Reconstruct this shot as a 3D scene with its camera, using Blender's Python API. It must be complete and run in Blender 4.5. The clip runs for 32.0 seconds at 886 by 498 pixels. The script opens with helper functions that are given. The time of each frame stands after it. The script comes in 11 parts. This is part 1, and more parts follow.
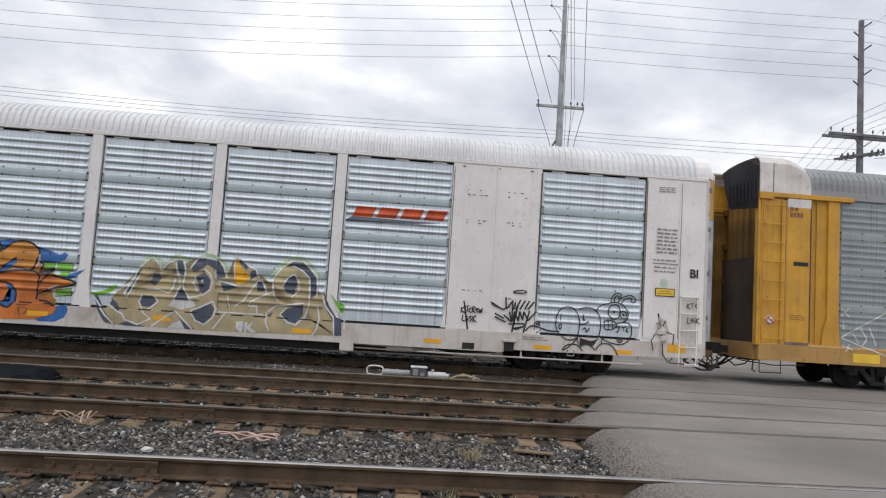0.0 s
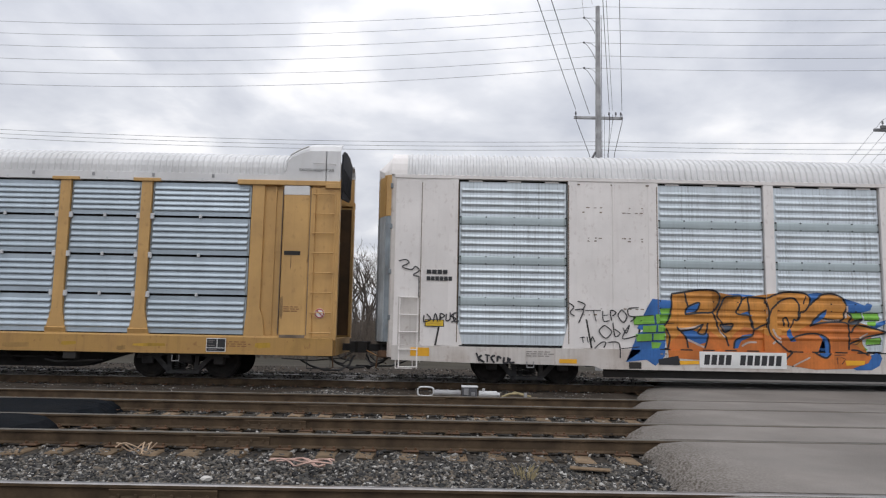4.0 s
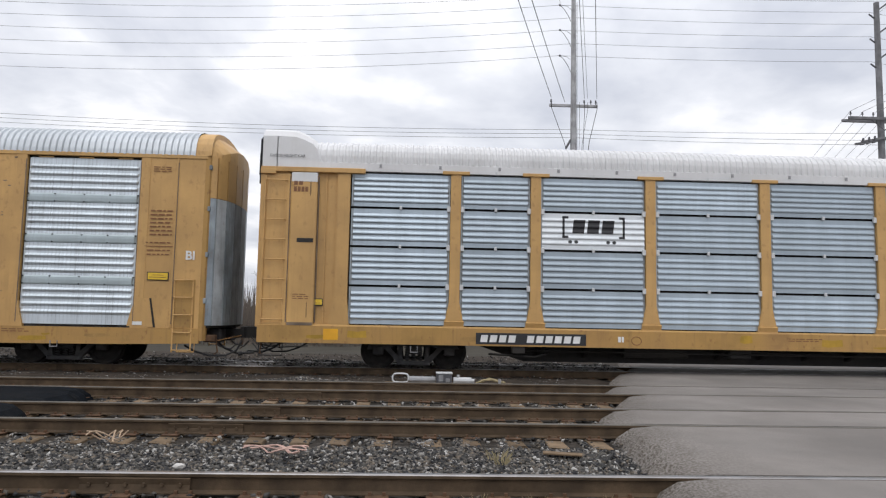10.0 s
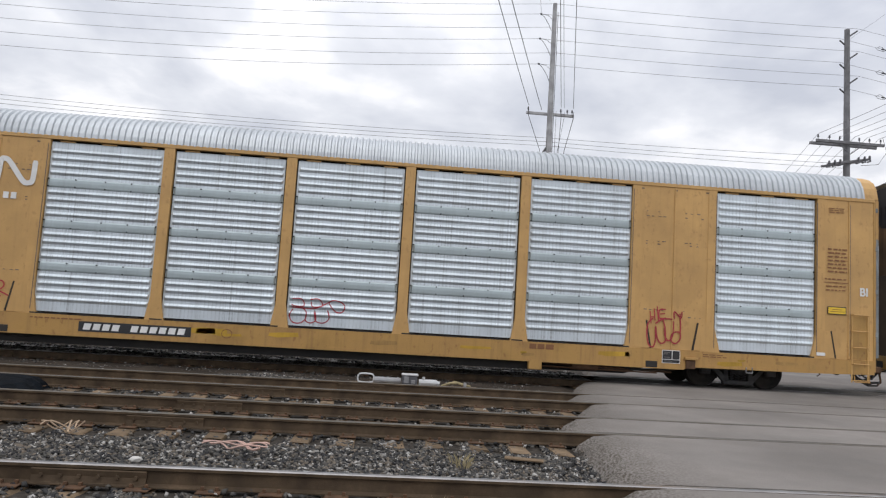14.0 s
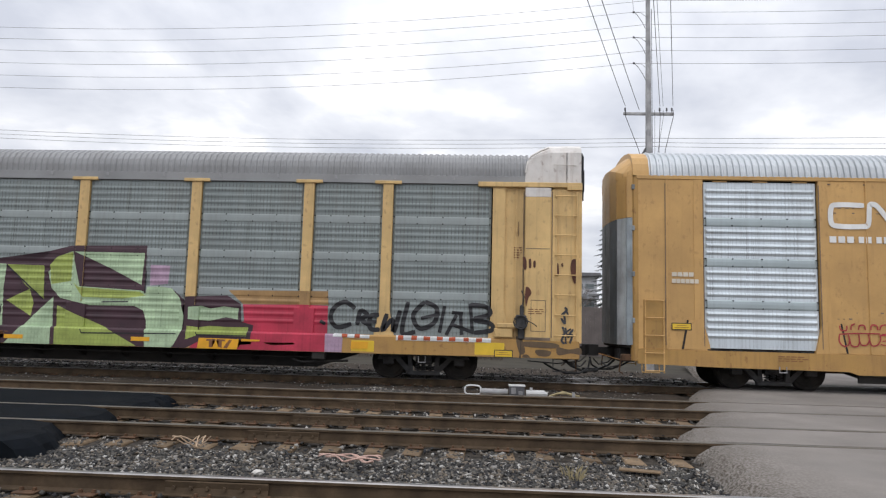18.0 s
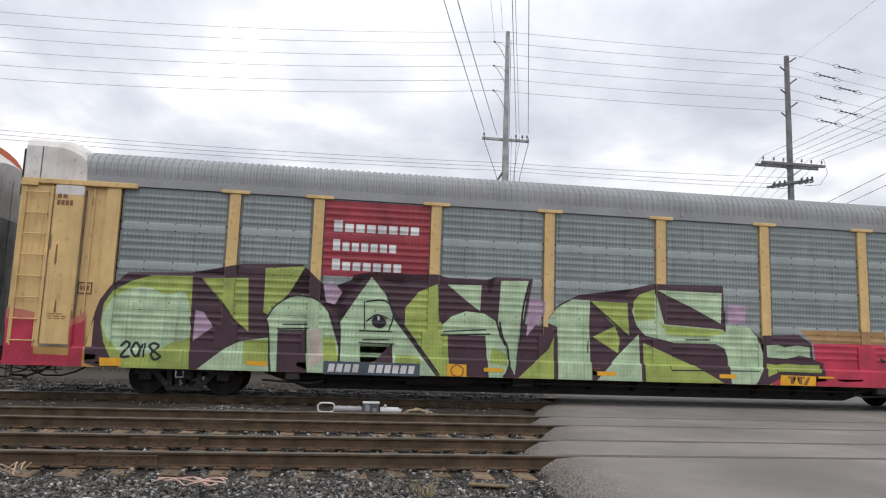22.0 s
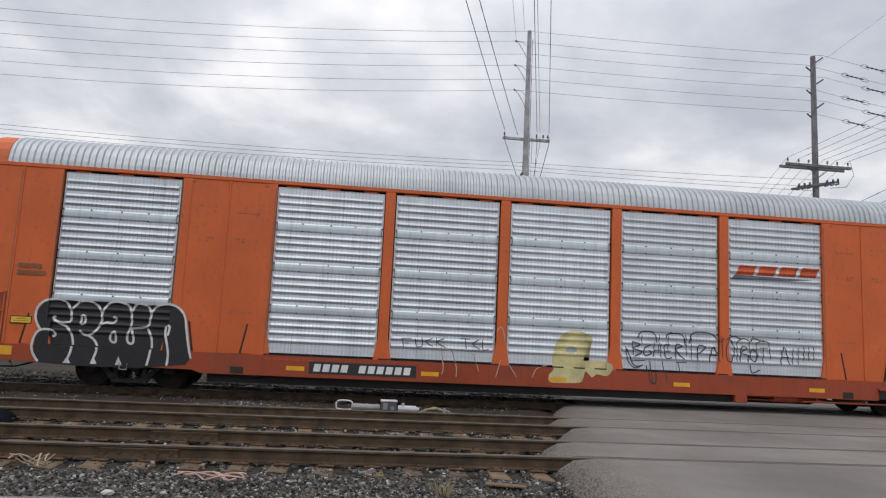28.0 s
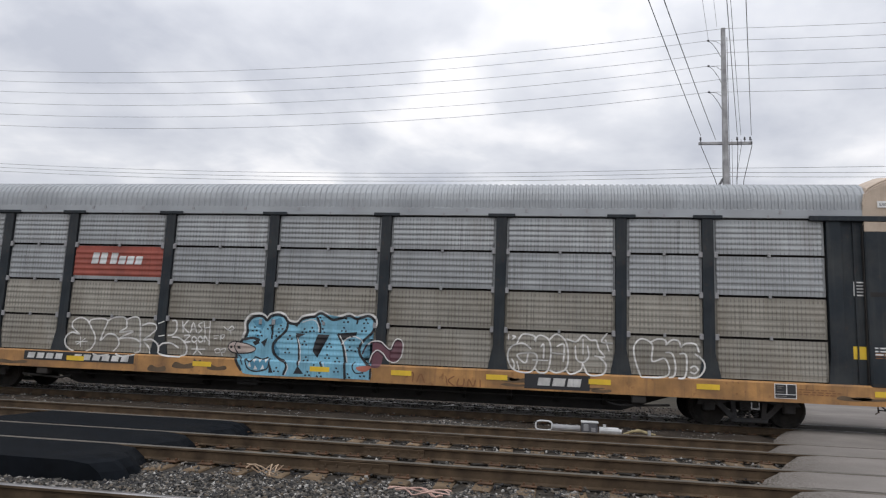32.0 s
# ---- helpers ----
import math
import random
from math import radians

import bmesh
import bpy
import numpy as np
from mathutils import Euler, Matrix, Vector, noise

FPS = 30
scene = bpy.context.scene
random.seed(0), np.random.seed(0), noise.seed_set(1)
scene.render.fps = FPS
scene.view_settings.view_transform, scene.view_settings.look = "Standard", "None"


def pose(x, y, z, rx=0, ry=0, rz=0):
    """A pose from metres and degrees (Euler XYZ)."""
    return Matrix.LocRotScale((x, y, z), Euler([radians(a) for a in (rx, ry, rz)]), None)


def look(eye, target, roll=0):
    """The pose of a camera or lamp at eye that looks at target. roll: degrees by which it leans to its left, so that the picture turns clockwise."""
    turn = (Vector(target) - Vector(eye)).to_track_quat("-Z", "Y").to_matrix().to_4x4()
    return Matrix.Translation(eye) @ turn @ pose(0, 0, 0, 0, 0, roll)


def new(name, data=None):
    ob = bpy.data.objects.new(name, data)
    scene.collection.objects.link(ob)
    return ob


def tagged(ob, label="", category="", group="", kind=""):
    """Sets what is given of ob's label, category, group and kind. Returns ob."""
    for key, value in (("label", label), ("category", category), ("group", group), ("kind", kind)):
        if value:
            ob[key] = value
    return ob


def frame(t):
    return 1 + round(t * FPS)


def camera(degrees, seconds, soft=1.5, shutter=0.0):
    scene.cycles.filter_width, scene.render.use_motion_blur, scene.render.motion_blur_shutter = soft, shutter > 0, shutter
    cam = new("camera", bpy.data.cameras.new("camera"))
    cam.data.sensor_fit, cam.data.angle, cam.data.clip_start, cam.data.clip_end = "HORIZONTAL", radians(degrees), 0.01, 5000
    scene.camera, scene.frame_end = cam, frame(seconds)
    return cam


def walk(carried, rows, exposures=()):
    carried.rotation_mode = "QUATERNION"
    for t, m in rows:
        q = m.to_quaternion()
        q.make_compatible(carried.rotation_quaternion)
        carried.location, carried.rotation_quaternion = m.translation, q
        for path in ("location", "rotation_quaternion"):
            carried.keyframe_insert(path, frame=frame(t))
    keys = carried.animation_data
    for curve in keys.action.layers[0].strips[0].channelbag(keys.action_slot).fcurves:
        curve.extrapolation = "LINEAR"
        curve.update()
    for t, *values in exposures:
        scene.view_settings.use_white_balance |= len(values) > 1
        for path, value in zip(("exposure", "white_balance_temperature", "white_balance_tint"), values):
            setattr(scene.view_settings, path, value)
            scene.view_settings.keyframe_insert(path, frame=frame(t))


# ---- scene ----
# world: x along the tracks, y away from the camera, z up; rail heads lie at z = 0
cam = camera(64.86, 32.0, soft=1.2, shutter=0.07)
EYE = Vector((0.0, 0.0, 1.4))


def aim(yaw, pitch, roll):
    a, b = radians(yaw), radians(pitch)
    ahead = Vector((-math.sin(a) * math.cos(b), math.cos(a) * math.cos(b), math.sin(b)))
    return look(EYE, EYE + 2 * ahead, roll)


AIMS = [
    (0, -4.15, 4.81, 3.63),
    (0.5, -4.49, 4.70, 3.81),
    (1, -5.16, 4.74, 3.77),
    (1.5, -6.08, 4.73, 3.80),
    (2, -6.37, 5.02, 3.25),
    (2.5, -5.73, 5.37, 2.64),
    (3, -4.49, 5.73, 2.03),
    (3.5, -2.44, 6.09, 1.29),
    (4, -0.45, 6.22, 1.09),
    (4.5, 0.78, 6.27, 0.91),
    (6.5, 1.22, 5.86, 1.96),
    (7, 0.13, 5.91, 2.38),
    (7.5, -0.95, 6.05, 2.58),
    (8, -1.92, 6.03, 2.43),
    (8.5, -2.30, 5.77, 1.92),
    (9, -2.42, 5.42, 1.43),
    (9.5, -2.42, 5.17, 1.04),
    (10, -2.52, 5.18, 1.09),
    (10.5, -3.19, 5.33, 1.47),
    (11, -3.76, 5.41, 1.91),
    (11.5, -4.44, 5.52, 2.35),
    (12, -5.03, 5.62, 2.87),
    (12.5, -5.13, 5.56, 3.13),
    (13, -5.26, 5.60, 3.33),
    (13.5, -5.32, 5.53, 3.54),
    (15.5, -2.19, 5.17, 2.06),
    (16, -1.59, 5.06, 1.80),
    (16.5, -0.43, 5.03, 1.64),
    (17, 1.02, 5.13, 1.54),
    (17.5, 2.53, 5.46, 1.61),
    (18, 3.43, 6.00, 1.47),
    (18.5, 3.15, 6.51, 1.50),
    (19, 2.12, 7.11, 1.54),
    (19.5, 0.49, 7.60, 1.64),
    (20, -1.42, 7.77, 1.84),
    (20.5, -3.51, 7.87, 1.84),
    (21, -5.33, 7.87, 1.84),
    (21.5, -6.75, 7.74, 1.86),
    (22, -8.16, 7.69, 1.93),
    (22.5, -9.48, 7.72, 2.08),
    (23, -9.59, 7.79, 2.31),
    (23.5, -7.24, 7.88, 2.45),
    (24, -3.44, 8.12, 2.41),
    (24.5, 0.53, 8.25, 2.34),
    (25, 3.26, 8.36, 2.17),
    (25.5, 3.64, 8.34, 2.36),
    (26, 2.91, 8.16, 2.58),
    (26.5, 1.47, 8.14, 2.73),
    (28.5, -9.13, 7.35, 2.75),
    (29, -10.52, 7.23, 2.83),
    (29.5, -10.56, 7.17, 2.89),
    (30, -7.76, 7.27, 2.69),
    (30.5, -2.86, 7.62, 2.43),
    (31, 2.76, 7.97, 2.03),
    (31.5, 7.35, 8.28, 1.98),
    (32, 9.31, 8.46, 2.31),
]
walk(cam, [(t, aim(a, b, c)) for t, a, b, c in AIMS], exposures=[(0, -0.03), (2, -0.02), (4, -0.11), (7, -0.02), (11, 0.05), (13, 0.00), (16, -0.03), (18, 0.10), (20, 0.04), (23, 0.03), (24, -0.03), (25, -0.20), (26, -0.29), (29, -0.27), (30, -0.18), (31, -0.16), (32, -0.14)])

# how far the train has rolled, in metres
ROLLED = [(0, 0.0), (2, 9.0), (4, 17.99), (6.5, 29.1), (9, 40.07), (11, 48.76), (13.5, 59.69), (16, 70.8), (18, 79.82),
          (20, 88.9), (22, 97.93), (24, 106.94), (26, 115.94), (28.5, 127.1), (30, 133.85), (32, 142.87)]

# ---- light: a bright overcast sky and a weak, wide sun ----
world = bpy.data.worlds.new("overcast")
scene.world = world
world.use_nodes = True
wn, wl = world.node_tree.nodes, world.node_tree.links
wn.clear()


def wnode(kind, **kw):
    n = wn.new(kind)
    for k, v in kw.items():
        if k in n.inputs:
            n.inputs[k].default_value = v
    return n


w_out = wn.new("ShaderNodeOutputWorld")
sky = wn.new("ShaderNodeTexSky")
sky.sky_type, sky.sun_disc = "NISHITA", False
sky.sun_elevation, sky.sun_rotation = radians(55), radians(200)
bg_sky = wnode("ShaderNodeBackground", Strength=0.08)
wl.new(sky.outputs[0], bg_sky.inputs[0])
coord = wn.new("ShaderNodeTexCoord")
sep = wn.new("ShaderNodeSeparateXYZ")
wl.new(coord.outputs["Generated"], sep.inputs[0])


def wmath(op, a, b, clamp=False):
    n = wn.new("ShaderNodeMath")
    n.operation, n.use_clamp = op, clamp
    for i, v in enumerate((a, b)):
        if isinstance(v, (int, float)):
            n.inputs[i].default_value = v
        else:
            wl.new(v, n.inputs[i])
    return n.outputs[0]


# the cloud deck is a plane overhead, so that the clouds flatten towards the horizon
low = wmath("ADD", wmath("MAXIMUM", sep.outputs[2], 0.0), 0.22)
flat = wn.new("ShaderNodeCombineXYZ")
wl.new(wmath("DIVIDE", sep.outputs[0], low), flat.inputs[0])
wl.new(wmath("DIVIDE", sep.outputs[1], low), flat.inputs[1])
big = wnode("ShaderNodeTexNoise", Scale=1.15, Detail=7.0, Roughness=0.52, Distortion=0.35)
wl.new(flat.outputs[0], big.inputs["Vector"])
fine = wnode("ShaderNodeTexNoise", Scale=3.4, Detail=6.0, Roughness=0.5)
wl.new(flat.outputs[0], fine.inputs["Vector"])
mixed = wmath("ADD", wmath("MULTIPLY", big.outputs[0], 0.75), wmath("MULTIPLY", fine.outputs[0], 0.25))
ramp = wn.new("ShaderNodeValToRGB")
ramp.color_ramp.elements[0].position, ramp.color_ramp.elements[0].color = 0.38, (0.65, 0.68, 0.77, 1)
ramp.color_ramp.elements[1].position, ramp.color_ramp.elements[1].color = 0.58, (1.24, 1.23, 1.25, 1)
mid = ramp.color_ramp.elements.new(0.50)
mid.color = (0.91, 0.93, 0.995, 1)
wl.new(mixed, ramp.inputs[0])
# overcast skies brighten towards the zenith
lift = wmath("ADD", wmath("MULTIPLY", wmath("POWER", wmath("MAXIMUM", sep.outputs[2], 0.0), 1.6), 0.9), 0.86)
bg_cloud = wn.new("ShaderNodeBackground")
wl.new(ramp.outputs[0], bg_cloud.inputs[0])
wl.new(lift, bg_cloud.inputs[1])
w_add = wn.new("ShaderNodeMixShader")
w_add.inputs[0].default_value = 0.93
wl.new(bg_sky.outputs[0], w_add.inputs[1])
wl.new(bg_cloud.outputs[0], w_add.inputs[2])
wl.new(w_add.outputs[0], w_out.inputs[0])

sun = new("sun", bpy.data.lights.new("sun", "SUN"))
sun.data.energy, sun.data.angle, sun.data.color = 0.5, radians(30), (1.0, 0.97, 0.93)
sun.matrix_world = look((-8, -16, 30), (0, 6, 0))



# ---- materials ----
def material(name, base, rough=0.6, metal=0.0, tint=0.12, scale=6.0, grime=0.0, grime_color=(0.10, 0.08, 0.06), streak=0.0,
             bump=0.0, bump_scale=60.0, fine=40.0, random_tint=0.0, rust=0.0, plaid=0.0, spec=0.5):
    """A weathered surface: colour varied at two scales, rain streaks, grime and fine relief, in object metres."""
    m = bpy.data.materials.new(name)
    m.use_nodes = True
    ns, ls = m.node_tree.nodes, m.node_tree.links
    bsdf = ns["Principled BSDF"]
    bsdf.inputs["Metallic"].default_value = metal
    bsdf.inputs["Specular IOR Level"].default_value = spec
    tc = ns.new("ShaderNodeTexCoord")

    def tex(sc, detail=4.0, stretch=(1, 1, 1), rough_=0.55):
        mp = ns.new("ShaderNodeMapping")
        mp.inputs["Scale"].default_value = stretch
        ls.new(tc.outputs["Object"], mp.inputs[0])
        n = ns.new("ShaderNodeTexNoise")
        n.inputs["Scale"].default_value, n.inputs["Detail"].default_value, n.inputs["Roughness"].default_value = sc, detail, rough_
        ls.new(mp.outputs[0], n.inputs["Vector"])
        return n.outputs[0]

    def math_(op, a, b, clamp=False):
        n = ns.new("ShaderNodeMath")
        n.operation, n.use_clamp = op, clamp
        for i, v in enumerate((a, b)):
            if isinstance(v, (int, float)):
                n.inputs[i].default_value = v
            else:
                ls.new(v, n.inputs[i])
        return n.outputs[0]

    def mix(fac, a, b, kind="MIX"):
        n = ns.new("ShaderNodeMix")
        n.data_type, n.blend_type = "RGBA", kind
        for sock, v in ((0, fac), (6, a), (7, b)):
            if isinstance(v, (int, float)):
                n.inputs[sock].default_value = v
            elif isinstance(v, tuple):
                n.inputs[sock].default_value = (*v, 1)
            else:
                ls.new(v, n.inputs[sock])
        return n.outputs[2]

    def band(v, lo, hi):
        n = ns.new("ShaderNodeMapRange")
        n.inputs[1].default_value, n.inputs[2].default_value = lo, hi
        ls.new(v, n.inputs[0])
        return n.outputs[0]

    wide, thin = tex(scale), tex(fine, 3.0)
    dark = tuple(max(0, c * (1 - 2.2 * tint)) for c in base)
    light = tuple(min(1, c * (1 + 1.3 * tint)) for c in base)
    col = mix(band(wide, 0.32, 0.68), dark, light)
    col = mix(math_("MULTIPLY", band(thin, 0.35, 0.75), tint * 1.4), col, tuple(c * 0.55 for c in base))
    if random_tint:
        oi = ns.new("ShaderNodeObjectInfo")
        shade = math_("ADD", math_("MULTIPLY", oi.outputs["Random"], 2 * random_tint), 1 - random_tint)
        g = ns.new("ShaderNodeCombineColor")
        for i in range(3):
            ls.new(shade, g.inputs[i])
        col = mix(1.0, col, g.outputs[0], "MULTIPLY")
    if plaid:
        # columns of punched holes, which show as clustered upright broken lines, different on each panel
        pick = ns.new("ShaderNodeObjectInfo")
        along = ns.new("ShaderNodeVectorMath")
        along.operation = "ADD"
        ls.new(tc.outputs["Object"], along.inputs[0])
        far = ns.new("ShaderNodeCombineXYZ")
        ls.new(math_("MULTIPLY", pick.outputs["Random"], 90.0), far.inputs[0])
        ls.new(far.outputs[0], along.inputs[1])

        def upright(sc, stretch, lo, hi, detail=2.0):
            mp = ns.new("ShaderNodeMapping")
            mp.inputs["Scale"].default_value = stretch
            ls.new(along.outputs[0], mp.inputs[0])
            n = ns.new("ShaderNodeTexNoise")
            n.inputs["Scale"].default_value, n.inputs["Detail"].default_value = sc, detail
            ls.new(mp.outputs[0], n.inputs["Vector"])
            return band(n.outputs[0], lo, hi)

        def lines(sc, axis, lo):
            w = ns.new("ShaderNodeTexWave")
            w.inputs["Scale"].default_value, w.inputs["Distortion"].default_value, w.inputs["Detail"].default_value = sc, 0.35, 1.0
            w.bands_direction = axis
            ls.new(along.outputs[0], w.inputs["Vector"])
            return band(w.outputs[1], lo, 0.97)

        clusters = upright(2.4, (1, 0.2, 0.10), 0.40, 0.62)
        broken = upright(3.0, (1, 0.3, 1.6), 0.30 if plaid > 0.6 else 0.34, 0.56 if plaid > 0.6 else 0.62, 3.0)
        hairs = math_("MULTIPLY", upright(30.0, (1, 0.2, 0.012), 0.55, 0.66), clusters)
        weave = math_("MAXIMUM", hairs, math_("MULTIPLY", math_("MULTIPLY", lines(3.55, "X", 0.66), broken), 0.35 + 1.3 * max(0.0, plaid - 0.5)))
        dots = math_("ADD", math_("MULTIPLY", lines(2.6, "Z", 0.25), 0.45), 0.55)
        if plaid > 0.6:
            # dusty sheets show the rows of holes as well
            weave = math_("MAXIMUM", weave, math_("MULTIPLY", lines(3.1, "Z", 0.60), 0.30))
        col = mix(math_("MULTIPLY", math_("MULTIPLY", weave, dots), plaid), col, tuple(c * 0.22 for c in base))
        # faint upright sheets, a little lighter or darker
        sheet = band(tex(2.2, 1.0, (1, 1, 0.02)), 0.35, 0.65)
        col = mix(math_("MULTIPLY", sheet, 0.22), col, tuple(c * 0.62 for c in base))
    if streak:
        st = band(tex(7.0, 3.0, (1.6, 1.6, 0.09)), 0.52, 0.74)
        col = mix(math_("MULTIPLY", st, streak), col, grime_color)
    if grime:
        gm = band(tex(1.1, 6.0), 0.45, 0.72)
        col = mix(math_("MULTIPLY", gm, grime), col, grime_color)
    if rust:
        rs = band(tex(9.0, 5.0, (1, 1, 0.6)), 0.60, 0.70)
        col = mix(math_("MULTIPLY", rs, rust), col, (0.16, 0.062, 0.028))
    ls.new(col, bsdf.inputs["Base Color"])
    ls.new(math_("ADD", math_("MULTIPLY", wide, 0.25), rough - 0.12, True), bsdf.inputs["Roughness"])
    if bump:
        bp = ns.new("ShaderNodeBump")
        bp.inputs["Strength"].default_value, bp.inputs["Distance"].default_value = min(1.0, bump), 0.01
        ls.new(tex(bump_scale, 5.0), bp.inputs["Height"])
        ls.new(bp.outputs[0], bsdf.inputs["Normal"])
    return m


white_paint = material("white_car_paint", (0.79, 0.755, 0.735), 0.45, tint=0.04, scale=1.0, grime=0.10, streak=0.08, grime_color=(0.35, 0.30, 0.26), rust=0.15, bump=0.1, bump_scale=12)
yellow_paint = material("ochre_car_paint", (0.565, 0.338, 0.122), 0.5, tint=0.07, scale=1.0, grime=0.25, streak=0.16, grime_color=(0.26, 0.15, 0.06), rust=0.25, bump=0.1, bump_scale=12)
pale_yellow_paint = material("faded_yellow_car_paint", (0.68, 0.465, 0.20), 0.55, tint=0.08, scale=1.4, grime=0.25, streak=0.35, grime_color=(0.30, 0.19, 0.09), rust=0.3, bump=0.1, bump_scale=12)
deep_yellow_paint = material("amber_car_paint", (0.60, 0.31, 0.03), 0.5, tint=0.08, scale=1.4, grime=0.25, streak=0.3, grime_color=(0.22, 0.11, 0.04), rust=0.3, bump=0.1, bump_scale=12)
orange_paint = material("orange_car_paint", (0.66, 0.128, 0.026), 0.5, tint=0.06, scale=0.7, grime=0.12, streak=0.12, grime_color=(0.25, 0.07, 0.03), rust=0.25, bump=0.1, bump_scale=12)
black_paint = material("black_car_paint", (0.017, 0.024, 0.031), 0.55, spec=0.3, tint=0.15, scale=1.4, grime=0.3, streak=0.2, grime_color=(0.10, 0.095, 0.085), rust=0.1, bump=0.1, bump_scale=12)
ochre_sill = material("dirty_ochre_sill_paint", (0.50, 0.29, 0.085), 0.6, tint=0.14, scale=1.1, grime=0.65, streak=0.35, grime_color=(0.20, 0.11, 0.05), rust=0.45)
white_sill = material("dirty_white_sill_paint", (0.68, 0.64, 0.605), 0.6, tint=0.10, scale=1.1, grime=0.75, streak=0.35, grime_color=(0.30, 0.24, 0.20), rust=0.3)
orange_sill = material("dirty_orange_sill_paint", (0.39, 0.062, 0.016), 0.6, tint=0.14, scale=1.1, grime=0.8, streak=0.5, grime_color=(0.19, 0.045, 0.026), rust=0.5)
yellow_sill_paint = material("worn_yellow_sill_paint", (0.47, 0.245, 0.085), 0.65, tint=0.15, scale=2.0, grime=0.65, streak=0.45, grime_color=(0.14, 0.08, 0.05), rust=0.6)
steel_screen = material("galvanised_screen", (0.68, 0.745, 0.795), 0.45, 0.5, tint=0.05, scale=1.2, grime=0.15, streak=0.2, grime_color=(0.28, 0.30, 0.31), random_tint=0.04, plaid=0.6)
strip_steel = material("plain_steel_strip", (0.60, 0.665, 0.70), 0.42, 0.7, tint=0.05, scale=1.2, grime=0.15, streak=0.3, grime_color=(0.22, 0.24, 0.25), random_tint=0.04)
bright_screen = material("bright_galvanised_screen", (0.75, 0.80, 0.855), 0.42, 0.55, tint=0.06, scale=1.2, grime=0.12, streak=0.12, grime_color=(0.30, 0.33, 0.38), random_tint=0.08, plaid=0.66)
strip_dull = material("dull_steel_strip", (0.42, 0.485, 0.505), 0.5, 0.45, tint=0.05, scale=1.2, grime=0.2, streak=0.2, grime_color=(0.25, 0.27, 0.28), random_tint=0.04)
blue_screen = material("bluish_galvanised_screen", (0.43, 0.50, 0.56), 0.45, 0.65, tint=0.06, scale=1.0, grime=0.2, streak=0.3, grime_color=(0.30, 0.34, 0.38), random_tint=0.11, plaid=0.08)
grey_screen = material("weathered_grey_screen", (0.265, 0.305, 0.305), 0.65, 0.1, tint=0.08, scale=1.0, grime=0.25, streak=0.3, grime_color=(0.18, 0.18, 0.165), random_tint=0.05, plaid=0.85)
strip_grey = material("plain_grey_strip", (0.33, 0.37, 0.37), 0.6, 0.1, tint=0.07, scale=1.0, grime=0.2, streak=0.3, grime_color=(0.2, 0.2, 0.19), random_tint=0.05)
brown_screen = material("dusty_brown_grey_screen", (0.32, 0.302, 0.262), 0.75, 0.1, tint=0.1, scale=0.8, grime=0.4, streak=0.3, grime_color=(0.15, 0.115, 0.075), random_tint=0.12, plaid=0.85)
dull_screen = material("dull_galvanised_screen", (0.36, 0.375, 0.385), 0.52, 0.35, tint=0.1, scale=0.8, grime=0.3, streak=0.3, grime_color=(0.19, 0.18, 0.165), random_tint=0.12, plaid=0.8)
carrier_roof = material("pale_grey_roof_sheet", (0.37, 0.39, 0.41), 0.5, 0.3, tint=0.08, scale=0.8, grime=0.25, grime_color=(0.30, 0.30, 0.30))
slate_screen = material("slate_grey_screen", (0.33, 0.37, 0.39), 0.55, 0.25, tint=0.08, scale=1.0, grime=0.25, streak=0.3, grime_color=(0.18, 0.19, 0.19), random_tint=0.05, plaid=0.7)
white_roof = material("white_roof_sheet", (0.69, 0.69, 0.695), 0.5, 0.05, tint=0.05, scale=1.0, grime=0.15, streak=0.15, grime_color=(0.5, 0.48, 0.44))
steel_roof = material("galvanised_roof_sheet", (0.53, 0.56, 0.585), 0.4, 0.5, tint=0.07, scale=0.8, grime=0.2, grime_color=(0.36, 0.38, 0.40))
grey_roof = material("dull_grey_roof_sheet", (0.30, 0.305, 0.312), 0.6, 0.15, tint=0.08, scale=0.8, grime=0.25, grime_color=(0.22, 0.21, 0.20))
pale_cap = material("chipped_white_cap", (0.72, 0.69, 0.66), 0.55, tint=0.08, scale=2.0, grime=0.35, streak=0.3, grime_color=(0.34, 0.25, 0.20), rust=0.4)
tan_cap = material("faded_tan_cap", (0.52, 0.42, 0.33), 0.6, tint=0.08, scale=2.0, grime=0.3, streak=0.3, grime_color=(0.28, 0.20, 0.14))
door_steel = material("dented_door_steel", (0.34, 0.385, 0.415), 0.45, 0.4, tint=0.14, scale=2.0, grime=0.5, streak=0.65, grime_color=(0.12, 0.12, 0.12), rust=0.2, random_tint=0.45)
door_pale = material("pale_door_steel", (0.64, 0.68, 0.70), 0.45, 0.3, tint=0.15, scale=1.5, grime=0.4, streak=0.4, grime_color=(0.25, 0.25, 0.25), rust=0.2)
door_dark = material("dark_door_steel", (0.26, 0.27, 0.27), 0.6, 0.2, tint=0.2, scale=1.5, grime=0.5, streak=0.5, grime_color=(0.06, 0.055, 0.05), rust=0.3)
seam_dark = material("shadowed_seam", (0.20, 0.15, 0.11), 0.8, tint=0.2, scale=2.0)
charcoal_sheet = material("charcoal_end_sheet", (0.024, 0.025, 0.030), 0.85, spec=0.2, tint=0.15, scale=2.0, grime=0.3, grime_color=(0.08, 0.07, 0.06))
brown_sheet = material("dark_brown_door", (0.060, 0.040, 0.026), 0.75, tint=0.3, scale=1.2, grime=0.4, streak=0.4, grime_color=(0.03, 0.022, 0.016))
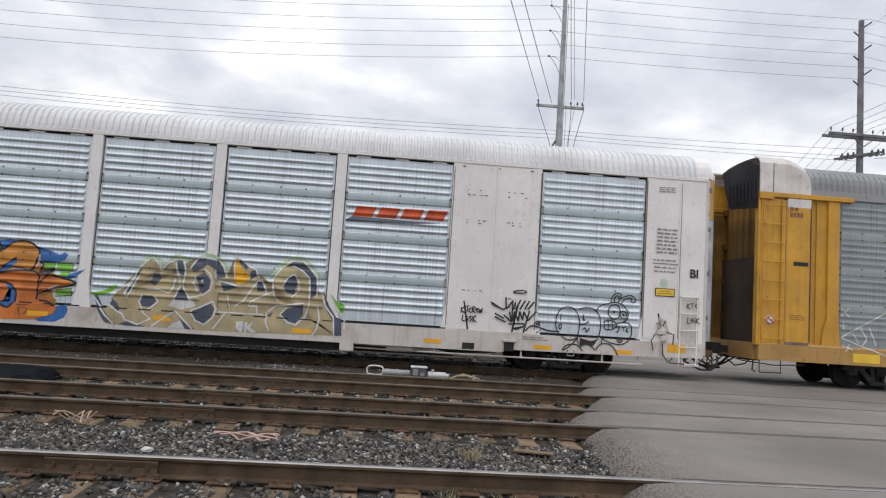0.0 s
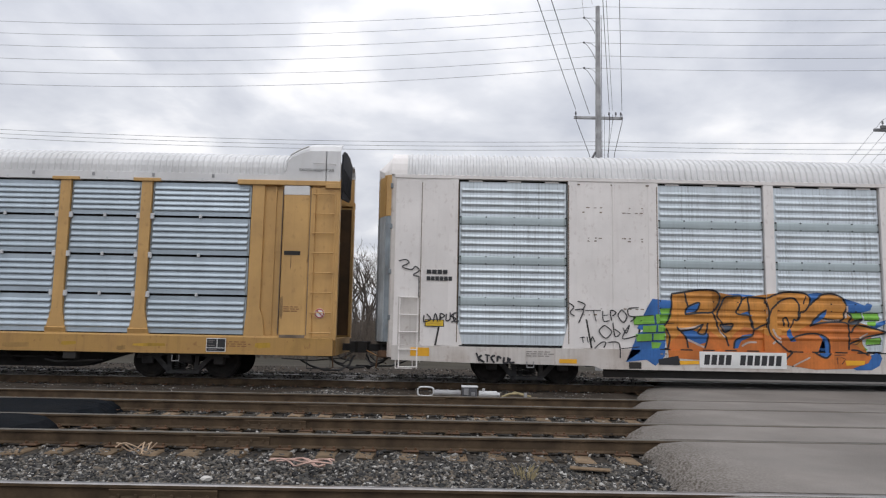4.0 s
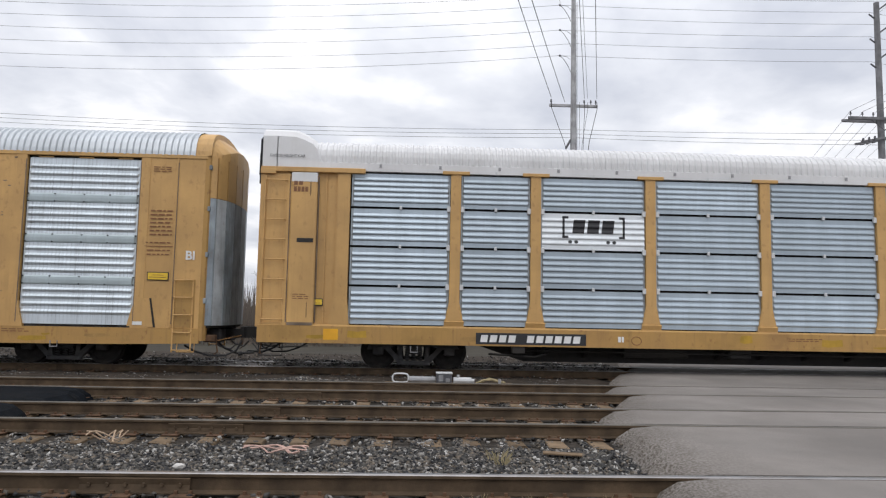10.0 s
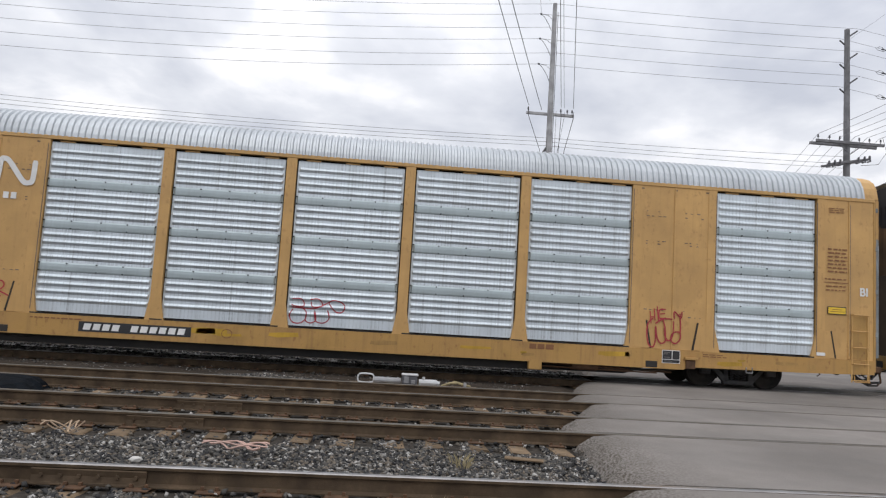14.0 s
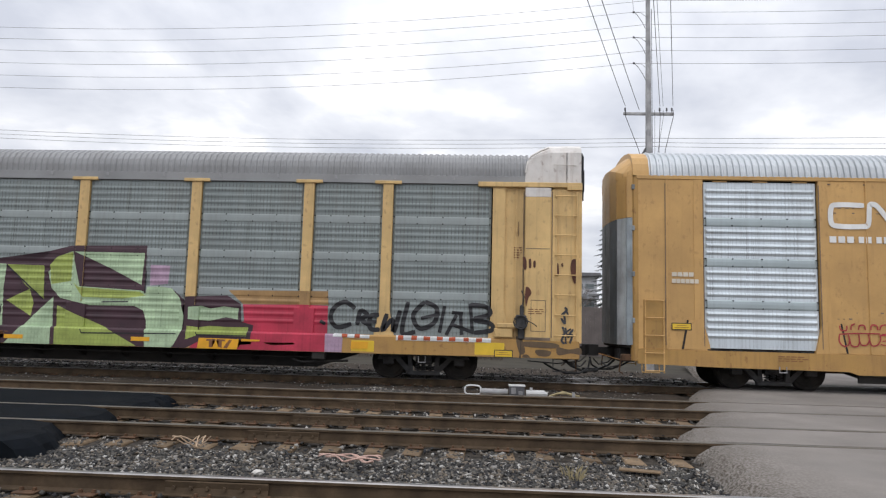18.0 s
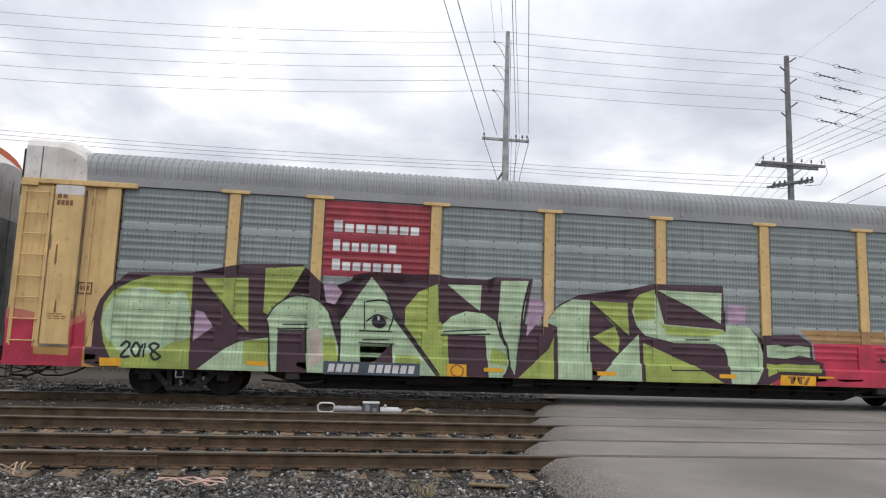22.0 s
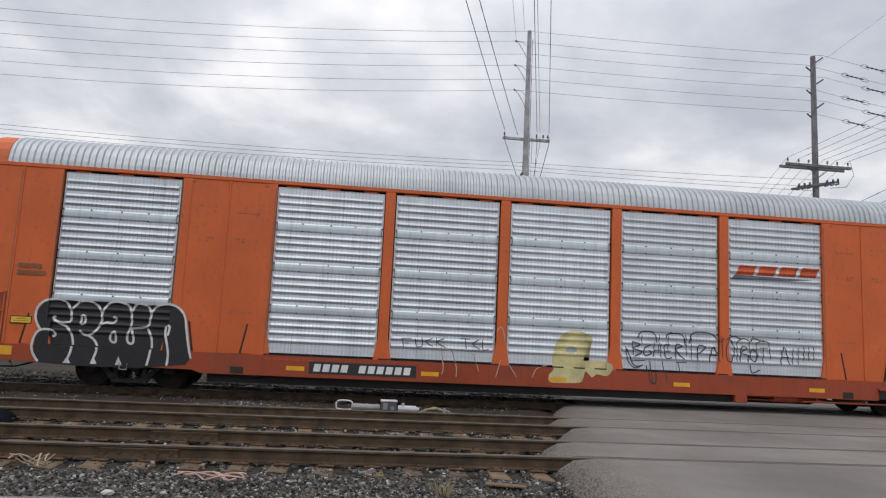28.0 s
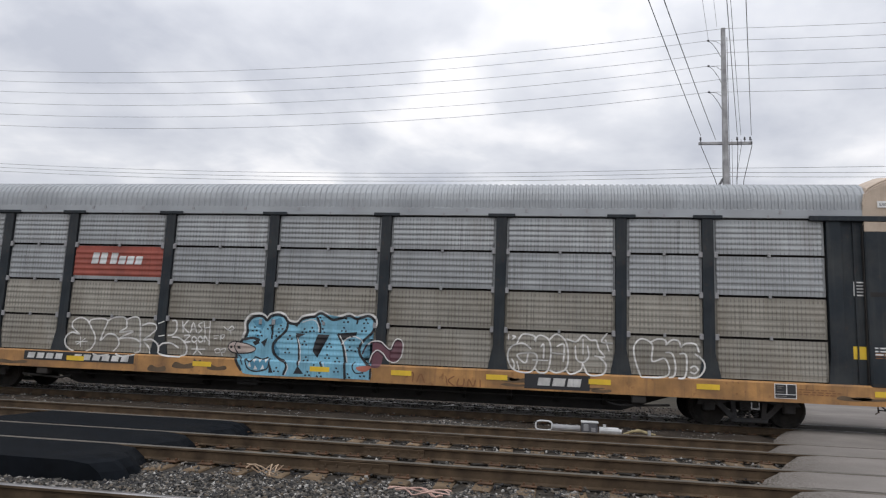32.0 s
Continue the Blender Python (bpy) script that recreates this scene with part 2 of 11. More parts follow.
end_brown = material("dark_brown_end_door", (0.11, 0.062, 0.028), 0.75, tint=0.25, scale=1.2, grime=0.4, streak=0.4, grime_color=(0.05, 0.03, 0.018))
# amber paint darkened for the shade of the recessed end, with grime over it
shaded_amber = material("shaded_grimy_amber_end", (0.25, 0.13, 0.022), 0.7, tint=0.25, scale=1.2, grime=0.5, streak=0.4, grime_color=(0.07, 0.04, 0.015))
under_steel = material("sooty_underframe_steel", (0.022, 0.021, 0.021), 0.75, 0.1, tint=0.2, scale=4.0, grime=0.4, grime_color=(0.05, 0.04, 0.03), bump=0.3)
truck_steel = material("greasy_cast_steel", (0.058, 0.058, 0.060), 0.75, 0.1, spec=0.3, tint=0.25, scale=5.0, grime=0.5, grime_color=(0.07, 0.055, 0.045), bump=0.3)
wheel_steel = material("brown_wheel_steel", (0.022, 0.020, 0.019), 0.85, 0.0, spec=0.2, tint=0.2, scale=8.0, grime=0.3)
# near-black colour that stands in for shade inside cars and behind door folds
inside_shade = material("near_black_interior_shade", (0.017, 0.016, 0.015), 0.9, spec=0.2, tint=0.2, scale=2.0, grime=0.3)
rubber = material("black_rubber_hose", (0.02, 0.02, 0.022), 0.5, tint=0.1, scale=10.0)
rail_side = material("rusty_rail_side", (0.098, 0.068, 0.043), 0.8, 0.1, spec=0.2, tint=0.25, scale=3.0, grime=0.4, grime_color=(0.06, 0.048, 0.036), bump=0.3, bump_scale=80)
rail_top = material("worn_rail_head", (0.30, 0.29, 0.29), 0.32, 0.8, tint=0.1, scale=3.0, grime=0.3, grime_color=(0.15, 0.12, 0.10))
dull_rail_top = material("dull_rail_head", (0.12, 0.108, 0.090), 0.5, 0.4, tint=0.15, scale=3.0, grime=0.4, grime_color=(0.09, 0.07, 0.055))
tie_wood = material("weathered_tie_timber", (0.185, 0.132, 0.084), 0.9, spec=0.15, tint=0.2, scale=3.0, fine=70, grime=0.5, grime_color=(0.07, 0.05, 0.035), random_tint=0.3, bump=0.8, bump_scale=40)
plate_steel = material("rusty_tie_plate", (0.12, 0.065, 0.035), 0.8, 0.2, tint=0.2, scale=8.0)
ballast_ground = material("ballast_bed", (0.058, 0.050, 0.042), 0.95, spec=0.1, tint=0.25, scale=9.0, fine=55, grime=0.5, grime_color=(0.06, 0.055, 0.05), bump=1.0, bump_scale=35)
far_ground = material("packed_gravel_ground", (0.06, 0.054, 0.044), 0.95, spec=0.1, tint=0.15, scale=0.6, fine=20, grime=0.4, grime_color=(0.085, 0.08, 0.055), bump=0.6, bump_scale=20)
asphalt = material("worn_grey_asphalt", (0.228, 0.209, 0.193), 0.9, spec=0.15, tint=0.13, scale=0.45, fine=85, grime=0.55, grime_color=(0.180, 0.162, 0.146), bump=0.9, bump_scale=48)


def worn_edge(m, color):
    """Mix towards a crumbled colour where the surface is worn, broken up by fine noise."""
    ns, ls = m.node_tree.nodes, m.node_tree.links
    bsdf = ns["Principled BSDF"]
    old = bsdf.inputs["Base Color"].links[0].from_socket
    at = ns.new("ShaderNodeAttribute")
    at.attribute_name = "wear"
    tc, no, rg, mx, mu = ns.new("ShaderNodeTexCoord"), ns.new("ShaderNodeTexNoise"), ns.new("ShaderNodeMapRange"), ns.new("ShaderNodeMix"), ns.new("ShaderNodeMath")
    no.inputs["Scale"].default_value, no.inputs["Detail"].default_value = 38.0, 6.0
    ls.new(tc.outputs["Object"], no.inputs["Vector"])
    rg.inputs[1].default_value, rg.inputs[2].default_value = 0.38, 0.62
    ls.new(no.outputs[0], rg.inputs[0])
    mu.operation = "MULTIPLY"
    ls.new(at.outputs["Fac"], mu.inputs[0])
    ls.new(rg.outputs[0], mu.inputs[1])
    mx.data_type = "RGBA"
    ls.new(mu.outputs[0], mx.inputs[0])
    ls.new(old, mx.inputs[6])
    mx.inputs[7].default_value = (*color, 1)
    ls.new(mx.outputs[2], bsdf.inputs["Base Color"])


worn_edge(asphalt, (0.085, 0.072, 0.058))
rusty_dirt = material("rusty_brown_dirt", (0.135, 0.084, 0.047), 0.95, spec=0.1, tint=0.25, scale=3.0, fine=40, grime=0.5, grime_color=(0.06, 0.048, 0.038), bump=1.0, bump_scale=40)
fine_gravel = material("fouled_fine_gravel", (0.33, 0.315, 0.305), 0.95, spec=0.1, tint=0.28, scale=5.0, fine=24, grime=0.7, grime_color=(0.085, 0.076, 0.068), bump=1.0, bump_scale=30)
dark_dirt = material("brown_dirt_and_shade", (0.062, 0.050, 0.040), 0.95, spec=0.1, tint=0.2, scale=2.0, fine=50, grime=0.4, grime_color=(0.035, 0.03, 0.026), bump=1.0, bump_scale=45)
fresh_asphalt = material("fresh_black_asphalt", (0.008, 0.010, 0.013), 0.95, spec=0.06, tint=0.2, scale=4.0, fine=110, grime=0.3, grime_color=(0.02, 0.02, 0.02), bump=0.7, bump_scale=90)
pole_wood = material("weathered_pole_timber", (0.42, 0.42, 0.43), 0.85, tint=0.15, scale=3.0, streak=0.4, grime=0.3, grime_color=(0.12, 0.11, 0.10), bump=0.4)
dark_pole_wood = material("dark_pole_timber", (0.21, 0.21, 0.22), 0.85, tint=0.15, scale=3.0, streak=0.4, grime=0.3, grime_color=(0.07, 0.07, 0.07), bump=0.4)
wire_metal = material("oxidised_wire", (0.27, 0.27, 0.28), 0.6, 0.3, tint=0.1)
dark_wire = material("dark_insulated_wire", (0.03, 0.03, 0.035), 0.6, 0.0, tint=0.1)
insulator_grey = material("grey_polymer_insulator", (0.10, 0.10, 0.11), 0.5, tint=0.1)
bark = material("grey_bark", (0.13, 0.11, 0.095), 0.9, tint=0.2, scale=5.0)
brush_twigs = material("dry_brush_twigs", (0.13, 0.105, 0.085), 0.9, tint=0.25, scale=0.8, random_tint=0.2)
needle_green = material("dark_conifer_needles", (0.065, 0.082, 0.072), 0.9, tint=0.25, scale=2.0)
pale_plaster = material("pale_grey_plaster", (0.52, 0.53, 0.55), 0.85, tint=0.06, scale=1.0, grime=0.2, streak=0.2, grime_color=(0.35, 0.34, 0.33))
slate_sheet = material("slate_roof_edge", (0.16, 0.16, 0.17), 0.7, tint=0.1)
grey_sheet = material("grey_canopy_sheet", (0.30, 0.31, 0.33), 0.6, tint=0.08)
dull_pane = material("dull_window_glass", (0.20, 0.23, 0.24), 0.15, tint=0.06)
fence_boards = material("weathered_fence_boards", (0.165, 0.142, 0.135), 0.9, tint=0.10, scale=1.5, streak=0.3, grime=0.2, grime_color=(0.10, 0.085, 0.08), random_tint=0.08)
dry_grass = material("dry_straw_grass", (0.36, 0.30, 0.17), 0.9, tint=0.2, scale=9.0)
pink_wire = material("faded_pink_cable", (0.55, 0.36, 0.30), 0.6, tint=0.1)
orange_wire = material("faded_orange_cable", (0.46, 0.33, 0.22), 0.6, tint=0.1)
light_metal = material("pale_grey_enamel", (0.62, 0.63, 0.64), 0.5, 0.1, tint=0.06, grime=0.3, grime_color=(0.3, 0.28, 0.26))
mid_metal = material("grey_cast_metal", (0.33, 0.33, 0.34), 0.5, 0.3, tint=0.1, grime=0.3)


def paint(name, base, tint=0.06, rough=0.55, scale=2.5):
    return material(name, base, rough, tint=tint, scale=scale, streak=0.12, grime=0.12, grime_color=tuple(0.45 * c for c in base))


def stones_material():
    m = material("crushed_ballast_stone", (0.23, 0.225, 0.22), 0.9, spec=0.15, tint=0.1, scale=12.0, bump=0.4)
    ns, ls = m.node_tree.nodes, m.node_tree.links
    geo, rp = ns.new("ShaderNodeNewGeometry"), ns.new("ShaderNodeValToRGB")
    ls.new(geo.outputs["Random Per Island"], rp.inputs[0])
    e = rp.color_ramp.elements
    e[0].position, e[0].color = 0.0, (0.028, 0.028, 0.031, 1)
    e[1].position, e[1].color = 1.0, (0.46, 0.445, 0.42, 1)
    for p, c in ((0.3, (0.054, 0.053, 0.052, 1)), (0.62, (0.105, 0.099, 0.089, 1)), (0.80, (0.160, 0.132, 0.104, 1)), (0.93, (0.25, 0.24, 0.225, 1))):
        e.new(p).color = c
    ls.new(rp.outputs[0], ns["Principled BSDF"].inputs["Base Color"])
    return m


stone_mix = stones_material()



# ---- mesh helpers ----
def mesh_of(name, bm, mat, smooth=False):
    bmesh.ops.recalc_face_normals(bm, faces=bm.faces)
    me = bpy.data.meshes.new(name)
    bm.to_mesh(me)
    bm.free()
    for m in (mat if isinstance(mat, (list, tuple)) else (mat,)):
        me.materials.append(m)
    if smooth:
        me.polygons.foreach_set("use_smooth", [True] * len(me.polygons))
    return me


def put(name, me, parent=None, m=None, label=""):
    """One object on the given mesh, under a thing or a part."""
    ob = new(name, me)
    if parent is not None:
        ob.parent = parent
    if m is not None:
        ob.matrix_basis = m
    if label:
        ob["label"] = label
    return ob


def part(name, bm, mat, parent, label="", m=None, smooth=False):
    return put(name, mesh_of(name, bm, mat, smooth), parent, m, label)


def box(bm, x0, x1, y0, y1, z0, z1, bevel=0.0):
    vs = [bm.verts.new((x, y, z)) for x in (x0, x1) for y in (y0, y1) for z in (z0, z1)]
    fs = [bm.faces.new([vs[i] for i in f]) for f in ((0, 1, 3, 2), (4, 6, 7, 5), (0, 4, 5, 1), (2, 3, 7, 6), (0, 2, 6, 4), (1, 5, 7, 3))]
    if bevel:
        es = {e for f in fs for e in f.edges}
        bmesh.ops.bevel(bm, geom=list(es), offset=bevel, segments=1, affect="EDGES")
    return bm


def boxes(*rows, bevel=0.0):
    bm = bmesh.new()
    for r in rows:
        box(bm, *r, bevel=bevel)
    return bm


def prism(bm, outline, axis, a, b):
    """The outline, in the two other axes in their order, drawn out along axis from a to b."""
    def at(p, v):
        c = list(p)
        c.insert("xyz".index(axis), v)
        return c
    one, two = [[bm.verts.new(at(p, v)) for p in outline] for v in (a, b)]
    n = len(outline)
    for i in range(n):
        bm.faces.new((one[i], one[(i + 1) % n], two[(i + 1) % n], two[i]))
    bm.faces.new(one[::-1])
    bm.faces.new(two)
    return bm


def tube(bm, points, radius, sides=6, ends=True):
    """A round rod through points; radius may be a list."""
    pts = [Vector(p) for p in points]
    rs = radius if isinstance(radius, (list, tuple)) else [radius] * len(pts)
    rings = []
    for i, p in enumerate(pts):
        d = (pts[min(i + 1, len(pts) - 1)] - pts[max(i - 1, 0)]).normalized()
        u = d.cross(Vector((0, 0, 1)) if abs(d.z) < 0.9 else Vector((1, 0, 0))).normalized()
        v = d.cross(u)
        rings.append([bm.verts.new(p + rs[i] * (math.cos(2 * math.pi * k / sides) * u + math.sin(2 * math.pi * k / sides) * v)) for k in range(sides)])
    for r, s in zip(rings, rings[1:]):
        for k in range(sides):
            bm.faces.new((r[k], r[(k + 1) % sides], s[(k + 1) % sides], s[k]))
    if ends and sides > 2:
        bm.faces.new(rings[0][::-1])
        bm.faces.new(rings[-1])
    return bm


def lathe(bm, profile, axis_y=True, sides=24, at=(0, 0, 0)):
    """A turned shape about the y axis: rows of (y, radius)."""
    rings = []
    for y, r in profile:
        rings.append([bm.verts.new((at[0] + r * math.cos(2 * math.pi * k / sides), at[1] + y, at[2] + r * math.sin(2 * math.pi * k / sides))) for k in range(sides)])
    for a, b in zip(rings, rings[1:]):
        for k in range(sides):
            bm.faces.new((a[k], a[(k + 1) % sides], b[(k + 1) % sides], b[k]))
    bm.faces.new(rings[0])
    bm.faces.new(rings[-1][::-1])
    return bm


def raw_mesh(name, verts, faces, mat, smooth=False):
    me = bpy.data.meshes.new(name)
    me.from_pydata(verts, [], faces)
    me.materials.append(mat)
    if smooth:
        me.polygons.foreach_set("use_smooth", [True] * len(me.polygons))
    return me


# ---- ground ----
RAILS = {"near_track": (4.70, 6.20), "second_track": (9.05, 10.55), "third_track": (12.55, 14.05), "train_track": (17.50, 19.00)}
TIE_TOP, BED = -0.185, -0.215
rng = np.random.default_rng(4)


def ground_height(x, y):
    """The bed sinks a little between the tracks and falls away behind the last one."""
    h = BED + 0.02 * noise.noise((x * 0.9, y * 0.9, 3.1)) + 0.012 * noise.noise((x * 3.1, y * 3.1, 7.7))
    for a, b in ((6.9, 8.3), (11.2, 11.9), (14.8, 16.8)):
        h -= 0.03 * max(0.0, 1 - abs(y - (a + b) / 2) / (b - a))
    if y > 25:
        h -= min(0.25, 0.05 * (y - 25))
    return h


def build_ground():
    # one sheet, fine near the tracks and coarse out to the horizon
    xs = [-900, -300, -120, -60, *np.arange(-30, 30.1, 0.5), 60, 120, 300, 900]
    ys = [-300, -60, -15, -4, *np.arange(0, 24.1, 0.4), 27, 32, 40, 60, 100, 200, 500, 1500]
    verts = [(float(x), float(y), ground_height(x, y)) for y in ys for x in xs]
    n = len(xs)
    faces = [(j * n + i, j * n + i + 1, (j + 1) * n + i + 1, (j + 1) * n + i) for j in range(len(ys) - 1) for i in range(n - 1)]
    me = raw_mesh("ground", verts, faces, ballast_ground, True)
    me.materials.append(far_ground)
    for p in me.polygons:
        if p.center[1] > 26.0:
            p.material_index = 1
    tagged(put("ground", me), "dark grey crushed stone bed with packed gravel behind the tracks", "ground", kind="structure")


build_ground()

PAVED_LEFT = {0: 2.15, 6.2: 2.3, 8.9: 2.75, 10.7: 2.95, 12.5: 3.75, 14.2: 3.95, 17.4: 4.9, 20: 5.6}
BLACK_RIGHT = -5.2


def paved(x, y):
    edge = np.interp(y, list(PAVED_LEFT), list(PAVED_LEFT.values()))
    return x > edge + 0.25 or (x < BLACK_RIGHT - 0.15 and 7.6 < y < 13.7)


def build_stones():
    """Loose crushed stone, as many small angular lumps in one mesh."""
    zones = [(-10.5, 3.4, 5.4, 9.2, 52000, 0.027), (-13, 4.2, 9.1, 14.2, 34000, 0.028), (-13, 4.2, 14.2, 17.3, 5000, 0.022), (-3.8, -0.8, 14.3, 15.7, 6000, 0.03), (-24, 6, 19.2, 25.0, 3000, 0.030), (-26, -13, 4, 18, 5000, 0.04), (-8, 3, 3.6, 5.4, 8000, 0.026), (-16, 5.4, 17.6, 18.9, 5500, 0.030), (-16, 5.6, 19.1, 20.1, 4500, 0.032)]
    base = np.array([(1, 0, 0), (-1, 0, 0), (0, 1, 0), (0, -1, 0), (0, 0, 1), (0, 0, -1)], float)
    tri = np.array([(0, 2, 4), (2, 1, 4), (1, 3, 4), (3, 0, 4), (2, 0, 5), (1, 2, 5), (3, 1, 5), (0, 3, 5)])
    vs, fs, count = [], [], 0
    for x0, x1, y0, y1, n, r in zones:
        for _ in range(n):
            x, y = rng.uniform(x0, x1), rng.uniform(y0, y1)
            if paved(x, y):
                continue
            on_tie = False
            for a, b in RAILS.values():
                if a - 0.6 < y < b + 0.6:
                    if abs(((x + 100) % 0.53) - 0.265) < 0.125:
                        on_tie = True
                    if min(abs(y - a), abs(y - b)) < 0.09:
                        on_tie = True
            if (9.1 < y < 10.5 or 12.6 < y < 14.0) and rng.random() < 0.45:
                continue
            if on_tie and rng.random() < 0.93:
                continue
            up = 0.05 + 0.15 * max(0.0, 1 - abs(x + 2.3) / 1.4) * max(0.0, 1 - abs(y - 15.0) / 0.9) if 14.2 <= y < 17.4 else (0.19 if 17.5 < y < 20.15 else 0.06 if y > 19 else 0.0)
            size = r * rng.uniform(0.55, 1.35) * np.array([rng.uniform(0.8, 1.6), rng.uniform(0.7, 1.2), rng.uniform(0.45, 0.8)])
            spin = np.array(Euler((rng.normal(0, 0.45), rng.normal(0, 0.45), rng.uniform(0, 6.28))).to_matrix())
            p = (base + rng.uniform(-0.35, 0.35, (6, 3))) * size @ spin.T + (x, y, ground_height(x, y) + 0.012 + up + (0.03 if on_tie else 0))
            vs.append(p)
            fs.append(tri + 6 * count)
            count += 1
    v, f = np.concatenate(vs), np.concatenate(fs)
    stone_heap("ballast_stones", v, f, stone_mix, "loose crushed grey and dark ballast stones")


def stone_heap(name, v, f, mat, label):
    me = bpy.data.meshes.new(name)
    me.vertices.add(len(v))
    me.vertices.foreach_set("co", v.ravel())
    me.loops.add(3 * len(f))
    me.loops.foreach_set("vertex_index", f.ravel().astype(np.int32))
    me.polygons.add(len(f))
    me.polygons.foreach_set("loop_start", np.arange(0, 3 * len(f), 3, dtype=np.int32))
    me.update(calc_edges=True)
    me.materials.append(mat)
    tagged(put(name, me), label, "gravel", kind="stuff")


build_stones()


def slab_outline(y0, y1, edges, far_x, jag, seed):
    """The outline of a strip of paving with a ragged edge towards the ballast."""
    r = random.Random(seed)
    side = []
    n = max(4, int((y1 - y0) / 0.12))
    for i in range(n + 1):
        y = y0 + (y1 - y0) * i / n
        side.append((float(np.interp(y, list(edges), list(edges.values()))) + r.uniform(-jag, jag), y))
    return side, far_x


def paving(name, y0, y1, edges, far_x, mat, label, seed, jag=0.06, slope=0.35):
    side, fx = slab_outline(y0, y1, edges, far_x, jag, seed)
    sgn = 1 if fx > 0 else -1
    bm = bmesh.new()
    rnd = random.Random(seed + 1)
    rows = []
    for x, y in side:
        rim = 0.55 * slope + rnd.uniform(0, 0.25) * slope
        row = [(x, y, BED - 0.03), (x + sgn * 0.4 * rim, y, BED + 0.09 + rnd.uniform(-0.02, 0.02)), (x + sgn * rim, y, -0.035), (x + sgn * (rim + 0.3), y, -0.006)]
        cells = 14
        for k in range(1, cells + 1):
            xx = x + sgn * (rim + 0.3) + (fx - x - sgn * (rim + 0.3)) * (k / cells) ** 2
            row.append((xx, y, -0.006 + 0.008 * noise.noise((xx * 0.8, y * 0.8, seed))))
        rows.append([bm.verts.new(p) for p in row])
    for a, b in zip(rows, rows[1:]):
        for i in range(len(a) - 1):
            bm.faces.new((a[i], a[i + 1], b[i + 1], b[i]))
    for r_ in (rows[0], rows[-1]):
        low = [bm.verts.new((v.co.x, v.co.y, BED - 0.05)) for v in r_]
        for i in range(len(r_) - 1):
            bm.faces.new((r_[i], r_[i + 1], low[i + 1], low[i]))
    ob = part(name, bm, mat, None, smooth=False)
    if mat is asphalt:
        # how far the crumbling reaches in from the ragged edge
        wear = ob.data.attributes.new("wear", "FLOAT", "POINT")
        for v, w in zip(ob.data.vertices, wear.data):
            edge = float(np.interp(v.co.y, list(edges), list(edges.values())))
            w.value = max(0.0, 1.0 - max(0.0, v.co.x - edge - 0.15) / 0.85)
    tagged(ob, label, "pavement", kind="structure")


GAP = 0.10
paving("pavement", -12, 4.70 - 0.06, {-12: 1.6, 4.7: 2.0}, 40, asphalt, "worn grey asphalt of the road before the tracks", 1)
paving("pavement", 4.70 + GAP, 6.20 - 0.06, {4.7: 1.95, 6.2: 2.15}, 40, asphalt, "worn grey asphalt between the rails of the near track", 2)
paving("pavement", 6.20 + GAP, 9.05 - 0.055, {6.2: 2.25, 7.3: 2.45, 8.4: 2.55, 9.0: 2.62}, 40, asphalt, "worn grey asphalt between two tracks with a crumbled edge", 3, 0.07)
paving("pavement", 9.05 + GAP, 10.55 - 0.055, {9: 2.35, 10.55: 2.85}, 40, asphalt, "worn grey asphalt between the rails of a track", 4)
paving("pavement", 10.55 + GAP, 12.55 - 0.055, {10.5: 2.85, 11.4: 3.3, 12.55: 3.75}, 40, asphalt, "worn grey asphalt between two tracks with a crumbled edge", 5, 0.07)
paving("pavement", 12.55 + GAP, 14.05 - 0.055, {12.5: 3.4, 14.05: 3.85}, 40, asphalt, "worn grey asphalt between the rails of a track", 6)
paving("pavement", 14.05 + GAP, 17.50 - 0.055, {14: 3.9, 15: 4.3, 16.2: 4.6, 17.5: 5.2}, 40, asphalt, "worn grey asphalt before the train's track", 7, 0.07)
paving("pavement", 17.50 + GAP, 19.00 - 0.055, {17.5: 5.4, 19: 5.8}, 40, asphalt, "worn grey asphalt between the rails under the train", 8)
paving("pavement", 19.00 + GAP, 34, {19: 5.9, 34: 9.5}, 40, asphalt, "grey asphalt road beyond the train", 9)
paving("pavement", 7.62, 9.05 - 0.055, {7.6: -5.1, 7.8: -4.92, 8.2: -5.0, 8.8: -5.3, 9: -5.4}, -30, fresh_asphalt, "fresh black asphalt patch between two tracks", 10, 0.04)
paving("pavement", 9.05 + GAP, 10.55 - 0.055, {9: -5.55, 9.8: -5.2, 10.55: -5.45}, -30, fresh_asphalt, "fresh black asphalt patch between the rails", 11, 0.04)
paving("pavement", 10.55 + GAP, 12.55 - 0.055, {10.5: -5.3, 11.5: -5.3, 12.5: -5.45}, -9.6, fresh_asphalt, "fresh black asphalt patch between two tracks", 12, 0.05)


def bed_strip(name, x0, x1, y0, y1, z, mat, label, seed):
    """A strip of packed fines with an uneven top."""
    nx, ny = int((x1 - x0) / 0.25), max(3, int((y1 - y0) / 0.18))
    r = random.Random(seed)
    verts = []
    for j in range(ny + 1):
        for i in range(nx + 1):
            x, y = x0 + (x1 - x0) * i / nx, y0 + (y1 - y0) * j / ny
            rim = (0.05 if z < -0.1 else 0.008) if j in (0, ny) else 0.0
            verts.append((x, y, z - rim + (0.025 if z < -0.1 else 0.006) * noise.noise((x * 1.1, y * 1.7, seed)) + r.uniform(-0.004, 0.004)))
    n = nx + 1
    faces = [(j * n + i, j * n + i + 1, (j + 1) * n + i + 1, (j + 1) * n + i) for j in range(ny) for i in range(nx)]
    tagged(put(name, raw_mesh(name, verts, faces, mat, True)), label, "ground", kind="structure")


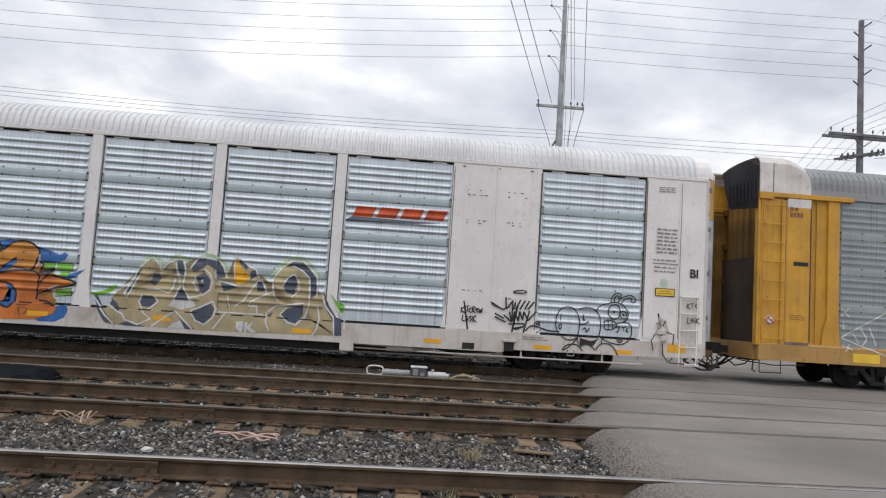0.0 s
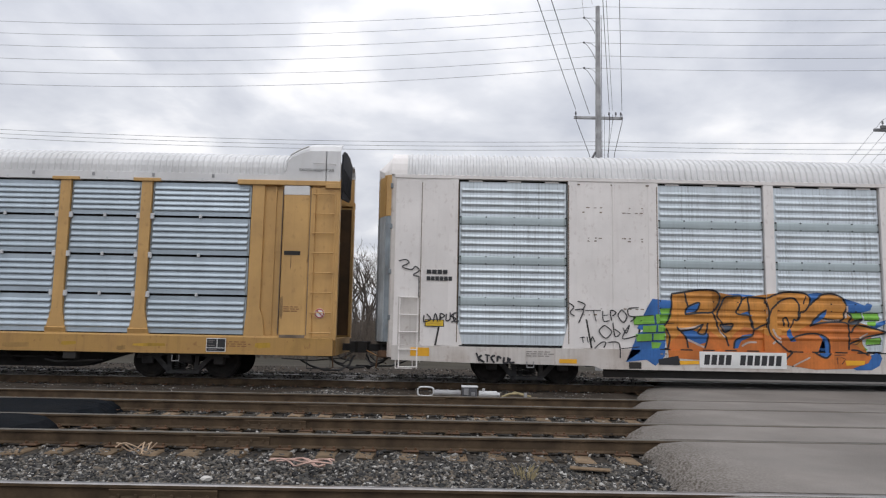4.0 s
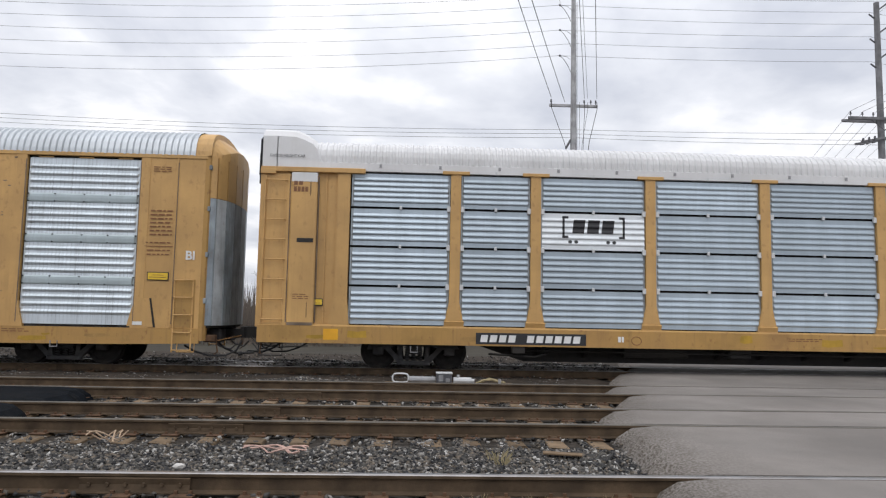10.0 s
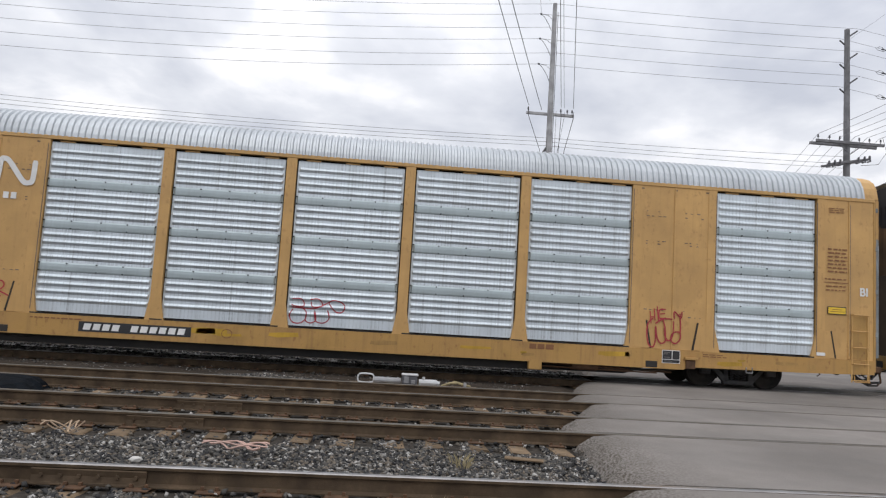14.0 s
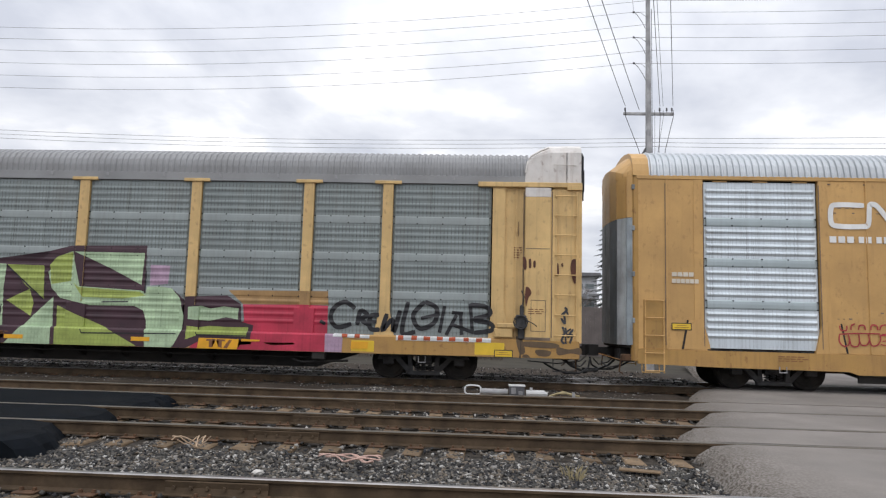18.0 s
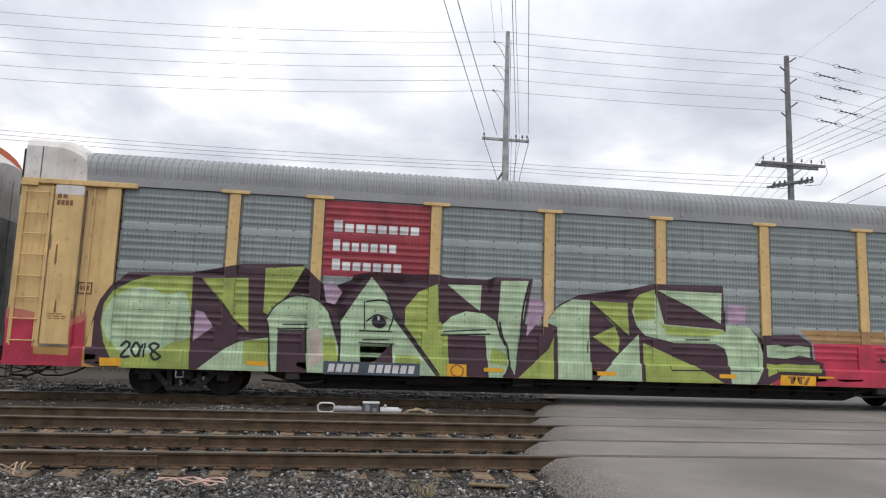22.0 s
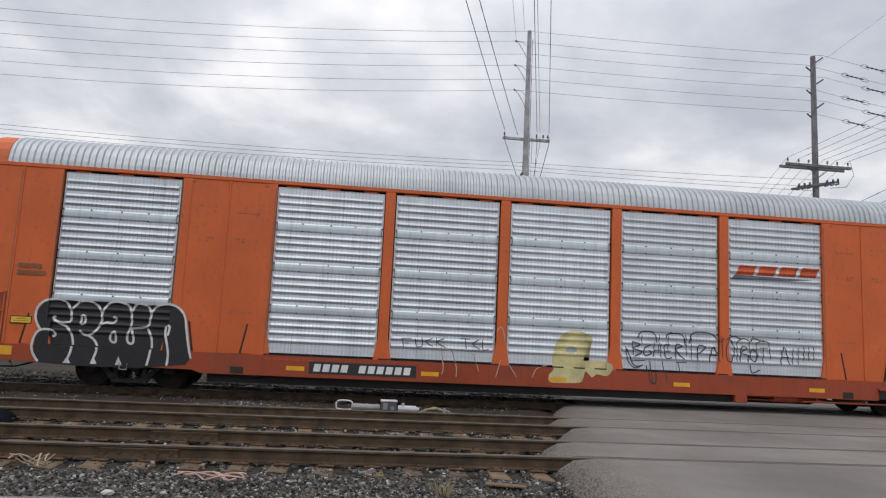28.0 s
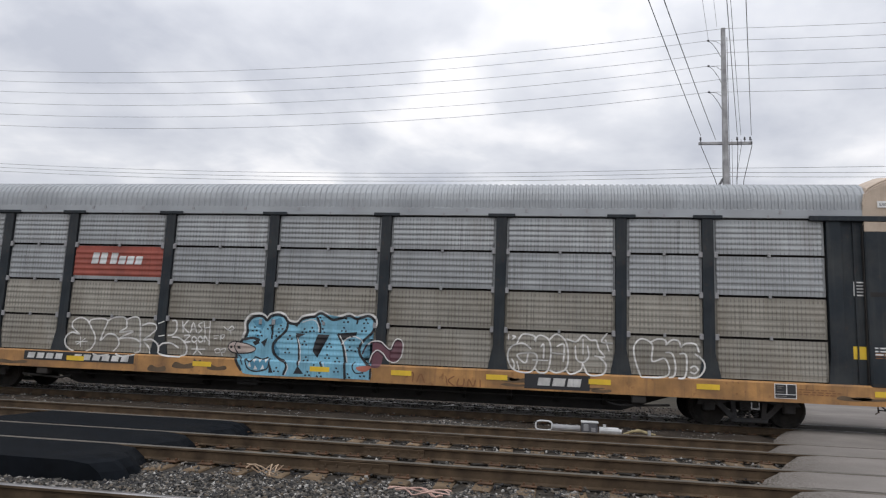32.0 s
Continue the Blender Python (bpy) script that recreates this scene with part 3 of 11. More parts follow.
bed_strip("fouled_bed", -45, 5.5, 17.57, 18.93, -0.008, fine_gravel, "pale packed fines between the rails under the train", 3)
bed_strip("fouled_bed", -45, 5.7, 19.07, 20.2, -0.020, fine_gravel, "pale packed fines behind the train's far rail", 4)
bed_strip("dirt_strip", -20, 2.5, 9.14, 10.46, -0.196, rusty_dirt, "rusty brown dirt between the rails of a track", 7)
bed_strip("dirt_strip", -20, 3.4, 12.64, 13.96, -0.196, rusty_dirt, "rusty brown dirt between the rails of a track", 8)
bed_strip("dirt_strip", -45, 4.6, 14.25, 17.36, -0.165, dark_dirt, "oily dark brown dirt between two tracks", 5)
# dark strip that puts the train's shade into the ground behind it
bed_strip("dirt_strip", -45, 6.0, 20.0, 25.5, -0.16, dark_dirt, "dark brown dirt, darkened for the train's shade, behind its track", 6)


# ---- tracks: rails, ties, plates and joints ----
RAIL_SHAPE = [(-0.070, -0.172), (0.070, -0.172), (0.070, -0.162), (0.012, -0.145), (0.009, -0.045), (0.035, -0.034), (0.035, -0.010), (0.026, 0.0),
              (-0.026, 0.0), (-0.035, -0.010), (-0.035, -0.034), (-0.009, -0.045), (-0.012, -0.145), (-0.070, -0.162)]


def rail_mesh(name, x0, x1, top):
    bm = prism(bmesh.new(), RAIL_SHAPE, "x", x0, x1)
    me = mesh_of(name, bm, (rail_side, top))
    for p in me.polygons:
        if p.center[2] > -0.006 and abs(p.center[0]) < max(abs(x0), abs(x1)) - 0.01:
            p.material_index = 1
    return me


def rough_tie(name, seed):
    r = random.Random(seed)
    bm = bmesh.new()
    box(bm, -0.115, 0.115, -1.30, 1.30, -0.17, 0.0, 0.014)
    bmesh.ops.subdivide_edges(bm, edges=[e for e in bm.edges if abs(e.verts[0].co.y - e.verts[1].co.y) > 1], cuts=5)
    for v in bm.verts:
        v.co += Vector((r.uniform(-0.008, 0.008), r.uniform(-0.03, 0.03) if abs(v.co.y) > 1.2 else 0, r.uniform(-0.008, 0.004)))
    return mesh_of(name, bm, tie_wood)


def build_tracks():
    rails = {"bright": rail_mesh("rail", -60, 60, rail_top), "dull": rail_mesh("rail", -60, 60, dull_rail_top)}
    ties = [rough_tie("tie", s) for s in range(5)]
    bm = boxes((-0.10, 0.10, -0.17, 0.17, 0.0, 0.016), bevel=0.004)
    for sx, sy in ((-0.06, 0.085), (0.06, 0.085), (-0.06, -0.085), (0.06, -0.085)):
        box(bm, sx - 0.014, sx + 0.014, sy - 0.014, sy + 0.014, 0.016, 0.045)
    plate = mesh_of("tie_plate", bm, plate_steel)
    bm = bmesh.new()
    prism(bm, [(-0.052, -0.155), (-0.016, -0.145), (-0.013, -0.055), (-0.034, -0.042), (-0.046, -0.050), (-0.034, -0.100), (-0.046, -0.150)], "x", -0.46, 0.46)
    for k in range(6):
        lathe(bm, [(-0.062, 0.018), (-0.03, 0.018)], sides=6, at=(-0.38 + 0.152 * k, 0, -0.098))
    joint = mesh_of("joint_bar", bm, rail_side)
    joints = {"second_track": ((-2.53, -0.02), (-2.35, 1)), "third_track": ((-2.0, -0.02), (-0.25, 1)), "near_track": ((-2.3, 1),), "train_track": ((-9, 0),)}
    for name, (a, b) in RAILS.items():
        worn = name in ("near_track", "train_track")
        track = tagged(new(name), "railway track of %s rails on weathered timber ties" % ("polished" if worn else "rusty brown"), "track", "parallel tracks", "structure")
        track.location = (0, (a + b) / 2, 0)
        for off in (-0.75, 0.75):
            put("rail", rails["bright" if worn else "dull"], track, pose(0, off, 0))
        r = random.Random(name)
        n0, n1 = (-58, 60) if name != "near_track" else (-40, 40)
        for k in range(n0, n1):
            x = 0.53 * k + 0.265 + 0.02 * 0 + r.uniform(-0.03, 0.03)
            put("tie", r.choice(ties), track, pose(x, r.uniform(-0.05, 0.05), TIE_TOP + r.uniform(-0.012, 0.006), 0, 0, r.uniform(-1.5, 1.5)))
            if -13 < x < 6:
                for off in (-0.75, 0.75):
                    put("tie_plate", plate, track, pose(x, off, TIE_TOP + 0.004))
        for x, side in joints[name]:
            put("joint_bar", joint, track, pose(x, 0.75 if side == 1 else -0.75, 0), "bolted joint bar")


build_tracks()


# ---- small things lying by the tracks ----
def build_device():
    dev = tagged(new("switch_heater"), "pale grey metal track device with a white ring handle", "track device")
    dev.location = (-0.19, 14.95, -0.115)
    bm = bmesh.new()
    loop = [(0.17 * (abs(math.cos(a)) ** 0.6) * (1 if math.cos(a) > 0 else -1), 0, 0.115 + 0.095 * (abs(math.sin(a)) ** 0.6) * (1 if math.sin(a) > 0 else -1)) for a in [2 * math.pi * k / 16 for k in range(17)]]
    tube(bm, loop, 0.020, 6, False)
    part("ring_handle", bm, light_metal, dev, "white ring handle")
    bm = bmesh.new()
    tube(bm, [(0.17, 0, 0.09), (0.74, 0, 0.085)], 0.068, 12)
    for x in (0.25, 0.45, 0.66):
        tube(bm, [(x, 0, 0.089), (x + 0.03, 0, 0.089)], 0.078, 12)
    part("barrel", bm, mid_metal, dev)
    bm = boxes((0.76, 1.08, -0.12, 0.12, 0.0, 0.22), bevel=0.02)
    part("housing", bm, insulator_grey, dev)
    bm = boxes((0.80, 0.90, -0.135, -0.12, 0.06, 0.20), (0.95, 1.04, -0.135, -0.12, 0.05, 0.13), bevel=0.01)
    part("cover_plate", bm, mid_metal, dev)
    bm = boxes((0.75, 1.10, -0.13, 0.13, 0.215, 0.25), bevel=0.01)
    part("lid", bm, light_metal, dev, "pale lid")
    bm = bmesh.new()
    tube(bm, [(1.12, 0, 0.08), (1.5, 0, 0.08)], [0.07, 0.07], 10)
    tube(bm, [(1.22, -0.02, 0.06), (1.22, -0.02, 0.20)], 0.03, 8)
    tube(bm, [(1.5, 0, 0.08), (1.56, 0, 0.07)], [0.045, 0.045], 8)
    part("valve", bm, light_metal, dev)
    bm = boxes((1.50, 1.72, -0.05, 0.0, 0.0, 0.03), bevel=0.005)
    part("foot_plate", bm, light_metal, dev)
    bm = bmesh.new()
    tube(bm, [(1.62, 0.1, 0.02), (1.78, 0.06, 0.09), (1.95, 0.06, 0.10), (2.2, 0.1, 0.03)], 0.025, 6)
    tube(bm, [(1.7, 0.2, 0.02), (1.9, 0.16, 0.12), (2.25, 0.18, 0.03)], 0.02, 6)
    part("hose", bm, dry_grass, dev, "straw-coloured hose end")
    bm = boxes((2.08, 2.14, 0.0, 0.05, 0.0, 0.12))
    part("stake", bm, mid_metal, dev)
    # the timber it stands on
    bm = boxes((-0.35, 2.4, -0.16, 0.22, 0, 0.125), bevel=0.015)
    tagged(part("timber", bm, tie_wood, None, m=pose(-0.19, 14.95, -0.22)), "weathered timber half sunk in the ballast", "timber")


def lump(seed, sx, sy, sz):
    r = random.Random(seed)
    bm = bmesh.new()
    bmesh.ops.create_icosphere(bm, subdivisions=2, radius=1)
    for v in bm.verts:
        v.co *= 1 + 0.35 * noise.noise(v.co * 1.4 + Vector((seed, 0, 0))) + r.uniform(-0.05, 0.05)
        v.co = Vector((v.co.x * sx, v.co.y * sy, v.co.z * sz))
    return bm


def build_bits():
    white_stone = material("pale_stone", (0.55, 0.53, 0.50), 0.8, tint=0.08, bump=0.4)
    for i, (x, y, s) in enumerate(((-1.15, 15.0, 0.15), (-0.92, 15.05, 0.11), (-1.30, 15.1, 0.08), (0.55, 6.75, 0.05), (-2.3, 7.3, 0.06), (-0.6, 7.0, 0.05), (-1.95, 11.6, 0.045), (1.25, 11.7, 0.04))):
        ob = part("pale_rock", lump(i, s, 0.7 * s, 0.5 * s), white_stone, None, m=pose(x, y, BED + 0.02))
        tagged(ob, "small pale rock lying on the dark ballast", "rock", "pale rocks on the ballast")
    for name, mat, (cx, cy), seed, n, w, h in (("loose_cable", pink_wire, (-1.43, 7.95), 3, 5, 0.40, 0.06), ("tangled_cable", orange_wire, (-3.45, 8.35), 5, 3, 0.22, 0.13)):
        r = random.Random(seed)
        cable = tagged(new(name), "faded %s signal cable discarded in the ballast" % ("pink" if n == 5 else "orange"), "cable")
        cable.location = (cx, cy, BED + 0.03)
        for _ in range(n):
            a, pts, bm = r.uniform(0, 6.28), [], bmesh.new()
            for k in range(9):
                u = k / 8
                pts.append((w * (u - 0.5) * 1.6 + 0.06 * math.sin(a + 5 * u), r.uniform(-0.03, 0.03) - 0.25 * w * u * u + 0.12 * math.cos(a + 3 * u), 0.02 + h * abs(math.sin(a + 4 * u))))
            part("strand", tube(bm, pts, 0.009, 5), mat, cable)
    # tufts of dry grass in the ballast
    blade_r = random.Random(8)
    for x, y, n, h in ((1.0, 7.55, 26, 0.15), (0.95, 7.75, 16, 0.12), (0.75, 6.6, 18, 0.10), (1.1, 5.9, 24, 0.10), (0.6, 6.0, 20, 0.08), (1.7, 6.05, 12, 0.07), (0.2, 5.8, 14, 0.06), (-5.4, 5.9, 12, 0.07)):
        verts, faces = [], []
        for _ in range(n):
            a, q = blade_r.uniform(0, 6.28), blade_r.uniform(0.02, 0.09)
            bx, by, hh = q * math.cos(a), q * math.sin(a), h * blade_r.uniform(0.4, 1.1)
            lean = blade_r.uniform(0.2, 0.9) * hh
            i = len(verts)
            verts += [(bx - 0.005, by, 0), (bx + 0.005, by, 0), (bx + lean * math.cos(a) * 0.4, by + lean * math.sin(a) * 0.4, 0.6 * hh), (bx + lean * math.cos(a), by + lean * math.sin(a), hh)]
            faces += [(i, i + 1, i + 2), (i + 1, i + 3, i + 2)]
        ob = put("grass_tuft", raw_mesh("grass_tuft", verts, faces, dry_grass), None, pose(x, y, BED + 0.02))
        tagged(ob, "tuft of dry yellow grass growing in the ballast", "grass", "tufts in the ballast", "stuff")
    # a splintered board beside the track
    ob = part("board", boxes((-0.22, 0.22, -0.06, 0.06, 0, 0.02), bevel=0.004), tie_wood, None, m=pose(1.75, 8.0, BED + 0.035, 0, 0, -14))
    tagged(ob, "splintered weathered board lying on the ballast", "board")


build_device()
build_bits()


# ---- line poles and wires ----
POLE_Y = 30.0


def wire(name, a, b, sag, mat, r=0.0085, n=14, label="thin overhead wire"):
    bm = bmesh.new()
    a, b = Vector(a), Vector(b)
    tube(bm, [a.lerp(b, k / n) - Vector((0, 0, 4 * sag * (k / n) * (1 - k / n))) for k in range(n + 1)], r, 4)
    return tagged(part(name, bm, mat, None), label, "wire", "overhead wires", "structure")


def pole_shaft(parent, h, r0, r1, mat):
    bm = bmesh.new()
    tube(bm, [(0, 0, -1.0), (0, 0, h * 0.5), (0, 0, h)], [r0, (r0 + r1) / 2, r1], 14)
    part("shaft", bm, mat, parent, smooth=False)


def pin_insulator(x, z, parent, y=0.0):
    bm = lathe(bmesh.new(), [(0, 0.014), (0.08, 0.014), (0.09, 0.045), (0.14, 0.042), (0.15, 0.03), (0.19, 0.04), (0.22, 0.02)], sides=8)
    part("insulator", bm, insulator_grey, parent, m=pose(x, y, z, 90, 0, 0))


def post_insulator(parent, z, side, length=0.55):
    bm = bmesh.new()
    pts = [(side * (0.12 + length * k / 10), 0, z + 0.75 * length * (k / 10)) for k in range(11)]
    tube(bm, pts, [0.042 if k % 2 else 0.028 for k in range(11)], 8)
    part("post_insulator", bm, insulator_grey, parent)


WIRE_Z = [15.80, 15.26, 14.70, 14.10, 13.50, 12.92]


def build_poles():
    one = tagged(new("utility_pole"), "tall weathered grey timber utility pole with a crossarm", "utility pole", "line poles")
    one.location = (7.0, POLE_Y, -0.5)
    pole_shaft(one, 16.3, 0.19, 0.095, pole_wood)
    bm = boxes((-1.08, 1.08, -0.05, 0.05, 11.08, 11.20), bevel=0.01)
    part("crossarm", bm, pole_wood, one)
    for x in (-1.0, 0.48, 0.78, 1.0):
        pin_insulator(x, 11.2, one)
    for k, z in enumerate(WIRE_Z[1::2]):
        bm = lathe(bmesh.new(), [(-0.05, 0.03), (0.0, 0.055), (0.05, 0.03)], sides=8)
        part("knob_insulator", bm, insulator_grey, one, m=pose(-0.62, 0, z + 0.5))
        bm = bmesh.new()
        tube(bm, [(-0.62, 0, z + 0.5), (-0.45, 0, z + 0.35), (-0.24, 0, z + 0.02), (-0.12, 0, z - 0.25)], 0.013, 5)
        tube(bm, [(-0.62, 0, z + 0.5), (-0.3, 0, z + 0.46), (-0.1, 0, z + 0.30)], 0.009, 5)
        part("stand_off", bm, insulator_grey, one)
    bm = bmesh.new()
    for dz in (0, 0.5):
        tube(bm, [(-0.35, -0.05, 9.0 + dz * 0.4), (-0.12, 0, 9.1 + dz)], 0.05, 6)
    part("bracket", bm, insulator_grey, one)
    # leads from the arm's ends down to the bracket
    for (xa, xb, zb), rad in zip(((-1.0, -0.25, 8.7), (0.48, 0.36, 8.4), (0.62, 0.25, 8.4), (1.04, 0.50, 8.3), (0.25, 0.20, 8.4)), (0.014, 0.012, 0.008, 0.014, 0.008)):
        bm = bmesh.new()
        tube(bm, [(xa, -0.06, 11.3), (xa, -0.09, 11.0), (0.3 * xa + 0.7 * xb, -0.2, 9.5), (xb, -0.2, zb)], rad, 5)
        part("lead_wire", bm, dark_wire, one)
    bm = bmesh.new()
    tube(bm, [(0.16, -0.02, 5), (0.15, -0.02, 15.9)], 0.012, 4)
    part("ground_wire", bm, dark_wire, one)

    two = tagged(new("utility_pole"), "dark timber utility pole with a double crossarm and angled insulators", "utility pole", "line poles")
    two.location = (21.05, POLE_Y, -0.5)
    pole_shaft(two, 16.45, 0.18, 0.118, dark_pole_wood)
    for y in (-0.24, 0.24):
        bm = boxes((-1.65, 1.65, y - 0.05, y + 0.05, 10.87, 11.0), bevel=0.01)
        part("crossarm", bm, dark_pole_wood, two)
    for x in (-1.55, -1.0, -0.5, 0.45, 0.95, 1.5):
        pin_insulator(x, 11.0, two, -0.24)
    bm = bmesh.new()
    for k in (-1, 1):
        tube(bm, [(0.6 * k, -0.26, 10.86), (0, -0.26, 10.4)], 0.02, 4)
    part("brace", bm, insulator_grey, two)
    tilt = pose(-0.05, 0, 10.05, 0, -11, 0)
    for y in (-0.22, 0.22):
        part("lower_crossarm", boxes((-1.05, 1.05, y - 0.05, y + 0.05, -0.05, 0.05), bevel=0.01), dark_pole_wood, two, m=tilt)
    for x in (-1.0, -0.72, -0.45, 0.45, 0.75, 1.0):
        bm = bmesh.new()
        tube(bm, [(x, -0.27, 0.02), (x - 0.02, -0.34, 0.12), (x - 0.05, -0.36, -0.12), (x - 0.22, -0.38, -0.14)], 0.045, 6)
        part("dead_end_clamp", bm, insulator_grey, two, m=tilt)
    for k, z in enumerate(WIRE_Z[::2]):
        post_insulator(two, z + 0.35, 1, 0.40)
        post_insulator(two, WIRE_Z[2 * k + 1] + 0.45, -1, 0.25)
    bm = bmesh.new()
    tube(bm, [(1.6, -0.24, 11.3), (1.75, -0.3, 10.6), (1.3, -0.35, 10.0), (0.5, -0.3, 9.9)], 0.012, 4)
    part("drop_cable", bm, dark_wire, two)

    for k, z in enumerate(WIRE_Z):
        right = (21.05 + (0.55 if k % 2 == 0 else -0.35), POLE_Y, z + 0.25 - (0.02 if k % 2 else 0.0))
        left = (7.0 + (0.0 if k % 2 == 0 else -0.62), POLE_Y, z)
        wire("line_wire", left, right, 0.08, wire_metal)
        wire("line_wire", (-47, POLE_Y, z + 0.9), left, 1.75, wire_metal, n=24)
        # strain clamps beyond the second pole, on wires that run off and away
        far = (60, POLE_Y, z - 1.4)
        wire("line_wire", right, far, 1.15, wire_metal, n=40)
        def on_line(u, up=0.0):
            return Vector(right).lerp(Vector(far), u) - Vector((0, 0, 4 * 1.15 * u * (1 - u) - up))
        u0, u1 = (0.050, 0.092) if k % 2 == 0 else (0.045, 0.084)
        bm = bmesh.new()
        tube(bm, [on_line(u0 + (u1 - u0) * (0.2 + 0.05 * j)) for j in range(13)], [0.045 if j % 3 == 1 else 0.024 for j in range(13)], 6)
        for a, b, up in ((0.0, 0.35, -0.10), (0.05, 0.3, 0.09), (0.65, 1.0, -0.10), (0.7, 0.95, 0.09)):
            tube(bm, [on_line(u0 + (u1 - u0) * a), on_line(u0 + (u1 - u0) * (a + 0.08), up), on_line(u0 + (u1 - u0) * (b - 0.08), up), on_line(u0 + (u1 - u0) * b)], 0.012, 4)
        tagged(part("strain_insulator", bm, insulator_grey, None), "grey polymer strain insulator hung in an overhead wire", "insulator", "strain insulators", "structure")
    # low telephone cables behind the train
    for z0, z1, z2 in ((11.3, 9.56, 9.83), (11.1, 9.38, 9.50), (10.9, 9.20, 9.29)):
        wire("telephone_cable", (-47, POLE_Y, z0), (6.85, POLE_Y, z1), 0.85, wire_metal, 0.009, 24)
        wire("telephone_cable", (6.85, POLE_Y, z1), (20.9, POLE_Y, z2), 0.06, wire_metal, 0.009)
    # the line that crosses the road overhead, from the crossarm to behind the camera and to the next pole beyond
    for x, r, lean in ((-1.0, 0.012, 0.297), (-0.40, 0.012, 0.31), (0.48, 0.010, 0.264), (0.62, 0.007, 0.268), (1.04, 0.010, 0.272)):
        p = Vector((7.0 + x, POLE_Y - 0.05, 10.98 if x != -0.40 else 10.80))
        step = Vector((lean, 1.0, 0)).normalized()
        wire("crossing_wire", p, p - 52 * step + Vector((0, 0, 0.3)), 0.7, dark_wire, r, 30)
    for x, z in ((-0.6, 15.2), (-0.25, 15.9)):
        p = Vector((7.0 + x, POLE_Y, z))
        wire("crossing_wire", p, p - 52 * step + Vector((0.4, 0, 0.5)), 0.6, wire_metal, 0.007, 24)
    # wires that leave the second pole's crossarm towards the road
    for k in range(6):
        p = Vector((21.05 - 1.55 + 0.6 * k, POLE_Y - 0.24, 10.75))
        wire("crossing_wire", p, p + Vector((-2.9, -26, 0.3)), 0.4, wire_metal, 0.010, 24)
        wire("crossing_wire", p, p + Vector((11.0, 34, -1.6)), 0.4, wire_metal, 0.010, 10)
    for k in range(2):
        p = Vector((23.0 + 1.0 * k, POLE_Y + 0.3, 9.0))
        wire("crossing_wire", p + Vector((6, 24, -0.5)), p + Vector((-6.4, -25, 0.3)), 0.2, dark_wire, 0.013, 24)
    p = Vector((21.05, POLE_Y, 15.4))
    wire("guy_wire", p, p + Vector((-1.9, -17, 0.3)), 0.1, wire_metal, 0.006, 8)


build_poles()


# ---- distance: bare trees, brush, a fence and an office block behind the train ----
def bare_tree(seed, h):
    r = random.Random(seed)
    bm = bmesh.new()

    def limb(p, d, length, rad, depth):
        pts, q, dd = [p], p, d
        n = 4 if depth < 3 else 3
        for k in range(n):
            dd = (dd + Vector((r.uniform(-0.16, 0.16), r.uniform(-0.16, 0.16), 0.05 if depth else 0.12))).normalized()
            q = q + dd * (length / n)
            pts.append(q)
        tube(bm, pts, [rad * (1 - 0.5 * k / n) for k in range(n + 1)], 6 if depth < 2 else (4 if depth < 3 else 3), False)
        if depth < 5:
            for _ in range(3 if depth < 2 else r.choice((2, 3, 3, 4))):
                u = r.uniform(0.35, 1.0)
                i = min(n - 1, int(u * n))
                s = pts[i].lerp(pts[i + 1], u * n - i)
                turn = Vector((r.gauss(0, 1), r.gauss(0, 1), r.gauss(0.2, 0.5))).normalized()
                limb(s, (dd + 0.75 * turn).normalized(), length * r.uniform(0.48, 0.72), max(0.010, rad * 0.5), depth + 1)

    for _ in range(r.choice((2, 3))):
        limb(Vector((r.uniform(-0.25, 0.25), r.uniform(-0.2, 0.2), -0.5)), Vector((r.uniform(-0.25, 0.25), r.uniform(-0.2, 0.2), 1)).normalized(), h * 0.5, 0.15, 0)
    return mesh_of("bare_tree", bm, bark)


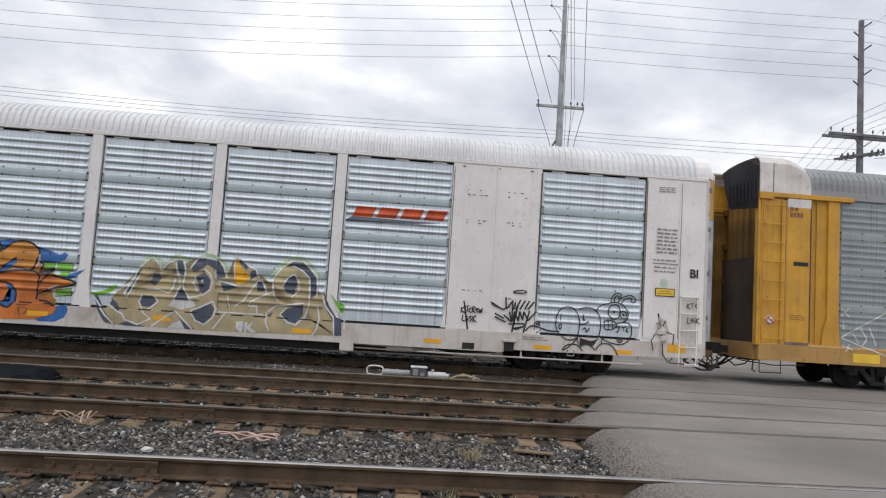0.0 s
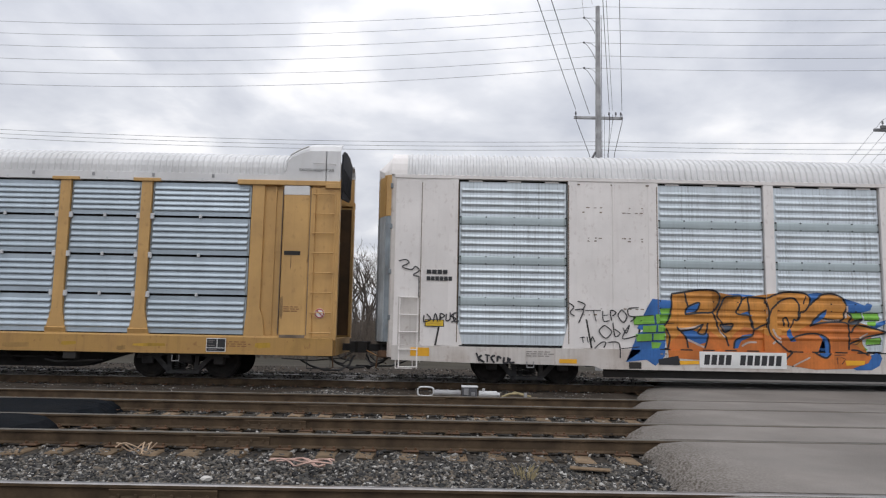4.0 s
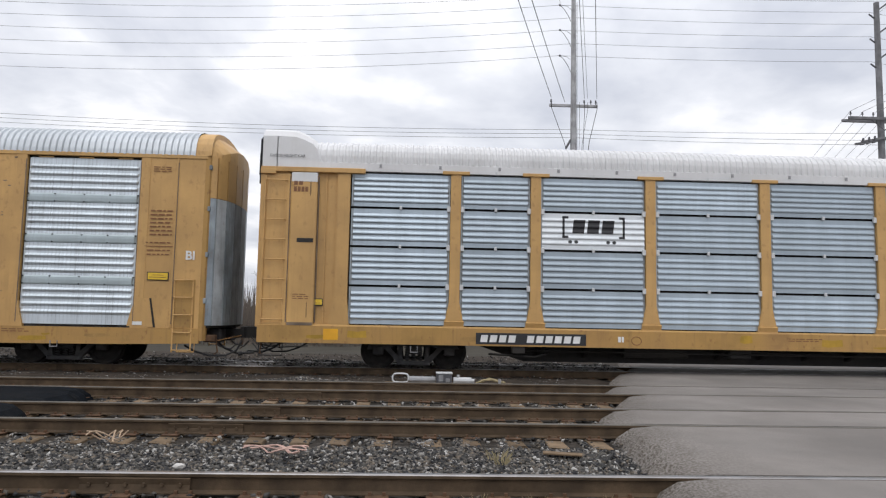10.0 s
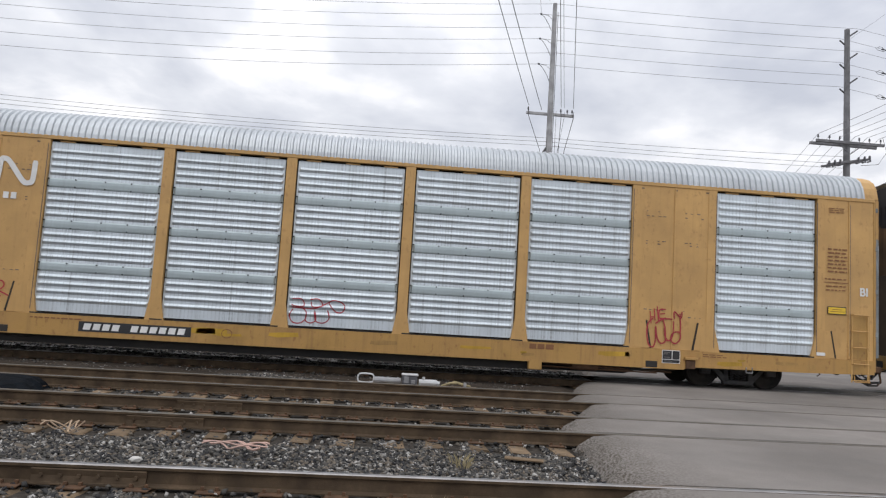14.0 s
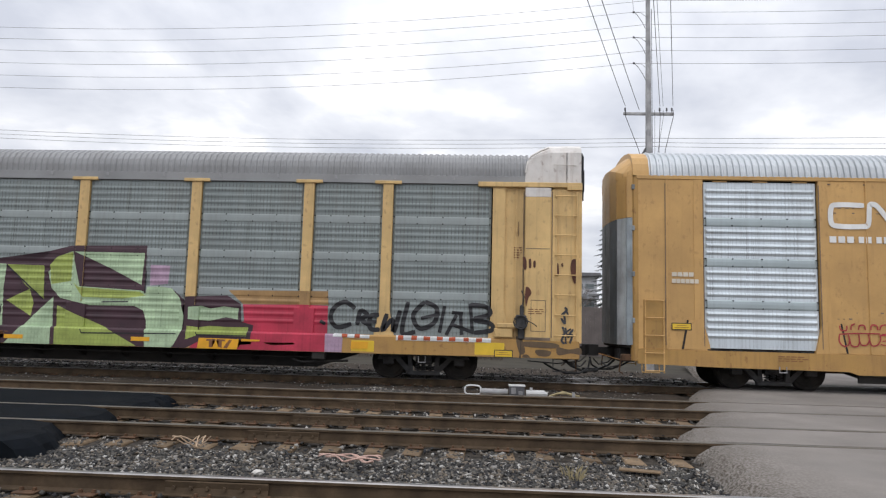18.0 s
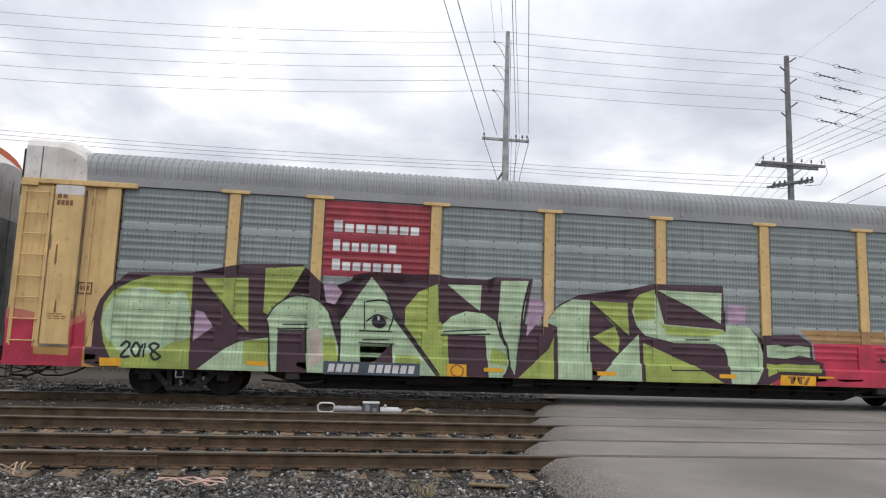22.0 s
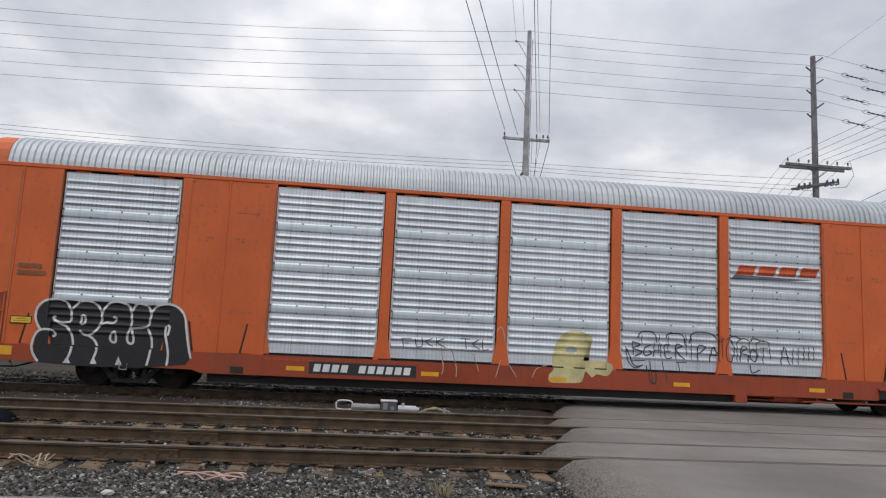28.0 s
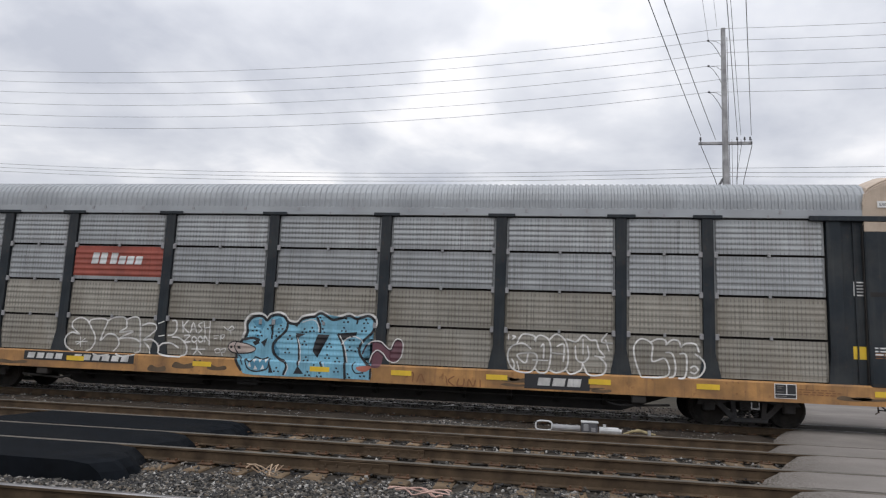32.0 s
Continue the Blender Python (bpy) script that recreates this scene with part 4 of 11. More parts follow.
def build_distance():
    meshes = [bare_tree(s, h) for s, h in ((1, 8.5), (2, 7.5), (3, 9.5))]
    r = random.Random(5)
    spots = [(0.9, 42), (-0.6, 46), (0.2, 52), (1.8, 56), (-5.4, 50), (-3.6, 48), (7.4, 60), (2.6, 50), (-4.6, 41), (-6.2, 47), (-9.0, 52), (-13, 45), (-19, 50), (-26, 46), (-34, 52), (13, 62), (-2.2, 60)]
    for i, (x, y) in enumerate(spots):
        ob = put("bare_tree", meshes[i % 3], None, pose(x, y, -0.5, 0, 0, r.uniform(0, 360)))
        k = r.uniform(0.75, 1.05)
        ob.scale = (k, k, k)
        tagged(ob, "leafless grey tree with many fine twigs", "tree", "bare trees behind the line")
    # dry brush along the fence line
    verts, faces = [], []
    for _ in range(34000):
        x, y = r.uniform(-60, 40), r.uniform(36, 62)
        h = r.uniform(0.6, 3.2) * (0.55 + 0.6 * noise.noise((x * 0.25, y * 0.2, 1.0)) + 0.3)
        if h < 0.2 or (x > 1.2 and y < 46):
            continue
        dx, dy, w = r.uniform(-0.5, 0.5), r.uniform(-0.3, 0.3), r.uniform(0.010, 0.03)
        i = len(verts)
        verts += [(x - w, y, -0.6), (x + w, y, -0.6), (x + dx, y + dy, -0.5 + h)]
        faces.append((i, i + 1, i + 2))
        if r.random() < 0.7:
            i = len(verts)
            verts += [(x + dx * 0.5 - w, y, -0.7 + h * 0.5), (x + dx * 0.5 + w, y, -0.7 + h * 0.5), (x - dx * 0.8, y - dy, -0.7 + h * 0.95)]
            faces.append((i, i + 1, i + 2))
    tagged(put("dry_brush", raw_mesh("dry_brush", verts, faces, brush_twigs)), "dry leafless brush and weeds", "brush", kind="stuff")
    # far woods on the horizon, as one mass of twigs
    verts, faces = [], []
    for _ in range(9000):
        x, y = r.uniform(-160, 160), r.uniform(90, 130)
        h = r.uniform(2.5, 6.0)
        w, dx = r.uniform(0.04, 0.16), r.uniform(-1, 1)
        i = len(verts)
        verts += [(x - w, y, -1), (x + w, y, -1), (x + dx, y, h)]
        faces.append((i, i + 1, i + 2))
    tagged(put("far_woods", raw_mesh("far_woods", verts, faces, brush_twigs)), "distant leafless woods along the horizon", "woods", kind="stuff")
    # a conifer with open, drooping tiers
    fir = tagged(new("conifer"), "dark green conifer with open drooping branches", "tree")
    fir.location = (8.95, 52, -0.7)
    part("trunk", tube(bmesh.new(), [(0, 0, -0.3), (0.03, 0, 5.0), (0, 0, 9.6)], [0.17, 0.10, 0.015], 8), bark, fir)
    verts, faces = [], []
    z = 1.2
    while z < 9.5:
        for _ in range(9):
            a, long = r.uniform(0, 6.28), (0.22 + 0.27 * (9.6 - z) ** 0.9) * r.uniform(0.6, 1.15)
            c, sn = math.cos(a), math.sin(a)
            for k in range(int(10 + 16 * long)):
                u = r.uniform(0.1, 1.0) * long
                drop = z - 0.34 * u + 0.10 * u * u
                w, side = 0.19 * r.uniform(0.5, 1.2) * (1.15 - u / (long + 0.2)), r.choice((-1, 1))
                i = len(verts)
                verts += [(u * c, u * sn, drop), ((u + 0.16) * c - side * w * sn, (u + 0.16) * sn + side * w * c, drop - r.uniform(0.02, 0.16)), ((u + 0.07) * c, (u + 0.07) * sn, drop - 0.05)]
                faces.append((i, i + 1, i + 2))
        z += 0.30 + 0.16 * r.random()
    put("crown", raw_mesh("crown", verts, faces, needle_green), fir)
    # a low office block and, before it, a plain board fence
    block = tagged(new("office_building"), "pale grey flat-roofed office building with bands of windows", "building")
    block.location = (8.3, 70, -0.8)
    part("wall", boxes((-2.9, 2.9, 0, 9, 0, 6.9)), pale_plaster, block)
    part("roof", boxes((-1.1, 3.2, -0.6, 9.4, 7.1, 7.45), bevel=0.03), slate_sheet, block, "dark overhanging roof")
    part("parapet", boxes((-2.95, 2.95, -0.06, 9.05, 6.9, 7.1)), pale_plaster, block)
    part("canopy", boxes((-3.0, 3.0, -0.8, 0.0, 4.86, 5.36)), grey_sheet, block, "grey canopy band")
    for i in range(5):
        for z0, z1 in ((5.82, 6.42), (3.3, 4.6)):
            x = -2.7 + 1.1 * i
            pane = part("window", boxes((x, x + 0.98, -0.04, 0.03, z0, z1)), pale_plaster, block)
            part("pane", boxes((x + 0.06, x + 0.92, -0.052, -0.035, z0 + 0.06, z1 - 0.06)), dull_pane, pane)
    fence = tagged(new("fence"), "tall weathered brown-grey board fence", "fence", kind="structure")
    fence.location = (0, 44, -0.6)
    panel = boxes(*[(-1.2 + 0.15 * k, -1.2 + 0.15 * k + 0.145, -0.01 - 0.008 * (k % 2), 0.012, 0.05, 3.15 + 0.03 * ((k * 7) % 3)) for k in range(16)], (-1.2, 1.2, 0.012, 0.06, 0.6, 0.7), (-1.2, 1.2, 0.012, 0.06, 2.5, 2.6))
    panel_me, post_me = mesh_of("fence_panel", panel, fence_boards), mesh_of("fence_post", boxes((-0.05, 0.05, 0.06, 0.16, -0.1, 3.2)), fence_boards)
    for k in range(7):
        put("fence_panel", panel_me, fence, pose(2.6 + 2.4 * k, 0, 0))
        put("fence_post", post_me, fence, pose(1.4 + 2.4 * k, 0, 0))


build_distance()



# ---- the train: two kinds of covered car carrier ----
SIDE = 1.52            # half the width over the posts
TRACK_Y = 18.25        # middle of the train's track
WHEEL = 0.42


def row_profile(z0, z1, k=0.6):
    """One short panel: a flat sheet with five rolled ribs."""
    out, u = [(z0, 0.030 * k), (z0 + 0.05, 0.034 * k)], (z1 - z0) / 6.3
    for i in range(5):
        b = z0 + (0.85 + i) * u
        out += [(b - 0.016, 0.034 * k), (b + 0.012, 0.005 * k), (b + 0.028, 0.0), (b + 0.046, 0.005 * k), (b + 0.066, 0.018 * k), (b + 0.092, 0.033 * k)]
    return out + [(z1 - 0.01, 0.034 * k), (z1, 0.030 * k)]


STRIPS = (1.02, 2.0, 2.96)                     # middles of the smooth strips of a panel 3.91 m tall
RIBS = (0.25, 0.43, 0.60, 0.76, 1.215, 1.385, 1.555, 1.725, 2.195, 2.365, 2.535, 2.70, 3.16, 3.33, 3.50, 3.67)


def banded_profile(z0, z1, k=1.0):
    """A flat punched sheet with rolled ribs in four bands and three smooth rounded strips."""
    s = (z1 - z0) / 3.91
    out = [(0.0, 0.048), (0.06, 0.050)]
    for b in RIBS:
        out += [(b - 0.030, 0.050), (b + 0.010, 0.016), (b + 0.020, 0.004), (b + 0.034, 0.0), (b + 0.050, 0.006), (b + 0.068, 0.022), (b + 0.088, 0.049)]
    for c in STRIPS:
        out += [(c - 0.108, 0.050), (c - 0.098, 0.020), (c - 0.070, 0.009), (c + 0.010, 0.005), (c + 0.072, 0.014), (c + 0.104, 0.044)]
    out = sorted(out) + [(3.88, 0.050), (3.91, 0.044)]
    return [(z0 + z * s, d * k) for z, d in out]


FLUSH_Z = (0.96, 4.90)
TEE_Z = (1.06, 4.75)
ROW_EDGES = [1.06, 2.00, 2.945, 3.89, 4.75]
PROFILES = {
    "flush": banded_profile(*FLUSH_Z, 0.66),
    "banded": banded_profile(*TEE_Z, 0.28),
    "rows": [p for a, b in zip(ROW_EDGES, ROW_EDGES[1:]) for p in row_profile(a + 0.026, b - 0.026)],
    "slack": [p for a, b in zip(ROW_EDGES, ROW_EDGES[1:]) for p in row_profile(a + 0.026, b - 0.026, 0.36)],
}
SCREEN_OUT = 1.49      # how far out the screens' ridges reach


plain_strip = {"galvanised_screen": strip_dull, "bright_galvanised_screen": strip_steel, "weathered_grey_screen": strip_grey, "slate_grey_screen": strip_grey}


def screen_mesh(width, profile, mat, rivets=(), strips=()):
    bm = bmesh.new()
    h = width / 2
    cols = []
    for x, extra in ((-h, 0.06), (-h + 0.008, 0.036), (-h + 0.034, 0.034), (-h + 0.06, 0.0), (h - 0.06, 0.0), (h - 0.034, 0.034), (h - 0.008, 0.036), (h, 0.06)):
        cols.append([bm.verts.new((x, -SCREEN_OUT + max(d, extra), z)) for z, d in profile])
    for a, b in zip(cols, cols[1:]):
        for i in range(len(a) - 1):
            bm.faces.new((a[i], b[i], b[i + 1], a[i + 1]))
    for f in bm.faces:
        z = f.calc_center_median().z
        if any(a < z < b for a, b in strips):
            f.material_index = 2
    n_skin = len(bm.faces)
    for x, z in rivets:
        e = 0.014
        box(bm, x - e, x + e, -SCREEN_OUT - 0.004, -SCREEN_OUT + 0.03, z - e, z + e)
    bm.faces.ensure_lookup_table()
    for f in bm.faces[n_skin:]:
        f.material_index = 1
    me = bpy.data.meshes.new("screen_panel")
    bm.to_mesh(me)
    bm.free()
    me.materials.append(mat)
    me.materials.append(under_steel)
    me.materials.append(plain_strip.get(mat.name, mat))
    return me


def band_rivets(width, z0, z1):
    """Bolts along the upper and lower edge of each smooth strip, the largest at its ends."""
    s = (z1 - z0) / 3.91
    return [(x, z0 + (c + dz) * s) for c in STRIPS for dz in (-0.088, 0.086) for x in (0.03 - width / 2, -0.25 * width, 0.01 * width, 0.24 * width, width / 2 - 0.03)]


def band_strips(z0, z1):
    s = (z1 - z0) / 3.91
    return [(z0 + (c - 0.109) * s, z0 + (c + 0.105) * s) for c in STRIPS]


ROOF_ARC = [(1.50, 5.03), (1.485, 5.14), (1.44, 5.30), (1.34, 5.46), (1.17, 5.58), (0.90, 5.67), (0.45, 5.735), (0.0, 5.755)]
TEE_ARC = [(1.50, 0.0), (1.50, 0.26), (1.47, 0.46), (1.37, 0.66), (1.14, 0.83), (0.76, 0.94), (0.36, 0.985), (0.0, 1.0)]


def roof_mesh(length, arc, mat, rib=0.042):
    """A roof of rounded corrugations that run from eave to eave."""
    base_z, top = arc[0][1], arc[-1][1]
    arc = [(-y, z) for y, z in arc] + [(y, z) for y, z in arc[-2::-1]]
    n = int(length / 0.15)
    w = length / n
    verts, faces = [], []
    rows = [(-length / 2 + (k + u) * w, up) for k in range(n) for u, up in ((0.0, 0.0), (0.42, 0.0), (0.54, rib), (0.84, rib))]
    m = len(arc)
    for x, up in rows:
        for y, z in arc:
            verts.append((x, y * (1 + up / 1.6), z + up * (z - base_z) / (top - base_z)))
    for i in range(len(rows) - 1):
        for j in range(m - 1):
            faces.append((i * m + j, (i + 1) * m + j, (i + 1) * m + j + 1, i * m + j + 1))
    return raw_mesh("roof", verts, faces, mat)


def post_mesh(w, z0, z1, flare, mat, tall=0.62, folded=False):
    bm = bmesh.new()
    h, f = w / 2, flare / 2
    prism(bm, [(-f, z0), (f, z0), (f * 0.92, z0 + 0.12), (h, z0 + tall), (h, z1), (-h, z1), (-h, z0 + tall), (-f * 0.92, z0 + 0.12)], "y", -SIDE, -SIDE + 0.11)
    if folded:
        # the foot is folded in towards the sill
        prism(bm, [(-SIDE - 0.035, z0 + 0.155), (-SIDE + 0.01, z0 + 0.175), (-SIDE + 0.01, z0 + 0.02)], "x", -f * 0.95, f * 0.95)
    return mesh_of("post", bm, mat)


def plate_mesh(name, x0, x1, z0, z1, mat, ribs=(), out=SIDE - 0.012, thick=0.05, studs=()):
    bm = boxes((x0, x1, -out, -out + thick, z0, z1), bevel=0.006)
    for x in ribs:
        box(bm, x - 0.018, x + 0.018, -out - 0.022, -out + 0.01, z0 + 0.02, z1 - 0.02, 0.005)
    for x, z in studs:
        box(bm, x - 0.016, x + 0.016, -out - 0.010, -out + 0.01, z - 0.012, z + 0.012)
    return mesh_of(name, bm, mat)


def wheelset_mesh():
    bm = bmesh.new()
    for s in (-1, 1):
        prof = [(s * 0.68, 0.10), (s * 0.69, 0.34), (s * 0.685, 0.445), (s * 0.715, 0.445), (s * 0.725, 0.42), (s * 0.815, 0.415), (s * 0.815, 0.36), (s * 0.785, 0.32), (s * 0.775, 0.16), (s * 0.80, 0.12), (s * 0.86, 0.10)]
        lathe(bm, prof, sides=28)
        lathe(bm, [(s * 0.86, 0.085), (s * 1.02, 0.085)], sides=12)
        for k in range(3):
            a = 2.094 * k
            box(bm, 0.045 * math.cos(a) - 0.012, 0.045 * math.cos(a) + 0.012, min(s * 1.02, s * 1.035), max(s * 1.02, s * 1.035), 0.045 * math.sin(a) - 0.012, 0.045 * math.sin(a) + 0.012)
    lathe(bm, [(-0.7, 0.08), (0.7, 0.08)], sides=12)
    return mesh_of("wheelset", bm, wheel_steel)


def side_frame_mesh():
    bm = bmesh.new()
    y0, y1 = -1.02, -0.90
    top = [(-1.14, 0.46), (-1.08, 0.62), (-0.74, 0.66), (-0.44, 0.74), (0.42, 0.72), (0.70, 0.62), (1.05, 0.60), (1.12, 0.50), (0.72, 0.47), (0.40, 0.56), (-0.40, 0.56), (-0.72, 0.47)]
    prism(bm, [(x, z) for x, z in top], "y", y0, y1)
    for s in (-1, 1):
        prism(bm, [(s * 0.74, 0.52), (s * 0.62, 0.55), (s * 0.26, 0.20), (s * 0.36, 0.12)], "y", y0, y1)
        prism(bm, [(s * 0.40, 0.60), (s * 0.30, 0.60), (s * 0.26, 0.20), (s * 0.36, 0.20)], "y", y0, y1)
        box(bm, s * 0.87 - 0.13, s * 0.87 + 0.13, y0 - 0.02, y1, 0.34, 0.54, 0.02)
    box(bm, -0.40, 0.40, y0 - 0.02, y1 + 0.02, 0.10, 0.20, 0.015)
    return mesh_of("side_frame", bm, truck_steel)


def spring_mesh():
    bm = bmesh.new()
    for x in (-0.16, 0.0, 0.16):
        tube(bm, [(x + 0.055 * math.cos(k * 0.9), -0.96 + 0.055 * math.sin(k * 0.9), 0.20 + 0.0085 * k) for k in range(30)], 0.014, 4)
    return mesh_of("spring_nest", bm, truck_steel)


def coupler_mesh():
    bm = bmesh.new()
    box(bm, 13.2, 14.15, -0.09, 0.09, 0.70, 0.88, 0.015)
    prism(bm, [(14.05, -0.16), (14.36, -0.15), (14.46, -0.03), (14.34, 0.02), (14.30, 0.12), (14.42, 0.16), (14.34, 0.22), (14.10, 0.20)], "z", 0.66, 0.94)
    box(bm, 13.25, 13.55, -0.35, 0.35, 0.62, 0.98, 0.02)
    return mesh_of("coupler", bm, under_steel)


def coupler_gear():
    """A sagging chain, a hook and two blocks about the coupler."""
    chain = tube(bmesh.new(), [(13.5, -0.75, 0.66), (13.7, -0.72, 0.46), (13.95, -0.7, 0.40), (14.1, -0.6, 0.55)], 0.02, 5)
    hook = tube(bmesh.new(), [(13.45, -1.25, 0.72), (13.75, -1.25, 0.62), (13.78, -1.25, 0.35), (13.70, -1.25, 0.30)], 0.022, 5)
    made = (("chain", chain), ("hook", hook), ("step_block", boxes((13.48, 13.74, -1.35, -1.15, 0.60, 0.76), bevel=0.02)), ("draft_block", boxes((13.28, 13.72, -0.80, -0.28, 0.56, 0.92), bevel=0.04)))
    return [(name, mesh_of(name, bm, plate_steel if name in ("hook", "step_block") else truck_steel)) for name, bm in made]


def hose_mesh():
    bm = bmesh.new()
    tube(bm, [(13.5, -0.45, 0.62), (13.75, -0.42, 0.40), (14.05, -0.36, 0.28), (14.44, -0.28, 0.30)], 0.032, 6)
    tube(bm, [(13.0, -1.25, 0.50), (13.25, -1.22, 0.36), (13.55, -1.10, 0.26), (13.9, -0.95, 0.26), (14.12, -0.80, 0.38), (14.2, -0.62, 0.60)], 0.026, 6)
    tube(bm, [(14.06, -0.36, 0.26), (14.16, -0.34, 0.28)], 0.055, 8)
    return mesh_of("air_hose", bm, rubber)


def rung_mesh(w, mat, r=0.014):
    bm = bmesh.new()
    tube(bm, [(-w / 2, 0, 0), (-w / 2, -0.06, 0), (w / 2, -0.06, 0), (w / 2, 0, 0)], r, 5)
    return mesh_of("rung", bm, mat)


SHARED = dict(wheelset=wheelset_mesh(), side_frame=side_frame_mesh(), spring=spring_mesh(), coupler=coupler_mesh(), gear=coupler_gear(), hose=hose_mesh())
WHEELSETS = []


def add_running_gear(car):
    for x in (-10.1, 10.1):
        bm = boxes((-0.20, 0.20, -1.0, 1.0, 0.36, 0.66), bevel=0.02)
        box(bm, -0.35, 0.35, -0.35, 0.35, 0.60, 0.74, 0.02)
        truck = part("truck", bm, truck_steel, car, m=pose(x, 0, 0))
        for rz in (0, 180):
            put("side_frame", SHARED["side_frame"], truck, pose(0, 0, 0, 0, 0, rz))
            put("spring_nest", SHARED["spring"], truck, pose(0, 0, 0, 0, 0, rz))
        for dx in (-0.87, 0.87):
            WHEELSETS.append(put("wheelset", SHARED["wheelset"], truck, pose(dx, 0, WHEEL)))
    for rz in (0, 180):
        put("coupler", SHARED["coupler"], car, pose(0, 0, 0, 0, 0, rz))
        for m in (Matrix.Identity(4), Matrix.Diagonal((1, -1, 1, 1))):
            for name, me in SHARED["gear"]:
                put(name, me, car, pose(0, 0, 0, 0, 0, rz) @ m)
        put("air_hose", SHARED["hose"], car, pose(0, 0, 0, 0, 0, rz), "black rubber hose")


def add_underframe(car, belly):
    bm = bmesh.new()
    prism(bm, [(-13.4, 0.90), (-13.4, 0.62), (-8.6, 0.62), (-7.3, belly), (7.3, belly), (8.6, 0.62), (13.4, 0.62), (13.4, 0.90)], "y", -0.42, 0.42)
    part("centre_sill", bm, under_steel, car)
    part("deck", boxes((-13.45, 13.45, -1.40, 1.40, 0.86, 0.98)), under_steel, car)
    bm = prism(bmesh.new(), [(-1.40, 0.90), (1.40, 0.90), (1.35, 0.72), (0.3, belly + 0.06), (-0.3, belly + 0.06), (-1.35, 0.72)], "x", -0.05, 0.05)
    bearer = mesh_of("crossbearer", bm, under_steel)
    for k in range(-6, 7):
        put("crossbearer", bearer, car, pose(1.15 * k, 0, 0))
    bm = bmesh.new()
    tube(bm, [(-4.9, -0.95, 0.52), (-3.3, -0.95, 0.52)], 0.17, 12)
    part("air_tank", bm, yellow_sill_paint if car.get("tone") == "yellow" else under_steel, car)
    bm = boxes((-2.3, -1.75, -1.2, -0.75, 0.38, 0.72), bevel=0.03)
    tube(bm, [(-1.75, -1.0, 0.55), (0.2, -1.0, 0.50)], 0.025, 6)
    tube(bm, [(-7.4, -1.2, 0.50), (7.4, -1.2, 0.47)], 0.022, 5)
    part("brake_rigging", bm, under_steel, car)


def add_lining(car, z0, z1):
    """Near-black sheets added for the shade inside behind the screens, a decking at each level, and the far side."""
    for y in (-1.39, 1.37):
        part("inner_wall", boxes((-13.2, 13.2, y, y + 0.02, z0, z1)), inside_shade, car)


def reflectors(car, xs, z, tone, w=0.42, h=0.10, out=SIDE + 0.012):
    me = mesh_of("reflector", boxes((-w / 2, w / 2, -out - 0.006, -out + 0.004, -h / 2, h / 2)), tone)
    for x in xs:
        put("reflector", me, car, pose(x, 0, z), "amber reflective strip")


def bars(car, x, z, widths, h, gap, tone, out=SIDE + 0.004, slant=0.0, thick=0.004):
    """Characters that say nothing here, as blocks of their size in one row; a negative width is a space."""
    q = x
    for w in widths:
        if w > 0:
            part("letter_block", prism(bmesh.new(), [(q, z), (q + w, z), (q + w + slant, z + h), (q + slant, z + h)], "y", -out - thick, -out), tone, car)
        q += abs(w) + gap


def fine_print(car, x, z, w, rows, tone, h=0.035, gap=0.06, out=SIDE + 0.004, seed=1):
    """A block of small print, as broken bars."""
    r = random.Random(seed)
    bm = bmesh.new()
    for k in range(rows):
        q, zz = x, z - k * (h + gap)
        while q < x + w * r.uniform(0.75, 1.0):
            b = r.uniform(0.05, 0.16)
            box(bm, q, min(q + b, x + w), -out - 0.003, -out, zz, zz + h)
            q += b + 0.035
    return tagged(part("small_print", bm, tone, car), kind="stuff")


def words(car, text, x, z, h, tone, out=SIDE + 0.004, bold=0.0):
    """Readable words in the built-in font, letter by letter, laid on the side of the car."""
    cu = bpy.data.curves.new("words", "FONT")
    cu.body, cu.size, cu.extrude, cu.offset = text, h * 1.38, 0.002, bold
    tmp = new("words", cu)
    bm = bmesh.new()
    bm.from_mesh(bpy.data.meshes.new_from_object(tmp.evaluated_get(bpy.context.evaluated_depsgraph_get())))
    bpy.data.objects.remove(tmp)
    bmesh.ops.remove_doubles(bm, verts=bm.verts[:], dist=1e-5)
    bm.verts.ensure_lookup_table()
    seen = set()
    for start in bm.verts:
        if start in seen:
            continue
        island, todo = [], [start]
        seen.add(start)
        while todo:
            v = todo.pop()
            island.append(v)
            for e in v.link_edges:
                o = e.other_vert(v)
                if o not in seen:
                    seen.add(o)
                    todo.append(o)
        at = {v: i for i, v in enumerate(island)}
        faces = [[at[v] for v in f.verts] for f in bm.faces if f.verts[0] in at]
        put("letter", raw_mesh("letter", [tuple(v.co) for v in island], faces, tone), car, pose(x, -out, z, 90, 0, 0))
    bm.free()


def warn_plate(car, x, z, w=0.5, h=0.2, out=SIDE + 0.004):
    plate = part("warning_plate", boxes((x, x + w, -out - 0.008, -out, z, z + h), bevel=0.002), black_mark, car, "yellow warning plate")
    part("plate_face", boxes((x + 0.02, x + w - 0.02, -out - 0.013, -out - 0.008, z + 0.02, z + h - 0.02)), plate_yellow, plate)
    bm = boxes((x + 0.12, x + w - 0.12, -out - 0.016, -out - 0.012, z + 0.60 * h, z + 0.66 * h), (x + 0.06, x + w - 0.06, -out - 0.016, -out - 0.012, z + 0.34 * h, z + 0.40 * h))
    part("plate_print", bm, brown_mark, plate)


